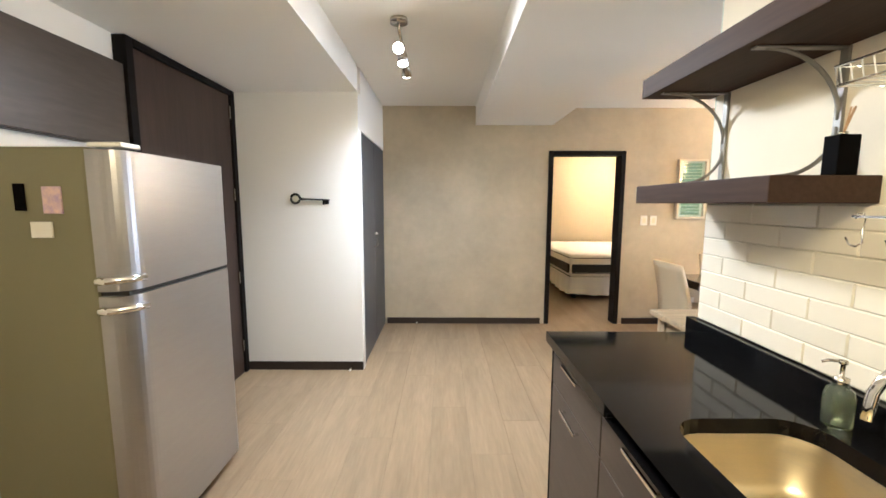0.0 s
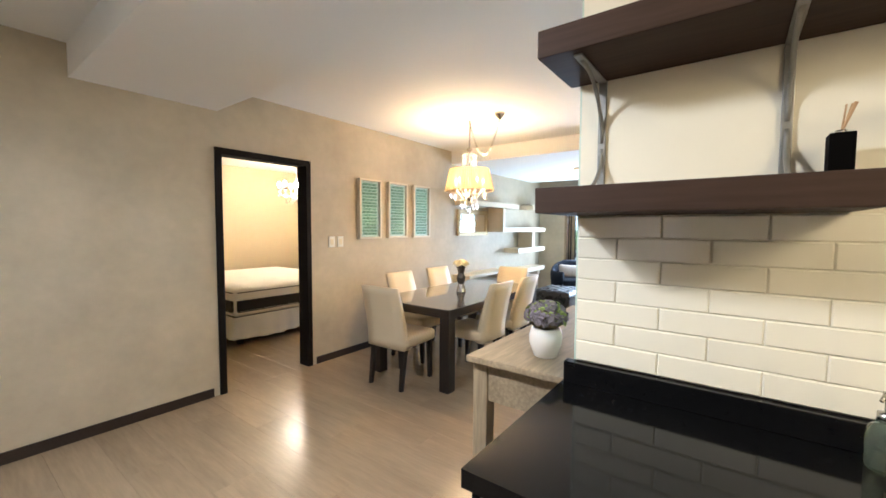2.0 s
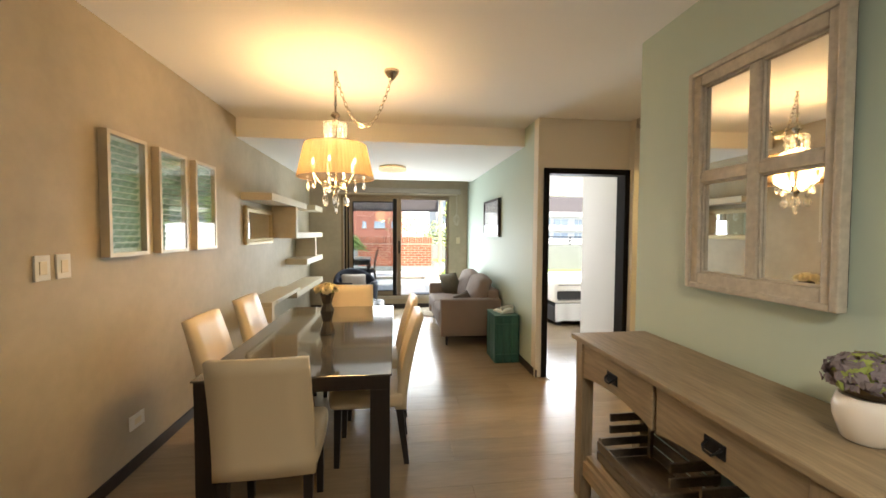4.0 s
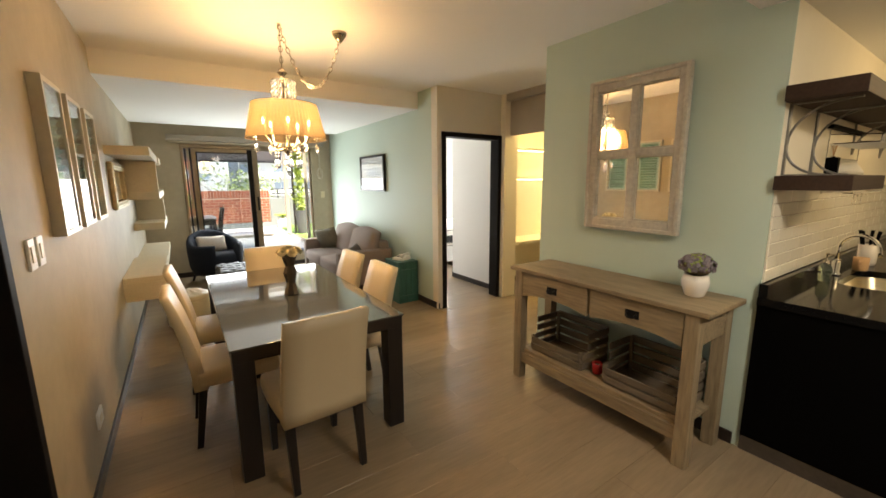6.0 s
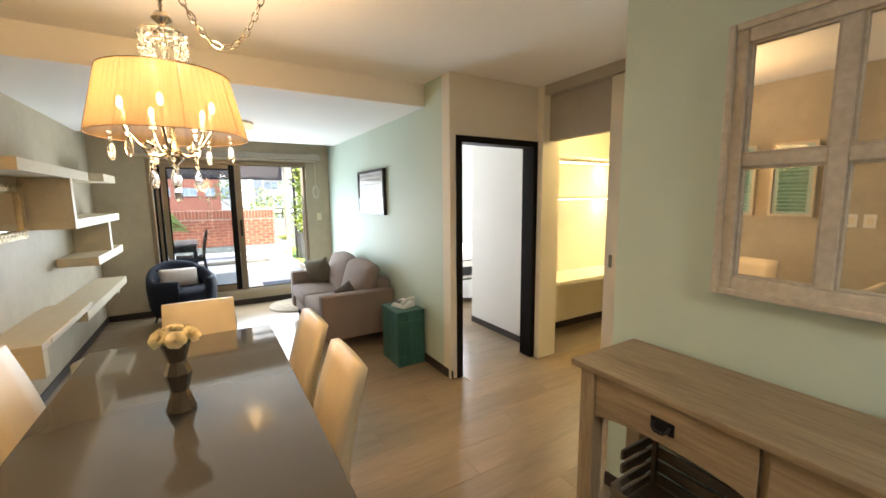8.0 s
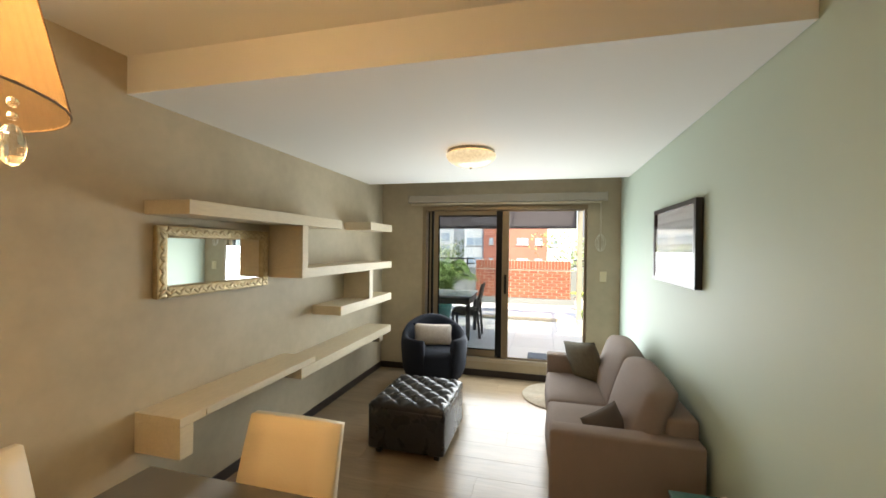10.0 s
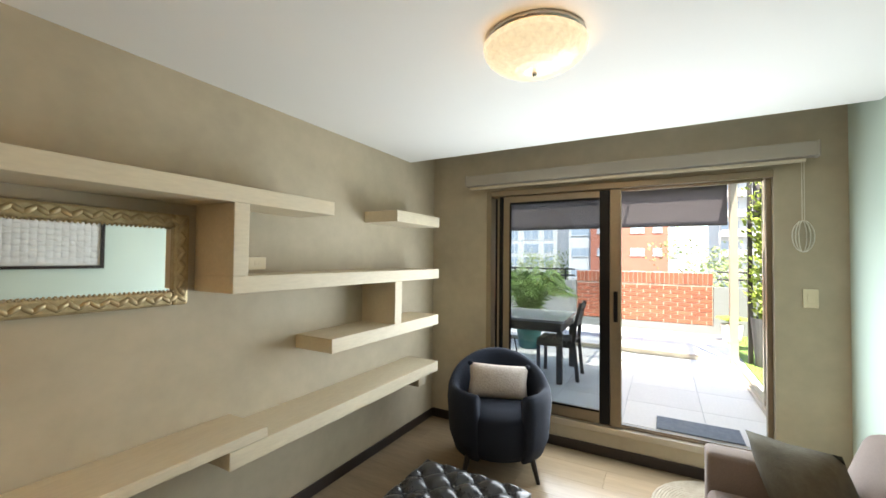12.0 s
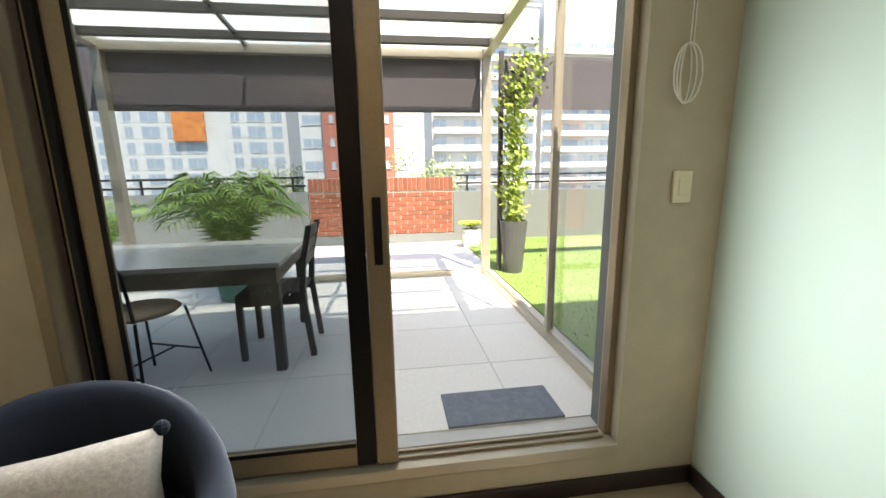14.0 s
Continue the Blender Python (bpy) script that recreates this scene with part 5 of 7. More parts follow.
bed(2.70, 4.55, 6.60, 8.85, "unmade double bed with a white and black mattress and white skirt")
bed(7.0, 8.6, -0.6, 1.3, "white bed seen through the second bedroom doorway")
ns = thing("nightstand", "low brown wooden nightstand beside the bed", "nightstand")
part("body", B(4.72, 5.18, 8.2, 8.7, 0.05, 0.62, 0.006), M["greytable"], ns)
part("top", B(4.70, 5.19, 8.18, 8.72, 0.621, 0.645, 0.004), M["greytable"], ns)
plate("light_switch", (5.188, 5.199, 7.95, 8.03, 1.05, 1.16), "white switch on the ochre bedroom wall", "switch")
# bedroom chandelier
chn = thing("chandelier", "white crystal chandelier with lit candle bulbs in the bedroom", "chandelier", pose(0.05, 0, -0.08))
HX, HY = 4.30, 7.85
part("stem", smooth(lathe([(0.06, 2.52), (0.05, 2.50), (0.006, 2.49), (0.006, 2.32), (0.03, 2.28), (0.05, 2.22), (0.02, 2.15), (0.035, 2.08), (0.05, 2.04), (0.02, 1.99), (0.008, 1.95)], 16, c=(HX, HY, 0), closed=False)), M["crystal"], chn)
for i in range(6):
    a = 2 * math.pi * i / 6 + 0.3
    ca, sa = math.cos(a), math.sin(a)
    part("arm", smooth(tube([(HX + r * ca, HY + r * sa, z) for r, z in ((0.03, 2.08), (0.10, 2.03), (0.19, 2.02), (0.26, 2.07), (0.28, 2.13))], 0.010, 8)), M["ceramic"], chn)
    part("bobeche", smooth(lathe([(0.012, 2.13), (0.045, 2.145), (0.012, 2.15)], 14, c=(HX + 0.28 * ca, HY + 0.28 * sa, 0))), M["crystal"], chn)
    part("bulb", smooth(ball(bmesh.new(), (HX + 0.28 * ca, HY + 0.28 * sa, 2.225), 0.028, 0.028, 0.045)), M["bulb"], chn, "glowing candle bulb")
    part("candle", smooth(lathe([(0.013, 2.15), (0.013, 2.19)], 10, c=(HX + 0.28 * ca, HY + 0.28 * sa, 0))), M["ceramic"], chn)
    drop(chn, HX + 0.28 * ca, HY + 0.28 * sa, 2.12, 1.2)
    drop(chn, HX + 0.16 * ca, HY + 0.16 * sa, 2.01, 1.2)

part("rod", tube([(HX, HY, 2.60), (HX, HY, 2.50)], 0.008), M["nickel"], chn)

# ---- living room ----
def floating(name, bs, label, cat="shelf"):
    t = thing(name, label, cat, group="floating wall shelves")
    for nm, b in bs:
        part(nm, B(*b, 0.004), M["shelf"], t)
    return t


FY = 5.052
NB = N - 0.001
floating("floating_shelf", (("board", (5.465, 7.075, FY, NB, 1.778, 1.856)),), "long whitewashed floating shelf above the gold mirror")
floating("floating_shelf", (("board", (7.693, 8.303, FY, NB, 1.80, 1.884)),), "short whitewashed floating shelf near the ceiling")
floating("floating_shelf", (("board", (6.465, 8.303, FY, NB, 1.365, 1.445)), ("upright", (6.465, 6.54, FY, NB, 1.445, 1.777))), "long whitewashed floating shelf with an upright panel")
floating("floating_shelf", (("board", (7.072, 8.303, FY, NB, 0.975, 1.06)), ("upright", (7.68, 7.762, FY, NB, 1.06, 1.364))), "whitewashed floating shelf with an upright panel")
floating("floating_shelf", (("board", (6.47, 8.303, FY, NB, 0.582, 0.665)), ("support", (8.10, 8.20, FY + 0.06, NB, 0.49, 0.582))), "low whitewashed floating shelf")
floating("floating_bench_shelf", (("board", (5.425, 6.66, FY, NB, 0.667, 0.715)), ("drawer_front", (5.585, 6.30, FY - 0.006, FY - 0.001, 0.672, 0.711)), ("end_panel", (5.425, 5.505, FY, NB, 0.50, 0.667))), "low whitewashed bench shelf with a shallow drawer")

# gold mirror under the top shelf
gm = thing("gold_mirror", "wide mirror in an ornate antique gold frame on the cement wall", "mirror")
gx0, gx1, gz0, gz1 = 5.512, 6.42, 1.308, 1.725
for b in ((gx0, gx0 + 0.065, gz0, gz1), (gx1 - 0.065, gx1, gz0, gz1), (gx0 + 0.065, gx1 - 0.065, gz1 - 0.065, gz1), (gx0 + 0.065, gx1 - 0.065, gz0, gz0 + 0.065)):
    part("frame_bar", B(b[0], b[1], N - 0.04, N - 0.001, b[2], b[3], 0.012), M["gold"], gm)
cvm = mesh_of("carved_leaf", smooth(ball(bmesh.new(), (0, 0, 0), 0.030, 0.006, 0.011, 8, 5)), M["gold"])
rim = mesh_of("bead", smooth(ball(bmesh.new(), (0, 0, 0), 0.005, 0.005, 0.005, 6, 4)), M["gold"])
wide, high = gx1 - gx0 - 0.066, gz1 - gz0 - 0.066
for k in range(28):
    for z, sg in ((gz0 + 0.033, 1), (gz1 - 0.033, -1)):
        o = new("carved_leaf", cvm)
        o.parent, o.matrix_local = gm, pose(gx0 + 0.033 + wide * k / 27, N - 0.040, z, 0, sg * (38 if k % 2 else -38), 0)
for k in range(1, 11):
    for x, sg in ((gx0 + 0.033, 1), (gx1 - 0.033, -1)):
        o = new("carved_leaf", cvm)
        o.parent, o.matrix_local = gm, pose(x, N - 0.040, gz0 + 0.033 + high * k / 11, 0, 90 + sg * (38 if k % 2 else -38), 0)
for k in range(48):
    for z in (gz0 + 0.066, gz1 - 0.066):
        o = new("bead", rim)
        o.parent, o.matrix_local = gm, pose(gx0 + 0.068 + (gx1 - gx0 - 0.136) * k / 47, N - 0.040, z)
part("glass", B(gx0 + 0.06, gx1 - 0.06, N - 0.018, N - 0.014, gz0 + 0.06, gz1 - 0.06), M["mirror"], gm, "mirror glass")

# barrel armchair, local front is -y
ac = thing("barrel_armchair", "navy fabric barrel armchair with dark wooden legs", "armchair", pose(8.22, 4.47, 0, 0, 0, -66))
bm = bmesh.new()
segs = 28
prof = []
for i in range(segs + 1):
    a = radians(-62 + (304) * i / segs)
    ca, sa = math.cos(a), math.sin(a)
    back = max(0.0, sa)
    top = 0.60 + 0.19 * max(0.0, (sa + 0.15) / 1.15) ** 1.2
    ro, ri = 0.39, 0.30
    col = []
    for r, z in ((ro - 0.06, 0.14), (ro - 0.02, 0.25), (ro, 0.5), (ro - 0.005, top - 0.05), (ro - 0.02, top - 0.015), (ro - 0.045, top), (ri + 0.02, top - 0.015), (ri, top - 0.05), (ri, 0.42), (ri, 0.14)):
        col.append(bm.verts.new((r * ca, r * sa * 0.98, z)))
    prof.append(col)
for a, b in zip(prof, prof[1:]):
    for i in range(10):
        j = (i + 1) % 10
        bm.faces.new((a[i], b[i], b[j], a[j]))
bm.faces.new(prof[0])
bm.faces.new(list(reversed(prof[-1])))
part("shell", smooth(bm), M["navy"], ac)
bm = bmesh.new()
prof = []
for r, z in ((0.30, 0.15), (0.325, 0.20), (0.33, 0.40), (0.30, 0.445), (0.15, 0.46)):
    prof.append((r, z))
part("seat", smooth(lathe(prof, 28)), M["navy"], ac)
for x, y in ((0.22, -0.22), (-0.22, -0.22), (0.22, 0.22), (-0.22, 0.22)):
    part("leg", tube([(x, y, 0.16), (x * 1.18, y * 1.18, 0.0)], [0.022, 0.013], 8), M["tablewood"], ac)


def cushion_thing(name, mtl, label, m, w, h, t, tassel=False):
    c = thing(name, label, "cushion", m)
    bm = bmesh.new()
    n = 12
    sides = []
    for s in (1, -1):
        g = []
        for i in range(n + 1):
            row = []
            for j in range(n + 1):
                u, v = i / n * 2 - 1, j / n * 2 - 1
                p = (1 - abs(u) ** 2.6) * (1 - abs(v) ** 2.6)
                pinch = 1 - 0.05 * (1 - abs(u)) * abs(v) - 0.05 * (1 - abs(v)) * abs(u)
                row.append(bm.verts.new((u * w / 2 * pinch, s * (t / 2 * p ** 0.55 + 0.002), v * h / 2 * pinch)))
            g.append(row)
        sides.append(g)
        for i in range(n):
            for j in range(n):
                bm.faces.new((g[i][j], g[i + 1][j], g[i + 1][j + 1], g[i][j + 1]))
    bmesh.ops.remove_doubles(bm, verts=bm.verts, dist=0.0045)
    part("cover", smooth(bm), mtl, c)
    if tassel:
        for u in (-1, 1):
            for v in (-1, 1):
                bm = bmesh.new()
                ball(bm, (u * w * 0.49, 0, v * h * 0.48), 0.022, 0.016, 0.022, 8, 6)
                part("tassel", bm, M["navy"], c, "dark corner tassel")
    return c


cushion_thing("lumbar_cushion", M["knit"], "pale knitted lumbar cushion with dark tassels on the armchair", ac.matrix_world @ pose(0.0, 0.10, 0.575, -20, 3, 0), 0.46, 0.26, 0.13, True)

# tufted ottoman
ot = thing("tufted_ottoman", "black leather button-tufted ottoman in the living room", "ottoman")
OX0, OX1, OY0, OY1 = 6.62, 7.32, 3.945, 4.56
part("body", soft_box(OX0, OX1, OY0, OY1, 0.05, 0.37, 0.02), M["blackleather"], ot)


def tufted(bm, x0, x1, y0, y1, z, nx, ny, depth, res=6):
    gx, gy = nx * res, ny * res
    vs = []
    for i in range(gx + 1):
        row = []
        for j in range(gy + 1):
            u, v = i / res, j / res
            a = abs(math.sin(math.pi * (u + v) / 2)) * abs(math.sin(math.pi * (u - v) / 2))
            e = min(i, gx - i, j, gy - j) / res
            zz = z - depth + depth * a ** 0.45
            if e < 0.5:
                zz = z - depth * 0.6 - (0.5 - e) ** 2 * depth * 3 + (zz - z + depth * 0.6) * e * 2
            row.append(bm.verts.new((x0 + (x1 - x0) * i / gx, y0 + (y1 - y0) * j / gy, zz)))
        vs.append(row)
    for i in range(gx):
        for j in range(gy):
            bm.faces.new((vs[i][j], vs[i + 1][j], vs[i + 1][j + 1], vs[i][j + 1]))
    rim = [vs[i][0] for i in range(gx + 1)] + [vs[gx][j] for j in range(1, gy + 1)] + [vs[i][gy] for i in range(gx - 1, -1, -1)] + [vs[0][j] for j in range(gy - 1, 0, -1)]
    low = [bm.verts.new((v.co.x, v.co.y, z - depth * 2.2)) for v in rim]
    for i in range(len(rim)):
        j = (i + 1) % len(rim)
        bm.faces.new((rim[i], low[i], low[j], rim[j]))
    return bm


part("tufted_top", smooth(tufted(bmesh.new(), OX0 + 0.005, OX1 - 0.005, OY0 + 0.005, OY1 - 0.005, 0.435, 8, 7, 0.034)), M["blackleather"], ot)
btn = mesh_of("button", ball(bmesh.new(), (0, 0, 0), 0.009, 0.009, 0.006, 7, 5), M["blackleather"])
for i in range(1, 8):
    for j in range(1, 7):
        if (i + j) % 2 == 0:
            o = new("button", btn)
            o.parent = ot
            o.matrix_local = pose(OX0 + (OX1 - OX0) * i / 8, OY0 + (OY1 - OY0) * j / 7, 0.405)
for x in (OX0 + 0.05, OX1 - 0.09):
    for y in (OY0 + 0.05, OY1 - 0.09):
        part("foot", B(x, x + 0.04, y, y + 0.04, 0, 0.05), M["tablewood"], ot)
# round champagne pouf
pf = thing("round_pouf", "champagne leather button-tufted round pouf under the bench shelf", "pouf", pose(6.09, 4.90, 0))
part("body", smooth(lathe([(0.17, 0.0), (0.20, 0.03), (0.205, 0.28), (0.19, 0.31)], 28)), M["goldleather"], pf)
bm = bmesh.new()
rings = []
for k in range(9):
    r = 0.205 * k / 8
    row = []
    for i in range(32):
        a = 2 * math.pi * i / 32
        z = 0.395 - 0.05 * (k / 8) ** 3 - 0.022 * abs(math.sin(4 * a + (k % 4 < 2) * 0.8)) * (0.4 if k < 2 else 1) * math.sin(math.pi * k / 8)
        row.append(bm.verts.new((r * math.cos(a), r * math.sin(a), z)) if k else None)
    rings.append(row)
top = bm.verts.new((0, 0, 0.375))
for i in range(32):
    bm.faces.new((top, rings[1][i], rings[1][(i + 1) % 32]))
for a, b in zip(rings[1:], rings[2:]):
    for i in range(32):
        bm.faces.new((a[i], b[i], b[(i + 1) % 32], a[(i + 1) % 32]))
low = [bm.verts.new((0.2 * math.cos(2 * math.pi * i / 32), 0.2 * math.sin(2 * math.pi * i / 32), 0.30)) for i in range(32)]
for i in range(32):
    bm.faces.new((rings[-1][i], low[i], low[(i + 1) % 32], rings[-1][(i + 1) % 32]))
part("tufted_top", smooth(bm), M["goldleather"], pf)

# sofa along the green wall
sf = thing("sofa", "taupe fabric two-seat sofa against the green wall", "sofa")
SXa, SXb, SYa, SYb = 6.10, 7.87, 2.41, 3.20
part("base", soft_box(SXa + 0.12, SXb - 0.12, SYa + 0.02, SYb - 0.03, 0.12, 0.27, 0.015), M["sofa"], sf)
part("back", soft_box(SXa + 0.10, SXb - 0.10, SYa, SYa + 0.17, 0.14, 0.70, 0.03), M["sofa"], sf)
for x in (SXa, SXb - 0.14):
    part("armrest", soft_box(x, x + 0.14, SYa, SYb, 0.12, 0.60, 0.022), M["sofa"], sf)
xm = (SXa + SXb) / 2
for a, b in ((SXa + 0.142, xm - 0.002), (xm + 0.002, SXb - 0.142)):
    part("seat_cushion", soft_box(a, b, SYa + 0.15, SYb + 0.0, 0.27, 0.44, 0.035, 0.02), M["sofa"], sf)
    bm = soft_box(a, b, -0.08, 0.08, 0.0, 0.42, 0.04, 0.05)
    for v in bm.verts:
        z = v.co.z
        v.co = Vector((v.co.x, SYa + 0.285 - z * 0.30 + v.co.y, 0.43 + z * 0.95))
    part("back_cushion", bm, M["sofa"], sf)
for x in (SXa + 0.06, SXb - 0.09):
    for y in (SYa + 0.05, SYb - 0.08):
        part("leg", tube([(x, y, 0.125), (x, y, 0.0)], [0.02, 0.013], 8), M["tablewood"], sf)
cushion_thing("throw_cushion", M["cushion"], "olive-grey patterned cushion leaning on the sofa's armrest", pose(7.57, 2.87, 0.60, -16, 10, 38), 0.40, 0.38, 0.15)
cushion_thing("throw_cushion_small", M["cushion_d"], "small dark brown cushion on the sofa by the near armrest", pose(6.36, 2.86, 0.525, -24, -12, -50), 0.30, 0.25, 0.11)

# green crate side table and telephone
gc = thing("green_crate_table", "dark green wooden crate used as a side table", "side table")
cx0, cx1, cy0, cy1 = 5.40, 5.78, 2.40, 2.68
for i in range(3):
    xa = cx0 + (cx1 - cx0) * i / 3
    part("front_board", B(xa + 0.002, xa + (cx1 - cx0) / 3 - 0.002, cy1 - 0.016, cy1, 0.0, 0.515, 0.003), M["greenwood"], gc)
    part("back_board", B(xa + 0.002, xa + (cx1 - cx0) / 3 - 0.002, cy0, cy0 + 0.016, 0.0, 0.515, 0.003), M["greenwood"], gc)
    ya = cy0 + 0.016 + (cy1 - cy0 - 0.032) * i / 3
    for xa2 in (cx0, cx1 - 0.016):
        part("side_board", B(xa2, xa2 + 0.016, ya + 0.002, ya + (cy1 - cy0 - 0.032) / 3 - 0.002, 0.0, 0.515, 0.003), M["greenwood"], gc)
part("top_board", B(cx0 - 0.005, cx1 + 0.005, cy0, cy1 + 0.005, 0.516, 0.534, 0.004), M["greenwood"], gc)
for zc in (0.06, 0.40):
    part("cleat", B(cx0 - 0.012, cx0, cy0 + 0.01, cy1, zc, zc + 0.04), M["greenwood"], gc)
ph = thing("telephone", "white corded desk telephone on the green crate", "telephone", pose(5.60, 2.53, 0.535, 0, 0, 20))
bm = bmesh.new()
lo = [bm.verts.new(p) for p in ((-0.09, -0.08, 0), (0.09, -0.08, 0), (0.09, 0.08, 0), (-0.09, 0.08, 0))]
hi = [bm.verts.new(p) for p in ((-0.085, -0.075, 0.05), (0.085, -0.075, 0.05), (0.085, 0.075, 0.02), (-0.085, 0.075, 0.02))]
for i in range(4):
    bm.faces.new((lo[i], lo[(i + 1) % 4], hi[(i + 1) % 4], hi[i]))
bm.faces.new(list(reversed(lo)))
bm.faces.new(hi)
part("base", bm, M["plastic_w"], ph)
part("handset", smooth(tube([(-0.055, -0.09, 0.06), (-0.058, -0.05, 0.075), (-0.058, 0.02, 0.07), (-0.055, 0.07, 0.045)], [0.024, 0.015, 0.015, 0.024], 8)), M["plastic_w"], ph)
part("keypad", B(-0.01, 0.06, -0.04, 0.05, 0.038, 0.042), M["greypot"], ph)

# framed woven art on the green wall
fa = thing("framed_art", "white woven art in a dark box frame on the green wall", "picture")
ax0, ax1, az0, az1 = 6.30, 7.16, 1.40, 1.925
part("frame", boxes((ax0, ax0 + 0.03, S + 0.001, S + 0.040, az0, az1), (ax1 - 0.03, ax1, S + 0.001, S + 0.040, az0, az1), (ax0 + 0.03, ax1 - 0.03, S + 0.001, S + 0.040, az0, az0 + 0.03), (ax0 + 0.03, ax1 - 0.03, S + 0.001, S + 0.040, az1 - 0.03, az1)), M["tablewood"], fa)
part("mount", B(ax0 + 0.03, ax1 - 0.03, S + 0.002, S + 0.02, az0 + 0.03, az1 - 0.03), M["art"], fa)
bm = bmesh.new()
for i in range(14):
    for j in range(8):
        x, z = ax0 + 0.08 + (ax1 - ax0 - 0.16) * i / 13, az0 + 0.08 + (az1 - az0 - 0.16) * j / 7
        ball(bm, (x, S + 0.0215, z), 0.034, 0.004, 0.022 if (i + j) % 2 else 0.03, 8, 5)
part("weave", smooth(bm), M["art"], fa, "white woven relief")
g = part("glass", B(ax0 + 0.03, ax1 - 0.03, S + 0.032, S + 0.035, az0 + 0.03, az1 - 0.03), M["pane"], fa, "clear picture glass")
g.visible_shadow = False

# flush ceiling light
fl = thing("flush_ceiling_light", "lit mosaic-glass flush ceiling light in the living room", "ceiling light")
part("base", smooth(lathe([(0.19, 2.394), (0.192, 2.385), (0.18, 2.366)], 32, c=(6.89, 3.82, 0))), M["nickel"], fl)
bm = bmesh.new()
rows = []
for k in range(9):
    a = math.pi / 2 * k / 8
    r, z = 0.200 * math.cos(a), 2.362 - 0.098 * math.sin(a)
    rows.append([bm.verts.new((6.89 + max(r, 0.002) * math.cos(2 * math.pi * (i + 0.5 * (k % 2)) / 32), 3.82 + max(r, 0.002) * math.sin(2 * math.pi * (i + 0.5 * (k % 2)) / 32), z)) for i in range(32)])
for a, b in zip(rows, rows[1:]):
    for i in range(32):
        bm.faces.new((a[i], a[(i + 1) % 32], b[(i + 1) % 32], b[i]))
bw = part("bowl", bm, M["bowl"], fl, "mosaic glass bowl")
bw.visible_shadow = False
part("finial", smooth(ball(bmesh.new(), (6.89, 3.82, 2.257), 0.010)), M["nickel"], fl)

# blind box, cord
bb = thing("blind_box", "taupe roller-blind box above the patio door", "blind box")
part("box", B(8.60, 8.68, 2.545, 4.945, 2.195, 2.285, 0.006), M["rail"], bb)
part("bottom_bar", B(8.625, 8.655, 2.60, 4.92, 2.165, 2.185, 0.004), M["champagne"], bb)
part("end_cap", boxes((8.598, 8.682, 2.537, 2.545, 2.19, 2.29), (8.598, 8.682, 4.945, 4.953, 2.19, 2.29)), M["rail"], bb)
part("wall_bracket", boxes((8.68, E - 0.001, 2.62, 2.66, 2.21, 2.27), (8.68, E - 0.001, 4.83, 4.87, 2.21, 2.27)), M["rail"], bb)
part("cord", boxes((8.695, 8.698, 2.592, 2.595, 1.79, 2.19), (8.695, 8.698, 2.604, 2.607, 1.79, 2.19)), M["cord"], bb, "white blind cord")
for k in range(3):
    part("cord_loop", smooth(tube([(8.700 + 0.006 * k, 2.60 + (0.055 - 0.018 * k) * math.sin(a), 1.70 + 0.10 * math.cos(a)) for a in [2 * math.pi * i / 20 for i in range(20)]], 0.003, 5, closed=True)), M["cord"], bb)

# round rug by the sofa
rg = thing("round_rug", "round braided jute rug on the living room floor", "rug", pose(8.27, 3.04, 0.002))
for k in range(24):
    r = 0.02 + 0.0168 * k
    part("braid", smooth(tube([(r * math.cos(a), r * math.sin(a), 0.006) for a in [2 * math.pi * i / 32 for i in range(32)]], 0.0088, 5, closed=True)), M["rug"], rg)

# ---- patio door ----
pdn = tagged(new("patio_door"), "bronze aluminium sliding patio door, half open", "door", kind="structure")
y0, y1, z0, z1 = PD
xf0, xf1 = E - 0.012, E + 0.165
part("frame_bar", B(E + 0.055, E + 0.105, y0, y0 + 0.03, z0 + 0.03, z1 - 0.05, 0.004), M["bronze"], pdn)
for b in ((xf0, xf1, y1 - 0.045, y1, z0, z1), (xf0, xf1, y0, y1 - 0.045, z1 - 0.05, z1)):
    part("frame_bar", B(*b, 0.005), M["bronze"], pdn)
part("threshold", B(xf0, E + 0.105, y0, y1 - 0.045, z0 - 0.02, z0 + 0.03, 0.005), M["aluminium"], pdn, "champagne aluminium threshold")
for x in (E + 0.036, E + 0.075):
    part("track", boxes((x, x + 0.006, y0 + 0.045, y1 - 0.045, z0 + 0.03, z0 + 0.042), (x, x + 0.006, y0 + 0.045, y1 - 0.045, z1 - 0.062, z1 - 0.05)), M["bronze"], pdn)


lf = part("leaf", boxes((E + 0.02, E + 0.055, 3.825, 4.578, z0 + 0.04, z0 + 0.135), (E + 0.02, E + 0.055, 3.825, 4.578, z1 - 0.115, z1 - 0.055), (E + 0.02, E + 0.055, 4.578, 4.64, z0 + 0.04, z1 - 0.055), bev=0.004), M["bronze"], pdn)
part("stile", B(E + 0.012, E + 0.06, 3.665, 3.748, z0 + 0.04, z1 - 0.055, 0.008), M["bronze"], lf)
part("inner_stile", B(E + 0.02, E + 0.058, 3.75, 3.825, z0 + 0.04, z1 - 0.055, 0.004), M["gasket"], lf, "black inner stile")
part("glazing_bead", boxes((E + 0.016, E + 0.02, 3.826, 4.576, z0 + 0.125, z0 + 0.14), (E + 0.016, E + 0.02, 3.826, 4.576, z1 - 0.13, z1 - 0.11), (E + 0.016, E + 0.02, 4.562, 4.58, z0 + 0.14, z1 - 0.13)), M["gasket"], lf, "black glazing bead")
gp = part("pane", B(E + 0.035, E + 0.041, 3.825, 4.578, z0 + 0.135, z1 - 0.115), M["pane_tint"], lf, "lightly tinted glass pane")
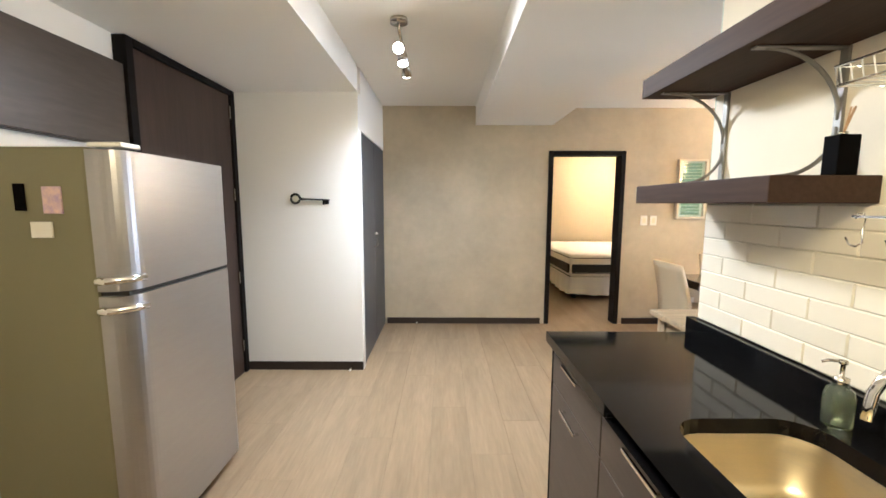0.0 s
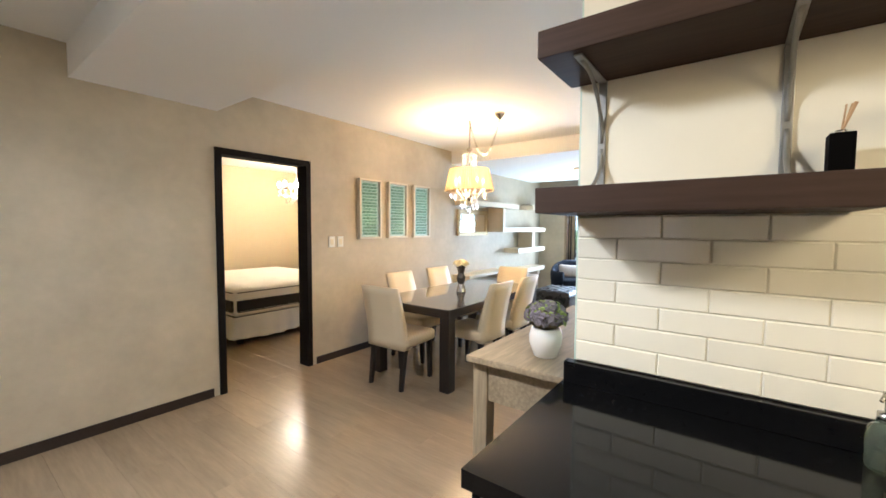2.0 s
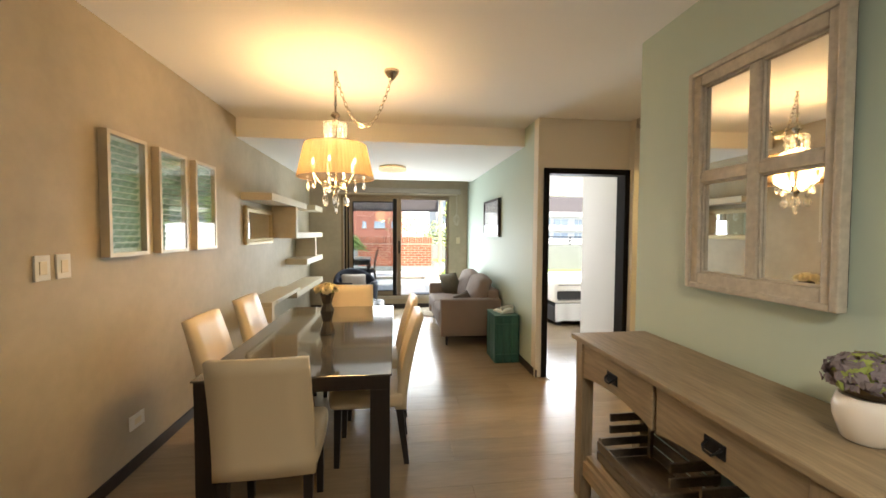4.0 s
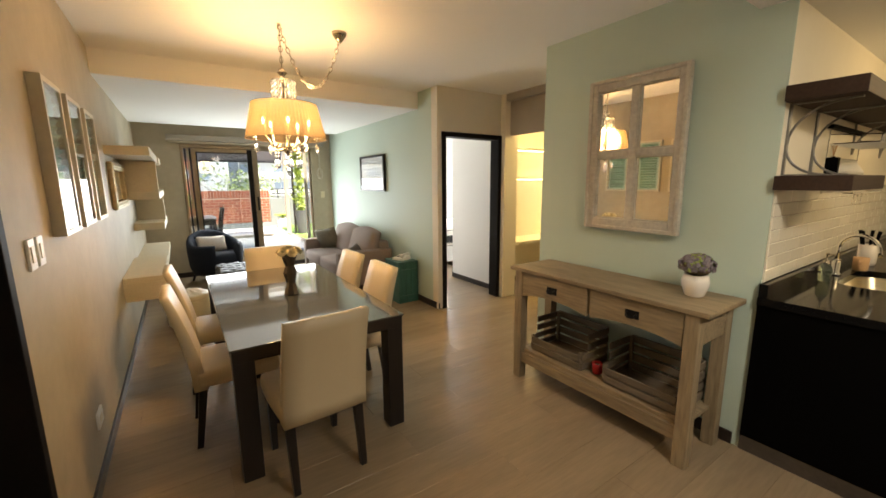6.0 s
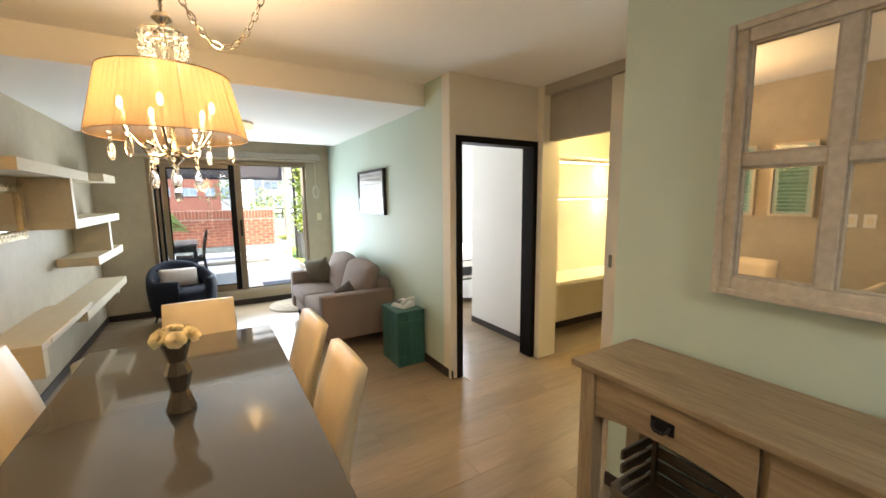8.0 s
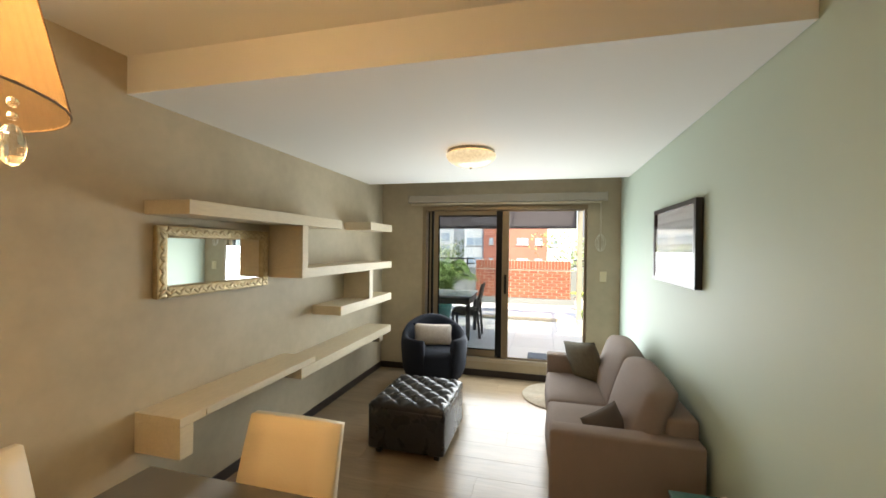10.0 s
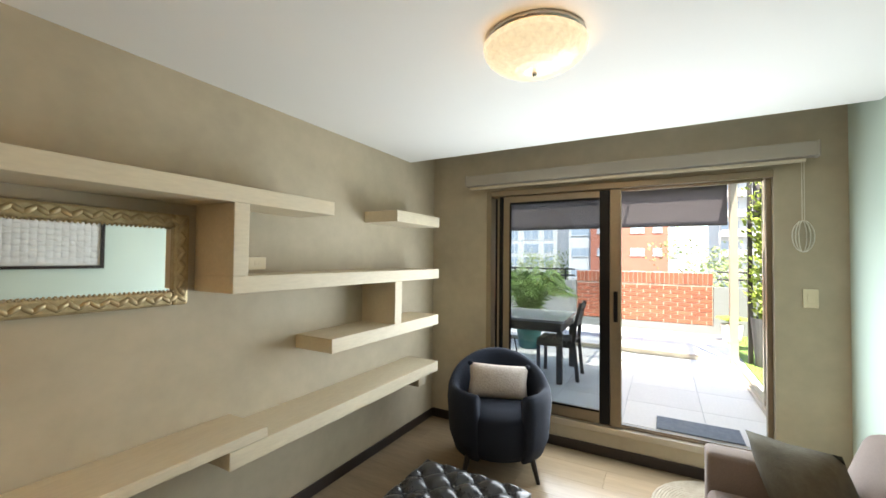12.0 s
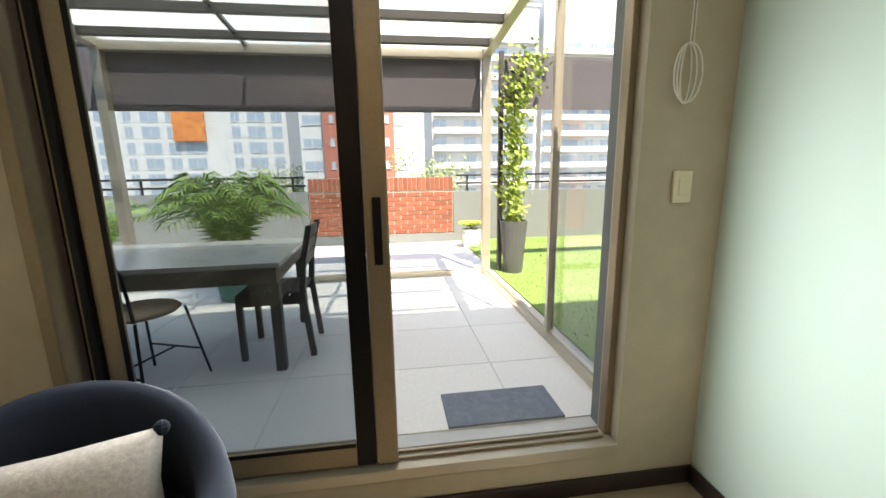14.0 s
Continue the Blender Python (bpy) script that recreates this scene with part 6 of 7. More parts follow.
gp.visible_shadow = False
part("handle", B(E + 0.004, E + 0.012, 3.69, 3.72, 1.05, 1.29, 0.004), M["gasket"], lf, "black recessed pull")
for k, ya in enumerate((4.642, 4.674, 4.708)):
    part("stacked_stile", B(E + 0.004 + 0.035 * k, E + 0.035 + 0.035 * k, ya, ya + 0.03, z0 + 0.04, z1 - 0.055, 0.006), M["gasket"] if k != 1 else M["bronze"], pdn)

# ---- terrace ----
TF = 0.20
struct("terrace_slab", B(8.89, 14.5, -4.0, 10.0, -0.3, TF - 0.006), M["joint_out"], "terrace slab under grey tiles", "terrace")
struct("ground", B(-400, 900, -700, 700, -16.5, -16.0), M["greywall"], "city ground far below the terrace", "ground")
struct("wall_facade", boxes((8.893, 8.96, -4.0, -0.35, -0.3, 3.4), (8.893, 8.96, 1.95, PD[0] - 0.005, -0.3, 3.4), (8.893, 8.96, PD[1] + 0.005, 10, -0.3, 3.4), (8.893, 8.96, PD[0] - 0.005, PD[1] + 0.005, PD[3] + 0.005, 3.4), (8.893, 8.96, -0.35, 1.95, 2.25, 3.4), (8.893, 8.96, -0.35, 1.95, -0.3, 0.45)), M["greywall"], "grey rendered house wall by the terrace", "wall")
# parapet: grey walls, brick part, rails
PX = 14.07
pa = tagged(new("parapet"), "grey rendered terrace parapet with a red brick section", "parapet", kind="structure")
part("wall", B(PX, PX + 0.18, -4.0, 2.56, TF, 1.06), M["greywall"], pa)
part("wall", B(PX, PX + 0.18, 4.98, 10.0, TF, 1.10), M["greywall"], pa)
part("base", B(PX - 0.02, PX, 2.56, 4.98, TF, 0.35), M["greywall"], pa)
brickwall = part("brick_core", B(PX + 0.012, PX + 0.22, 2.57, 4.97, TF, 1.312), M["mortar"], pa, "red brick section")
part("side_wall", boxes((8.97, PX, 9.8, 10.0, TF, 1.10), (8.97, PX, -4.0, -3.8, TF, 1.06)), M["greywall"], pa)
rl = thing("terrace_railing", "black metal railing on the grey parapet", "railing")
for ya, yb in ((-4.0, 2.5), (5.02, 10.0)):
    for z in (1.20, 1.335):
        part("rail", tube([(PX + 0.09, ya, z), (PX + 0.09, yb, z)], 0.018, 8), M["iron"], rl)
    k = 5
    for i in range(k):
        yy = ya + 0.2 + (yb - ya - 0.4) * i / (k - 1)
        part("post", B(PX + 0.075, PX + 0.105, yy - 0.015, yy + 0.015, 1.06, 1.335), M["iron"], rl)

# glazed terrace enclosure with an opal roof
ge = thing("glass_enclosure", "champagne aluminium terrace enclosure with an opal roof", "enclosure")
EX, EY0, EY1 = 11.75, 2.52, 6.30
for x, y in ((EX, EY0), (EX, EY1)):
    part("post", B(x - 0.045, x + 0.045, y, y + 0.09, TF, 2.62, 0.004), M["aluminium"], ge)
part("post", B(9.90, 9.95, EY0 + 0.0, EY0 + 0.05, TF, 2.70, 0.004), M["aluminium"], ge)
part("post", B(8.97, 9.06, EY0 - 0.02, EY0 + 0.05, TF, 2.86, 0.004), M["aluminium"], ge)
part("bottom_rail", B(EX - 0.035, EX + 0.035, EY0 + 0.09, EY1, TF, TF + 0.06, 0.004), M["aluminium"], ge)
part("bottom_rail", B(9.06, EX - 0.045, EY0, EY0 + 0.09, TF, TF + 0.05, 0.004), M["aluminium"], ge)
part("track", B(9.06, EX - 0.045, EY0 + 0.03, EY0 + 0.06, TF + 0.05, TF + 0.065), M["aluminium"], ge)
part("top_rail", B(EX - 0.045, EX + 0.045, EY0 + 0.09, EY1, 2.56, 2.64, 0.004), M["aluminium"], ge)


def roof_z(x):
    return 2.64 + (EX - x) * 0.075


def sloped(y0, y1, x0, x1, dz0, dz1):
    bm = B(x0, x1, y0, y1, 0, 1)
    for v in bm.verts:
        v.co.z = roof_z(v.co.x) + (dz1 if v.co.z > 0.5 else dz0)
    return bm


part("side_beam", sloped(EY0, EY0 + 0.09, 8.97, EX + 0.045, -0.06, 0.03), M["aluminium"], ge)
part("side_beam", sloped(EY1, EY1 + 0.09, 8.97, EX + 0.045, -0.06, 0.03), M["aluminium"], ge)
for x in (9.3, 9.85, 10.4, 10.95, 11.45):
    part("purlin", sloped(EY0 + 0.09, EY1, x, x + 0.055, -0.05, 0.015), M["roofbeam"], ge)
part("rafter", sloped(EY0 + 0.09, EY1, 9.0, 9.06, -0.03, 0.02), M["roofbeam"], ge)
for y in (3.75, 4.98):
    part("rafter", sloped(y, y + 0.03, 9.0, EX, -0.02, 0.012), M["roofbeam"], ge)
for a, b in ((EY0 + 0.09, 3.76), (3.77, 4.99), (5.0, EY1)):
    r = part("roof_panel", sloped(a, b, 8.97, EX, 0.018, 0.028), M["roofpanel"], ge, "opal plastic roof panel")
for xa, xb in ((9.06, 9.90),):
    g = part("glass_pane", B(xa, xb, EY0 + 0.02, EY0 + 0.028, TF + 0.06, 2.62), M["pane"], ge)
    g.visible_shadow = False
part("sliding_stile", B(9.84, 9.88, EY0 + 0.05, EY0 + 0.08, TF + 0.06, 2.68), M["aluminium"], ge)
rs = thing("roller_screen", "dark grey roller screen hung across the terrace enclosure", "roller screen")
part("cloth", B(EX + 0.05, EX + 0.056, EY0 + 0.1, EY1 + 0.4, 2.045, 2.60), M["shadecloth"], rs)
part("weight_bar", B(EX + 0.042, EX + 0.064, EY0 + 0.1, EY1 + 0.4, 2.02, 2.045, 0.004), M["roofbeam"], rs)
part("roller", smooth(tube([(EX + 0.08, EY0 + 0.1, 2.62), (EX + 0.08, EY1 + 0.4, 2.62)], 0.035, 12)), M["roofbeam"], rs)
rs2 = thing("roller_screen_far", "grey roller screen over the grass side of the terrace", "roller screen")
part("cloth", B(EX + 0.05, EX + 0.056, -3.6, 2.35, 2.06, 2.62), M["shadecloth"], rs2)
for ya, yb in ((-3.66, -3.60), (2.36, 2.41)):
    part("post", B(EX + 0.03, EX + 0.08, ya, yb, TF, 2.66), M["roofbeam"], rs2)
# artificial grass
gr = struct("grass_mat", B(9.0, PX, -3.8, 2.44, TF, TF + 0.012), M["grass"], "bright artificial grass on the terrace", "grass")
rr = random.Random(4)
verts, faces = [], []
for i in range(9000):
    x, y = rr.uniform(9.6, 14.0), rr.uniform(-1.0, 2.42)
    a, h = rr.uniform(0, 6.28), rr.uniform(0.012, 0.028)
    w = 0.004
    k = len(verts)
    verts += [(x - w * math.cos(a), y - w * math.sin(a), TF + 0.012), (x + w * math.cos(a), y + w * math.sin(a), TF + 0.012), (x + rr.uniform(-0.01, 0.01), y + rr.uniform(-0.01, 0.01), TF + 0.012 + h)]
    faces.append((k, k + 1, k + 2))
me = bpy.data.meshes.new("grass_blades")
me.from_pydata(verts, [], faces)
me.materials.append(M["grass"])
tagged(new("grass_blades", me), "short green blades of the artificial grass", "grass", kind="stuff")
# doormat
om = thing("outdoor_mat", "blue-grey patterned doormat outside the patio door", "doormat")
part("mat", B(8.97, 9.25, 2.86, 3.43, TF, TF + 0.012, 0.004), M["mat"], om)

# outdoor table
otb = thing("outdoor_table", "grey wooden outdoor table with a pale top", "table", pose(9.66, 4.30, TF, 0, 0, 2))
part("tabletop", B(0, 0.90, 0.0, 1.45, 0.65, 0.68, 0.005), M["whitetop"], otb, "pale reflective top")
part("apron", boxes((0.03, 0.87, 0.03, 0.055, 0.55, 0.649), (0.03, 0.87, 1.395, 1.42, 0.55, 0.649), (0.03, 0.055, 0.055, 1.395, 0.55, 0.649), (0.845, 0.87, 0.055, 1.395, 0.55, 0.649)), M["greytable"], otb)
for x in (0.02, 0.82):
    for y in (0.02, 1.37):
        part("leg", B(x, x + 0.06, y, y + 0.06, 0, 0.55, 0.004), M["greytable"], otb)


# wooden outdoor chair: local front is +x
oc = thing("outdoor_chair", "grey wooden slat-back outdoor chair at the terrace table", "chair", pose(10.05, 4.44, TF, 0, 0, 92))
part("seat", boxes(*[(-0.20 + 0.082 * i, -0.20 + 0.082 * i + 0.074, -0.20, 0.20, 0.42, 0.438) for i in range(5)], bev=0.003), M["greytable"], oc)
for y in (-0.2, 0.165):
    part("front_leg", B(0.17, 0.205, y, y + 0.035, 0, 0.42), M["greytable"], oc)
    bm = bmesh.new()
    pts = [(-0.24, 0), (-0.20, 0.42), (-0.215, 0.62), (-0.27, 0.86)]
    prev = None
    for x, z in pts:
        ring = [bm.verts.new((x + dx, y + dy, z)) for dx, dy in ((-0.018, 0), (0.018, 0), (0.018, 0.035), (-0.018, 0.035))]
        if prev:
            for i in range(4):
                bm.faces.new((prev[i], prev[(i + 1) % 4], ring[(i + 1) % 4], ring[i]))
        else:
            bm.faces.new(list(reversed(ring)))
        prev = ring
    bm.faces.new(prev)
    part("back_leg", bm, M["greytable"], oc)
for x, z in ((-0.225, 0.60), (-0.242, 0.69), (-0.262, 0.78)):
    part("back_slat", B(x - 0.009, x + 0.009, -0.165, 0.165, z, z + 0.065, 0.003), M["greytable"], oc)
part("rail", boxes((-0.19, 0.17, -0.195, -0.175, 0.36, 0.418), (-0.19, 0.17, 0.175, 0.195, 0.36, 0.418), (0.175, 0.195, -0.165, 0.165, 0.36, 0.418)), M["greytable"], oc)
# metal chair with a wooden seat
mc = thing("metal_chair", "black metal bistro chair with a wooden seat", "chair", pose(9.62, 5.05, TF, 0, 0, -20))
part("seat", smooth(lathe([(0.19, 0.44), (0.20, 0.45), (0.19, 0.462)], 20)), M["weathered"], mc)
for sx in (-1, 1):
    for sy in (-1, 1):
        part("leg", tube([(sx * 0.15, sy * 0.15, 0.44), (sx * 0.21, sy * 0.21, 0.0)], 0.008, 6), M["iron"], mc)
    part("brace", tube([(sx * 0.19, -0.19, 0.16), (sx * 0.19, 0.19, 0.16)], 0.006, 6), M["iron"], mc)
part("brace", tube([(-0.19, 0, 0.16), (0.19, 0, 0.16)], 0.006, 6), M["iron"], mc)
part("back_hoop", smooth(tube([(-0.16, -0.16, 0.45), (-0.19, -0.17, 0.70), (-0.20, -0.10, 0.80), (-0.20, 0.10, 0.80), (-0.19, 0.17, 0.70), (-0.16, 0.16, 0.45)], 0.009, 8)), M["iron"], mc)
for y in (-0.08, 0.0, 0.08):
    part("back_bar", tube([(-0.17, y, 0.45), (-0.20, y, 0.80)], 0.007, 6), M["iron"], mc)


# potted plants
def frond(bm, base, az, length, droop, rise, seed):
    rr = random.Random(seed)
    d = Vector((math.cos(az), math.sin(az), 0))
    pts = []
    for i in range(11):
        s = i / 10
        pts.append(Vector(base) + d * (length * (0.15 * s + 0.75 * s * s)) + Vector((0, 0, rise * (1.7 * s - s * s * droop))))
    tube(pts, [0.007 * (1 - 0.8 * i / 10) + 0.0012 for i in range(11)], 5, bm)
    side = d.cross(Vector((0, 0, 1)))
    for i in range(2, 22):
        s = i / 22
        k = s * 10
        a = int(k)
        p = pts[a].lerp(pts[min(a + 1, 10)], k - a)
        tg = (pts[min(a + 1, 10)] - pts[a]).normalized()
        ll = length * 0.56 * math.sin(math.pi * (0.18 + 0.78 * s)) * rr.uniform(0.85, 1.1)
        for sg in (1, -1):
            dirv = (side * sg * 0.8 + tg * 0.65 + Vector((0, 0, -0.05))).normalized()
            tip = p + dirv * ll + Vector((0, 0, -0.25 * ll))
            mid = p + dirv * ll * 0.5 + Vector((0, 0, 0.02))
            w = tg * 0.012
            v = [bm.verts.new(q) for q in (p, mid - w, tip, mid + w)]
            bm.faces.new((v[0], v[1], v[3]))
            bm.faces.new((v[1], v[2], v[3]))
    return bm


pm = thing("potted_palm", "green areca palm in a teal pot on the terrace", "potted plant", pose(11.25, 5.15, TF))
part("pot", smooth(lathe([(0.13, 0), (0.15, 0.02), (0.19, 0.30), (0.20, 0.33), (0.18, 0.33), (0.17, 0.28)], 24)), M["teal"], pm)
part("soil", smooth(lathe([(0.172, 0.27), (0.172, 0.29)], 20)), M["trunk"], pm)
for i in range(24):
    az = 2.4 * i + 0.3
    ring = i / 24
    part("frond", frond(bmesh.new(), (0.05 * math.cos(az), 0.05 * math.sin(az), 0.29), az, 0.52 + 0.26 * ring, 1.22 - 0.06 * ring, 1.48 - 0.62 * ring, i), M["leaf"], pm)
pm2 = thing("potted_palm_small", "green palm beside the terrace parapet", "potted plant", pose(12.6, 7.15, TF))
part("pot", smooth(lathe([(0.11, 0), (0.13, 0.02), (0.16, 0.26), (0.14, 0.26), (0.13, 0.22)], 20)), M["greypot"], pm2)
for i in range(10):
    part("frond", frond(bmesh.new(), (0, 0, 0.24), 2.4 * i, 0.6, 0.9, 0.8 - 0.03 * i, 60 + i), M["leaf"], pm2)
tp2 = thing("tall_planter", "tall dark grey planter with a climbing vine", "planter", pose(11.72, 2.24, TF))
part("planter", lathe([(0.10, 0), (0.11, 0.01), (0.16, 0.62), (0.145, 0.62), (0.13, 0.55)], 20), M["greypot"], tp2)
rr = random.Random(8)
stem = [(0, 0, 0.55), (0.02, 0.03, 0.9), (-0.03, 0.0, 1.3), (0.0, 0.03, 1.7), (0.0, -0.02, 2.1), (0.02, -0.1, 2.45)]
part("stem", tube(stem, 0.008, 6), M["trunk"], tp2)
verts, faces = [], []
for i in range(1500):
    s = rr.random()
    k = s * 5
    a = min(int(k), 4)
    p = Vector(stem[a]).lerp(Vector(stem[a + 1]), k - a)
    spread = 0.07 + 0.10 * s + 0.03 * math.sin(9 * s)
    c = p + Vector((rr.gauss(0, spread * 0.7), rr.gauss(0, spread * 0.7), rr.gauss(0, 0.06)))
    if c.z < 0.6 or c.y > 0.24:
        continue
    n1 = Vector((rr.gauss(0, 1), rr.gauss(0, 1), rr.gauss(0, 1))).normalized()
    t1 = n1.orthogonal().normalized()
    t2 = n1.cross(t1)
    sz = rr.uniform(0.024, 0.046)
    q = len(verts)
    verts += [c - t1 * sz, c + t2 * sz * 0.55, c + t1 * sz, c - t2 * sz * 0.55]
    faces += [(q, q + 1, q + 2), (q, q + 2, q + 3)]
me = bpy.data.meshes.new("foliage")
me.from_pydata(verts, [], faces)
me.materials.append(M["vine"])
o = new("foliage", me)
o.parent = tp2
wp = thing("white_flower_pot", "small white pot with a leafy plant by the parapet", "potted plant", pose(13.4, 2.38, TF))
part("pot", smooth(lathe([(0.11, 0), (0.13, 0.02), (0.16, 0.30), (0.14, 0.30), (0.13, 0.26)], 20)), M["ceramic"], wp)
bm = bmesh.new()
for i in range(9):
    frond(bm, (0, 0, 0.28), 2.4 * i, 0.26, 1.0, 0.16, 100 + i)
part("leaves", bm, M["vine"], wp)


# ---- the city beyond ----
def building(name, label, x, y0, y1, z0, z1, depth, wallmat, floors, cols, win, slab=False, skip=(), glassm="farglass"):
    b = thing(name, label, "building")
    part("wall", B(x, x + depth, y0, y1, z0, z1), M[wallmat], b)
    part("roof", B(x - 0.2, x + depth + 0.2, y0 - 0.2, y1 + 0.2, z1, z1 + 0.4), M["concrete"], b)
    fh = (z1 - z0) / floors
    cw = (y1 - y0) / len(cols)
    for f in range(floors):
        zb = z0 + fh * f
        if zb > 26 or zb < -9:
            continue
        if slab:
            part("balcony", boxes((x - 1.1, x, y0 + 0.3, y1 - 0.3, zb - 0.12, zb + 0.12), (x - 1.1, x - 1.04, y0 + 0.3, y1 - 0.3, zb + 0.12, zb + 0.95)), M["concrete"], b)
        for i, c in enumerate(cols):
            if not c:
                continue
            w = cw * c * 0.5
            ym = y0 + cw * (i + 0.5)
            wd = part("window", B(x - 0.06, x + 0.02, ym - w, ym + w, zb + win[0], zb + win[1]), M[glassm], b)
            part("frame", boxes((x - 0.10, x - 0.06, ym - w - 0.06, ym + w + 0.06, zb + win[0] - 0.10, zb + win[0]), (x - 0.10, x - 0.06, ym - 0.04, ym + 0.04, zb + win[0], zb + win[1])), M["concrete"], wd)
    return b


building("apartment_building", "red brick apartment building with strip windows", 60, 2.7, 11.6, -16, 24, 14, "redfacade", 14, (0.45, 0.7, 0.25, 0.25), (1.05, 1.95))
building("apartment_building", "pale apartment wing beside the red brick tower", 61, 11.6, 14.6, -16, 24, 12, "concrete", 14, (0.75,), (0.9, 2.0))
building("apartment_building", "pale apartment wing beside the red brick tower", 61, -0.6, 2.7, -16, 24, 12, "concrete", 14, (0.0, 0.75,), (0.9, 2.0))
building("glass_tower", "pale apartment tower with blue glass bays", 95, 24, 64, -16, 46, 20, "concrete", 20, (0.5, 0.85, 0.4, 0.0, 0.9, 0.5, 0.8, 0.35, 0.9, 0.5), (0.5, 2.6))
building("balcony_building", "white apartment building with balconies", 80, -24, -4.5, -16, 30, 16, "concrete", 15, (0.8, 0.0, 0.8, 0.5, 0.8, 0.0, 0.8), (0.4, 2.3), slab=True)
building("balcony_building", "white apartment building with balconies", 85, -60, -27, -16, 36, 16, "concrete", 17, (0.8, 0.4, 0.8, 0.5, 0.8, 0.4, 0.8, 0.8), (0.4, 2.3), slab=True)
mu = thing("mural_banner", "orange and yellow abstract banner on a tower", "banner")
part("sheet", B(94.0, 94.2, 39.5, 45.5, 8.5, 15.5), M["poster"], mu)
part("bracket", boxes((94.2, 95.0, 40, 40.3, 14.5, 14.8), (94.2, 95.0, 44.7, 45.0, 14.5, 14.8), (94.2, 95.0, 40, 40.3, 9.2, 9.5), (94.2, 95.0, 44.7, 45.0, 9.2, 9.5)), M["iron"], mu)
# hills on the horizon
bm = bmesh.new()
rowa, rowb, rowc = [], [], []
for i in range(81):
    y = -560 + 14 * i
    h = 26 + 14 * math.sin(i * 0.31) + 8 * math.sin(i * 0.83 + 1) + 4 * math.sin(i * 1.9)
    rowa.append(bm.verts.new((520, y, -16)))
    rowb.append(bm.verts.new((600, y, -16 + h * 0.7)))
    rowc.append(bm.verts.new((720, y, -16 + h)))
for a, b in ((rowa, rowb), (rowb, rowc)):
    for i in range(80):
        bm.faces.new((a[i], a[i + 1], b[i + 1], b[i]))
struct("backdrop_hills", smooth(bm), M["hill"], "hazy blue-green hills on the horizon", "hills")


# street trees
def tree(x, y, z, h, seed):
    rr = random.Random(seed)
    t = thing("street_tree", "leafy green tree between the buildings", "tree", pose(x, y, z))
    bm = bmesh.new()
    tube([(0, 0, 0), (0.1, 0.05, h * 0.35), (0.0, 0.2, h * 0.7)], [0.35, 0.25, 0.1], 8, bm)
    for i in range(7):
        a = 2.4 * i
        tube([(0.05, 0.05, h * (0.35 + 0.04 * i)), (h * 0.12 * math.cos(a), h * 0.12 * math.sin(a), h * (0.5 + 0.05 * i)), (h * 0.22 * math.cos(a), h * 0.22 * math.sin(a), h * (0.58 + 0.05 * i))], [0.14, 0.08, 0.03], 6, bm)
    part("trunk", bm, M["trunk"], t)
    verts, faces = [], []
    cl = [(h * rr.uniform(0.05, 0.26), rr.uniform(0, 6.28), h * rr.uniform(0.5, 0.95)) for _ in range(22)]
    for i in range(2600):
        r, a, z0 = rr.choice(cl)
        c = Vector((r * math.cos(a) + rr.gauss(0, h * 0.055), r * math.sin(a) + rr.gauss(0, h * 0.055), z0 + rr.gauss(0, h * 0.045)))
        n1 = Vector((rr.gauss(0, 1), rr.gauss(0, 1), rr.gauss(0, 1))).normalized()
        t1 = n1.orthogonal().normalized() * rr.uniform(0.12, 0.26)
        t2 = n1.cross(t1) * 0.6
        q = len(verts)
        verts += [c - t1, c + t2, c + t1, c - t2]
        faces.append((q, q + 1, q + 2, q + 3))
    me = bpy.data.meshes.new("crown")
    me.from_pydata(verts, [], faces)
    me.materials.append(M["farleaf"])
    o = new("crown", me)
    o.parent = t


tree(52, -1.3, -16, 20, 1)
tree(46, 17, -16, 16, 2)
tree(70, 20, -16, 19, 3)
tree(50, 26, -16, 15, 5)

# ---- pieces: floor planks, wall tiles, bricks, terrace tiles ----
def piece_mesh(name, lx, ly, lz, ch, material):
    """A plate of that size about the origin, with a chamfered upper rim."""
    bm = bmesh.new()
    lo = [bm.verts.new((sx * lx / 2, sy * ly / 2, -lz)) for sx, sy in ((-1, -1), (1, -1), (1, 1), (-1, 1))]
    md = [bm.verts.new((sx * lx / 2, sy * ly / 2, -ch)) for sx, sy in ((-1, -1), (1, -1), (1, 1), (-1, 1))]
    hi = [bm.verts.new((sx * (lx / 2 - ch), sy * (ly / 2 - ch), 0)) for sx, sy in ((-1, -1), (1, -1), (1, 1), (-1, 1))]
    for a, b in ((lo, md), (md, hi)):
        for i in range(4):
            bm.faces.new((a[i], a[(i + 1) % 4], b[(i + 1) % 4], b[i]))
    bm.faces.new(hi)
    return mesh_of(name, bm, material)


CACHE = {}


def piece(name, parent, m, lx, ly, lz, ch, material):
    k = (name, round(lx, 3), round(ly, 3), round(lz, 3))
    if k not in CACHE:
        CACHE[k] = piece_mesh(name, lx, ly, lz, ch, material)
    ob = new(name, CACHE[k])
    ob.parent = parent
    ob.matrix_local = m
    return ob


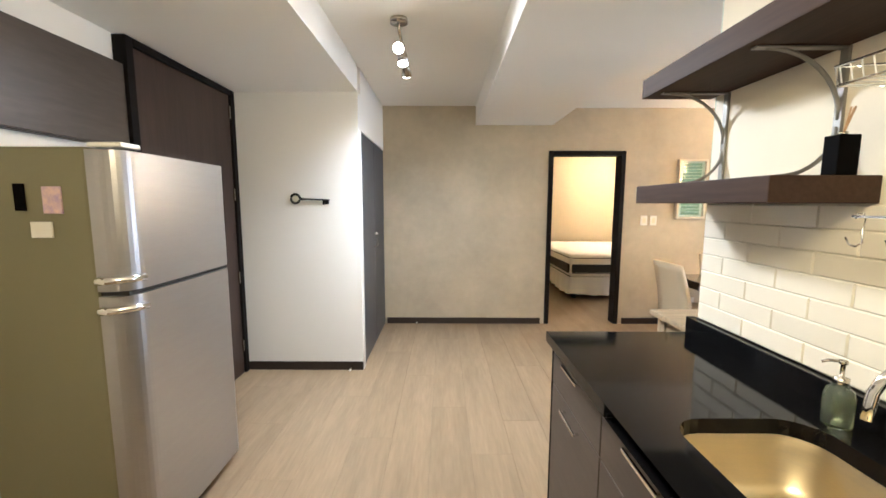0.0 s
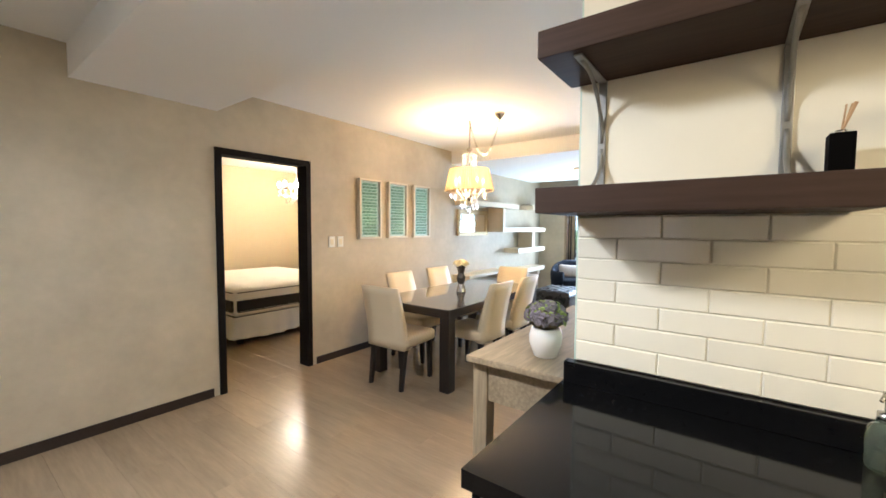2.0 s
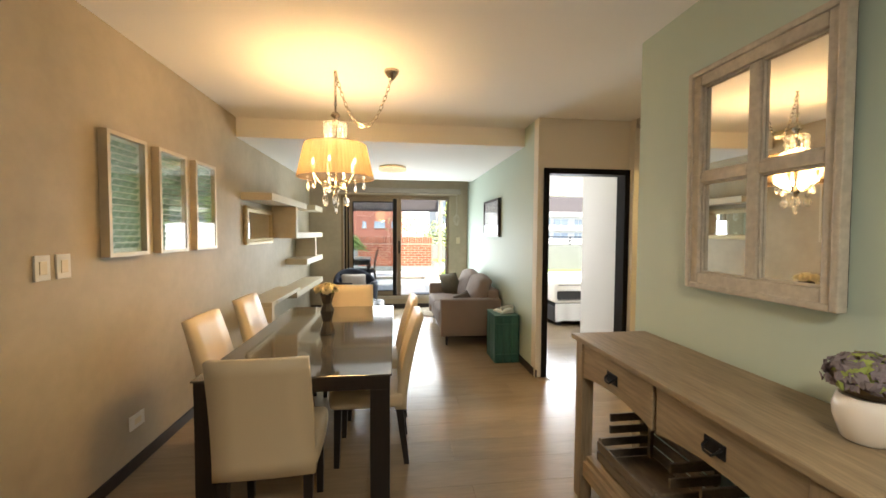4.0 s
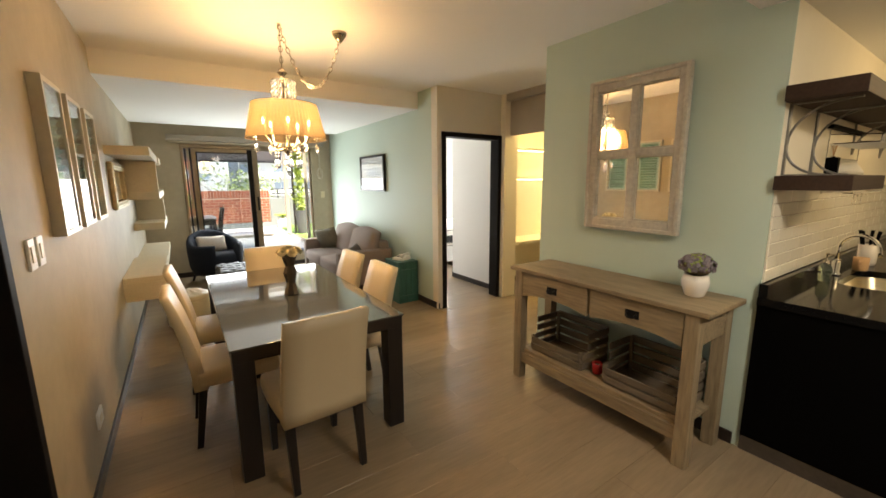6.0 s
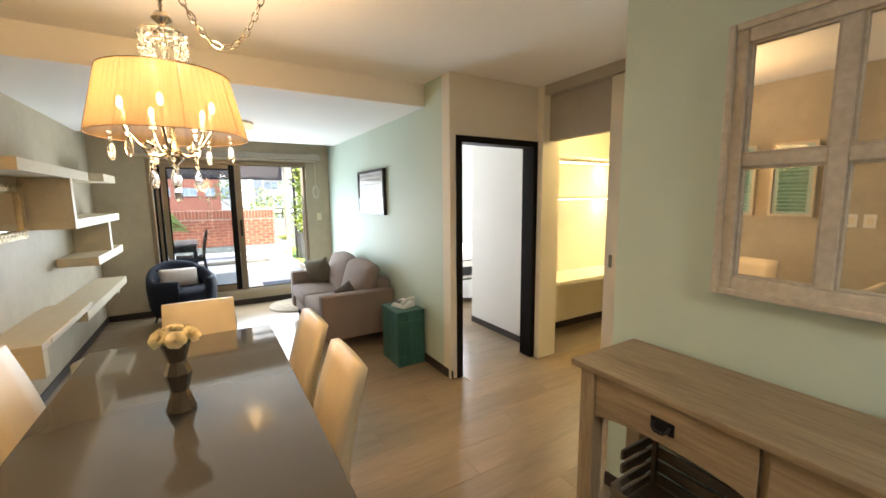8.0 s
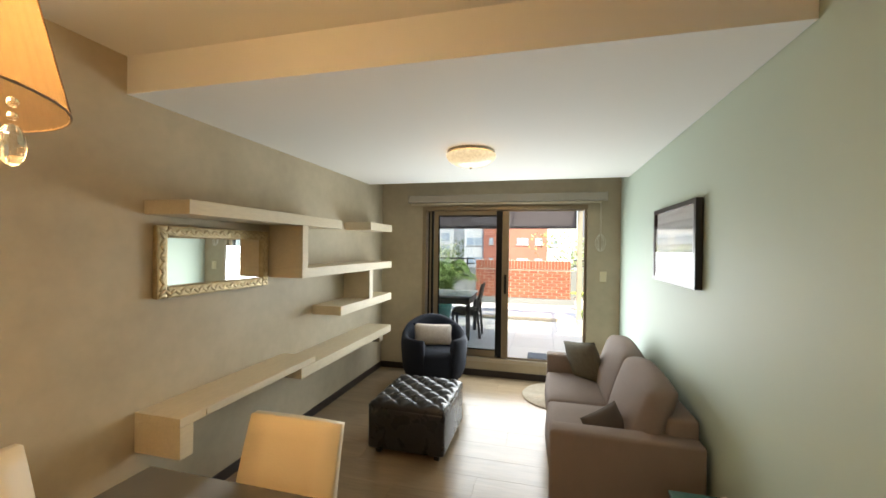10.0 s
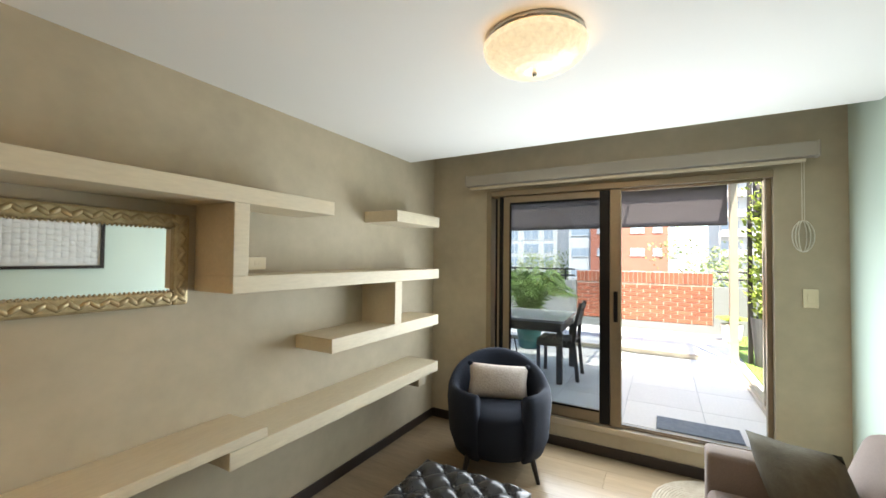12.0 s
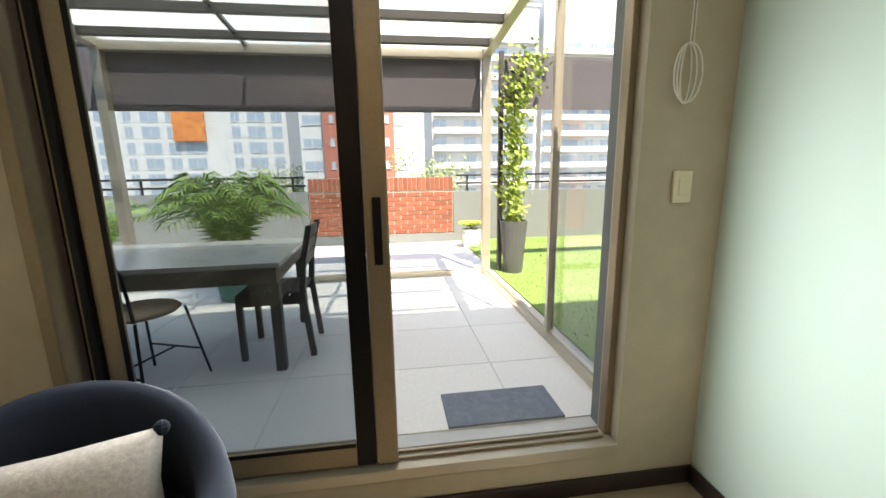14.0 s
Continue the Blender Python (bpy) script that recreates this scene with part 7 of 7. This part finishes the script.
# planks run along y
PWID, PLEN = 0.245, 1.45
i = 0
x = -1.05
while x < E:
    xb = min(x + PWID, E)
    xm = (x + xb) / 2
    spans = [(-1.6, N)] if xm < 1.2 else ([(2.2, N)] if xm < 2.0 else ([(G, N)] if xm < 3.43 else ([(-0.9, N)] if xm < 4.95 else [(1.28, S - T), (S, N)] if xm < 6.1 else [(-1.2, S - T), (S, N)])))
    if xm < 0.0:
        spans = [(-1.6, 4.0)]
    for a, b in spans:
        y = a - PLEN * ((i * 0.37) % 1.0)
        while y < b:
            ya, yb = max(y, a), min(y + PLEN, b)
            if yb - ya > 0.02:
                piece("plank", floor, pose((x + xb) / 2, (ya + yb) / 2, 0), xb - x - 0.0008, yb - ya - 0.0008, 0.006, 0.0006, M["plank"])
            y += PLEN
    i += 1
    x += PWID
bm = bmesh.new()
x, i = 1.0, 0
while x < 5.2:
    y = N - 1.4 * ((i * 0.37) % 1)
    while y < 9.1:
        ya, yb = max(y, N), min(y + PLEN, 9.1)
        if yb - ya > 0.03:
            bm_box(bm, x, min(x + PWID - 0.0015, 5.2), ya, yb - 0.0015, -0.006, 0.0)
        y += PLEN
    x += PWID
    i += 1
o = part("bedroom_planks", bm, M["plank"], floor)
o["kind"] = "stuff"

# glazed brick tiles on the kitchen wall
k = 0
z = 0.986
while z < 1.475:
    y = 2.308 + (0.125 if k % 2 else 0.0)
    while y > -1.58:
        yb, ya = min(y, 2.308), max(y - 0.25, -1.6)
        if yb - ya > 0.03:
            piece("tile", wall_kitchen, pose(1.852, (ya + yb) / 2, z + 0.0352) @ pose(0, 0, 0, 0, -90, 0), 0.0699, yb - ya - 0.0006, 0.008, 0.0042, M["brick_w"])
        y -= 0.25
    z += 0.0705
    k += 1

# red bricks on the parapet, the top course on end
k = 0
z = 0.36
while z < 1.07:
    y = 4.965 + (0.115 if k % 2 else 0)
    while y > 2.575:
        yb, ya = min(y, 4.965), max(y - 0.225, 2.575)
        if yb - ya > 0.04:
            piece("brick", brickwall, pose(PX, (ya + yb) / 2, z + 0.034) @ pose(0, 0, 0, 0, -90, 0), 0.066, yb - ya - 0.012, 0.02, 0.004, M["redbrick"])
        y -= 0.23
    z += 0.079
    k += 1
y = 4.93
while y > 2.6:
    piece("brick", brickwall, pose(PX - 0.004, y, 1.203) @ pose(0, 0, 0, 0, -90, 0), 0.215, 0.066, 0.02, 0.004, M["redbrick"])
    y -= 0.0775

# terrace tiles
slab = bpy.data.objects["terrace_slab"]
for i in range(9):
    for j in range(13):
        x, y = 9.27 + 0.605 * i, 2.47 + 0.305 + 0.605 * j
        if y < 10 and x < 14.1:
            piece("tile", slab, pose(x, y, TF), 0.60, 0.60, 0.006, 0.0015, M["tile_out"])
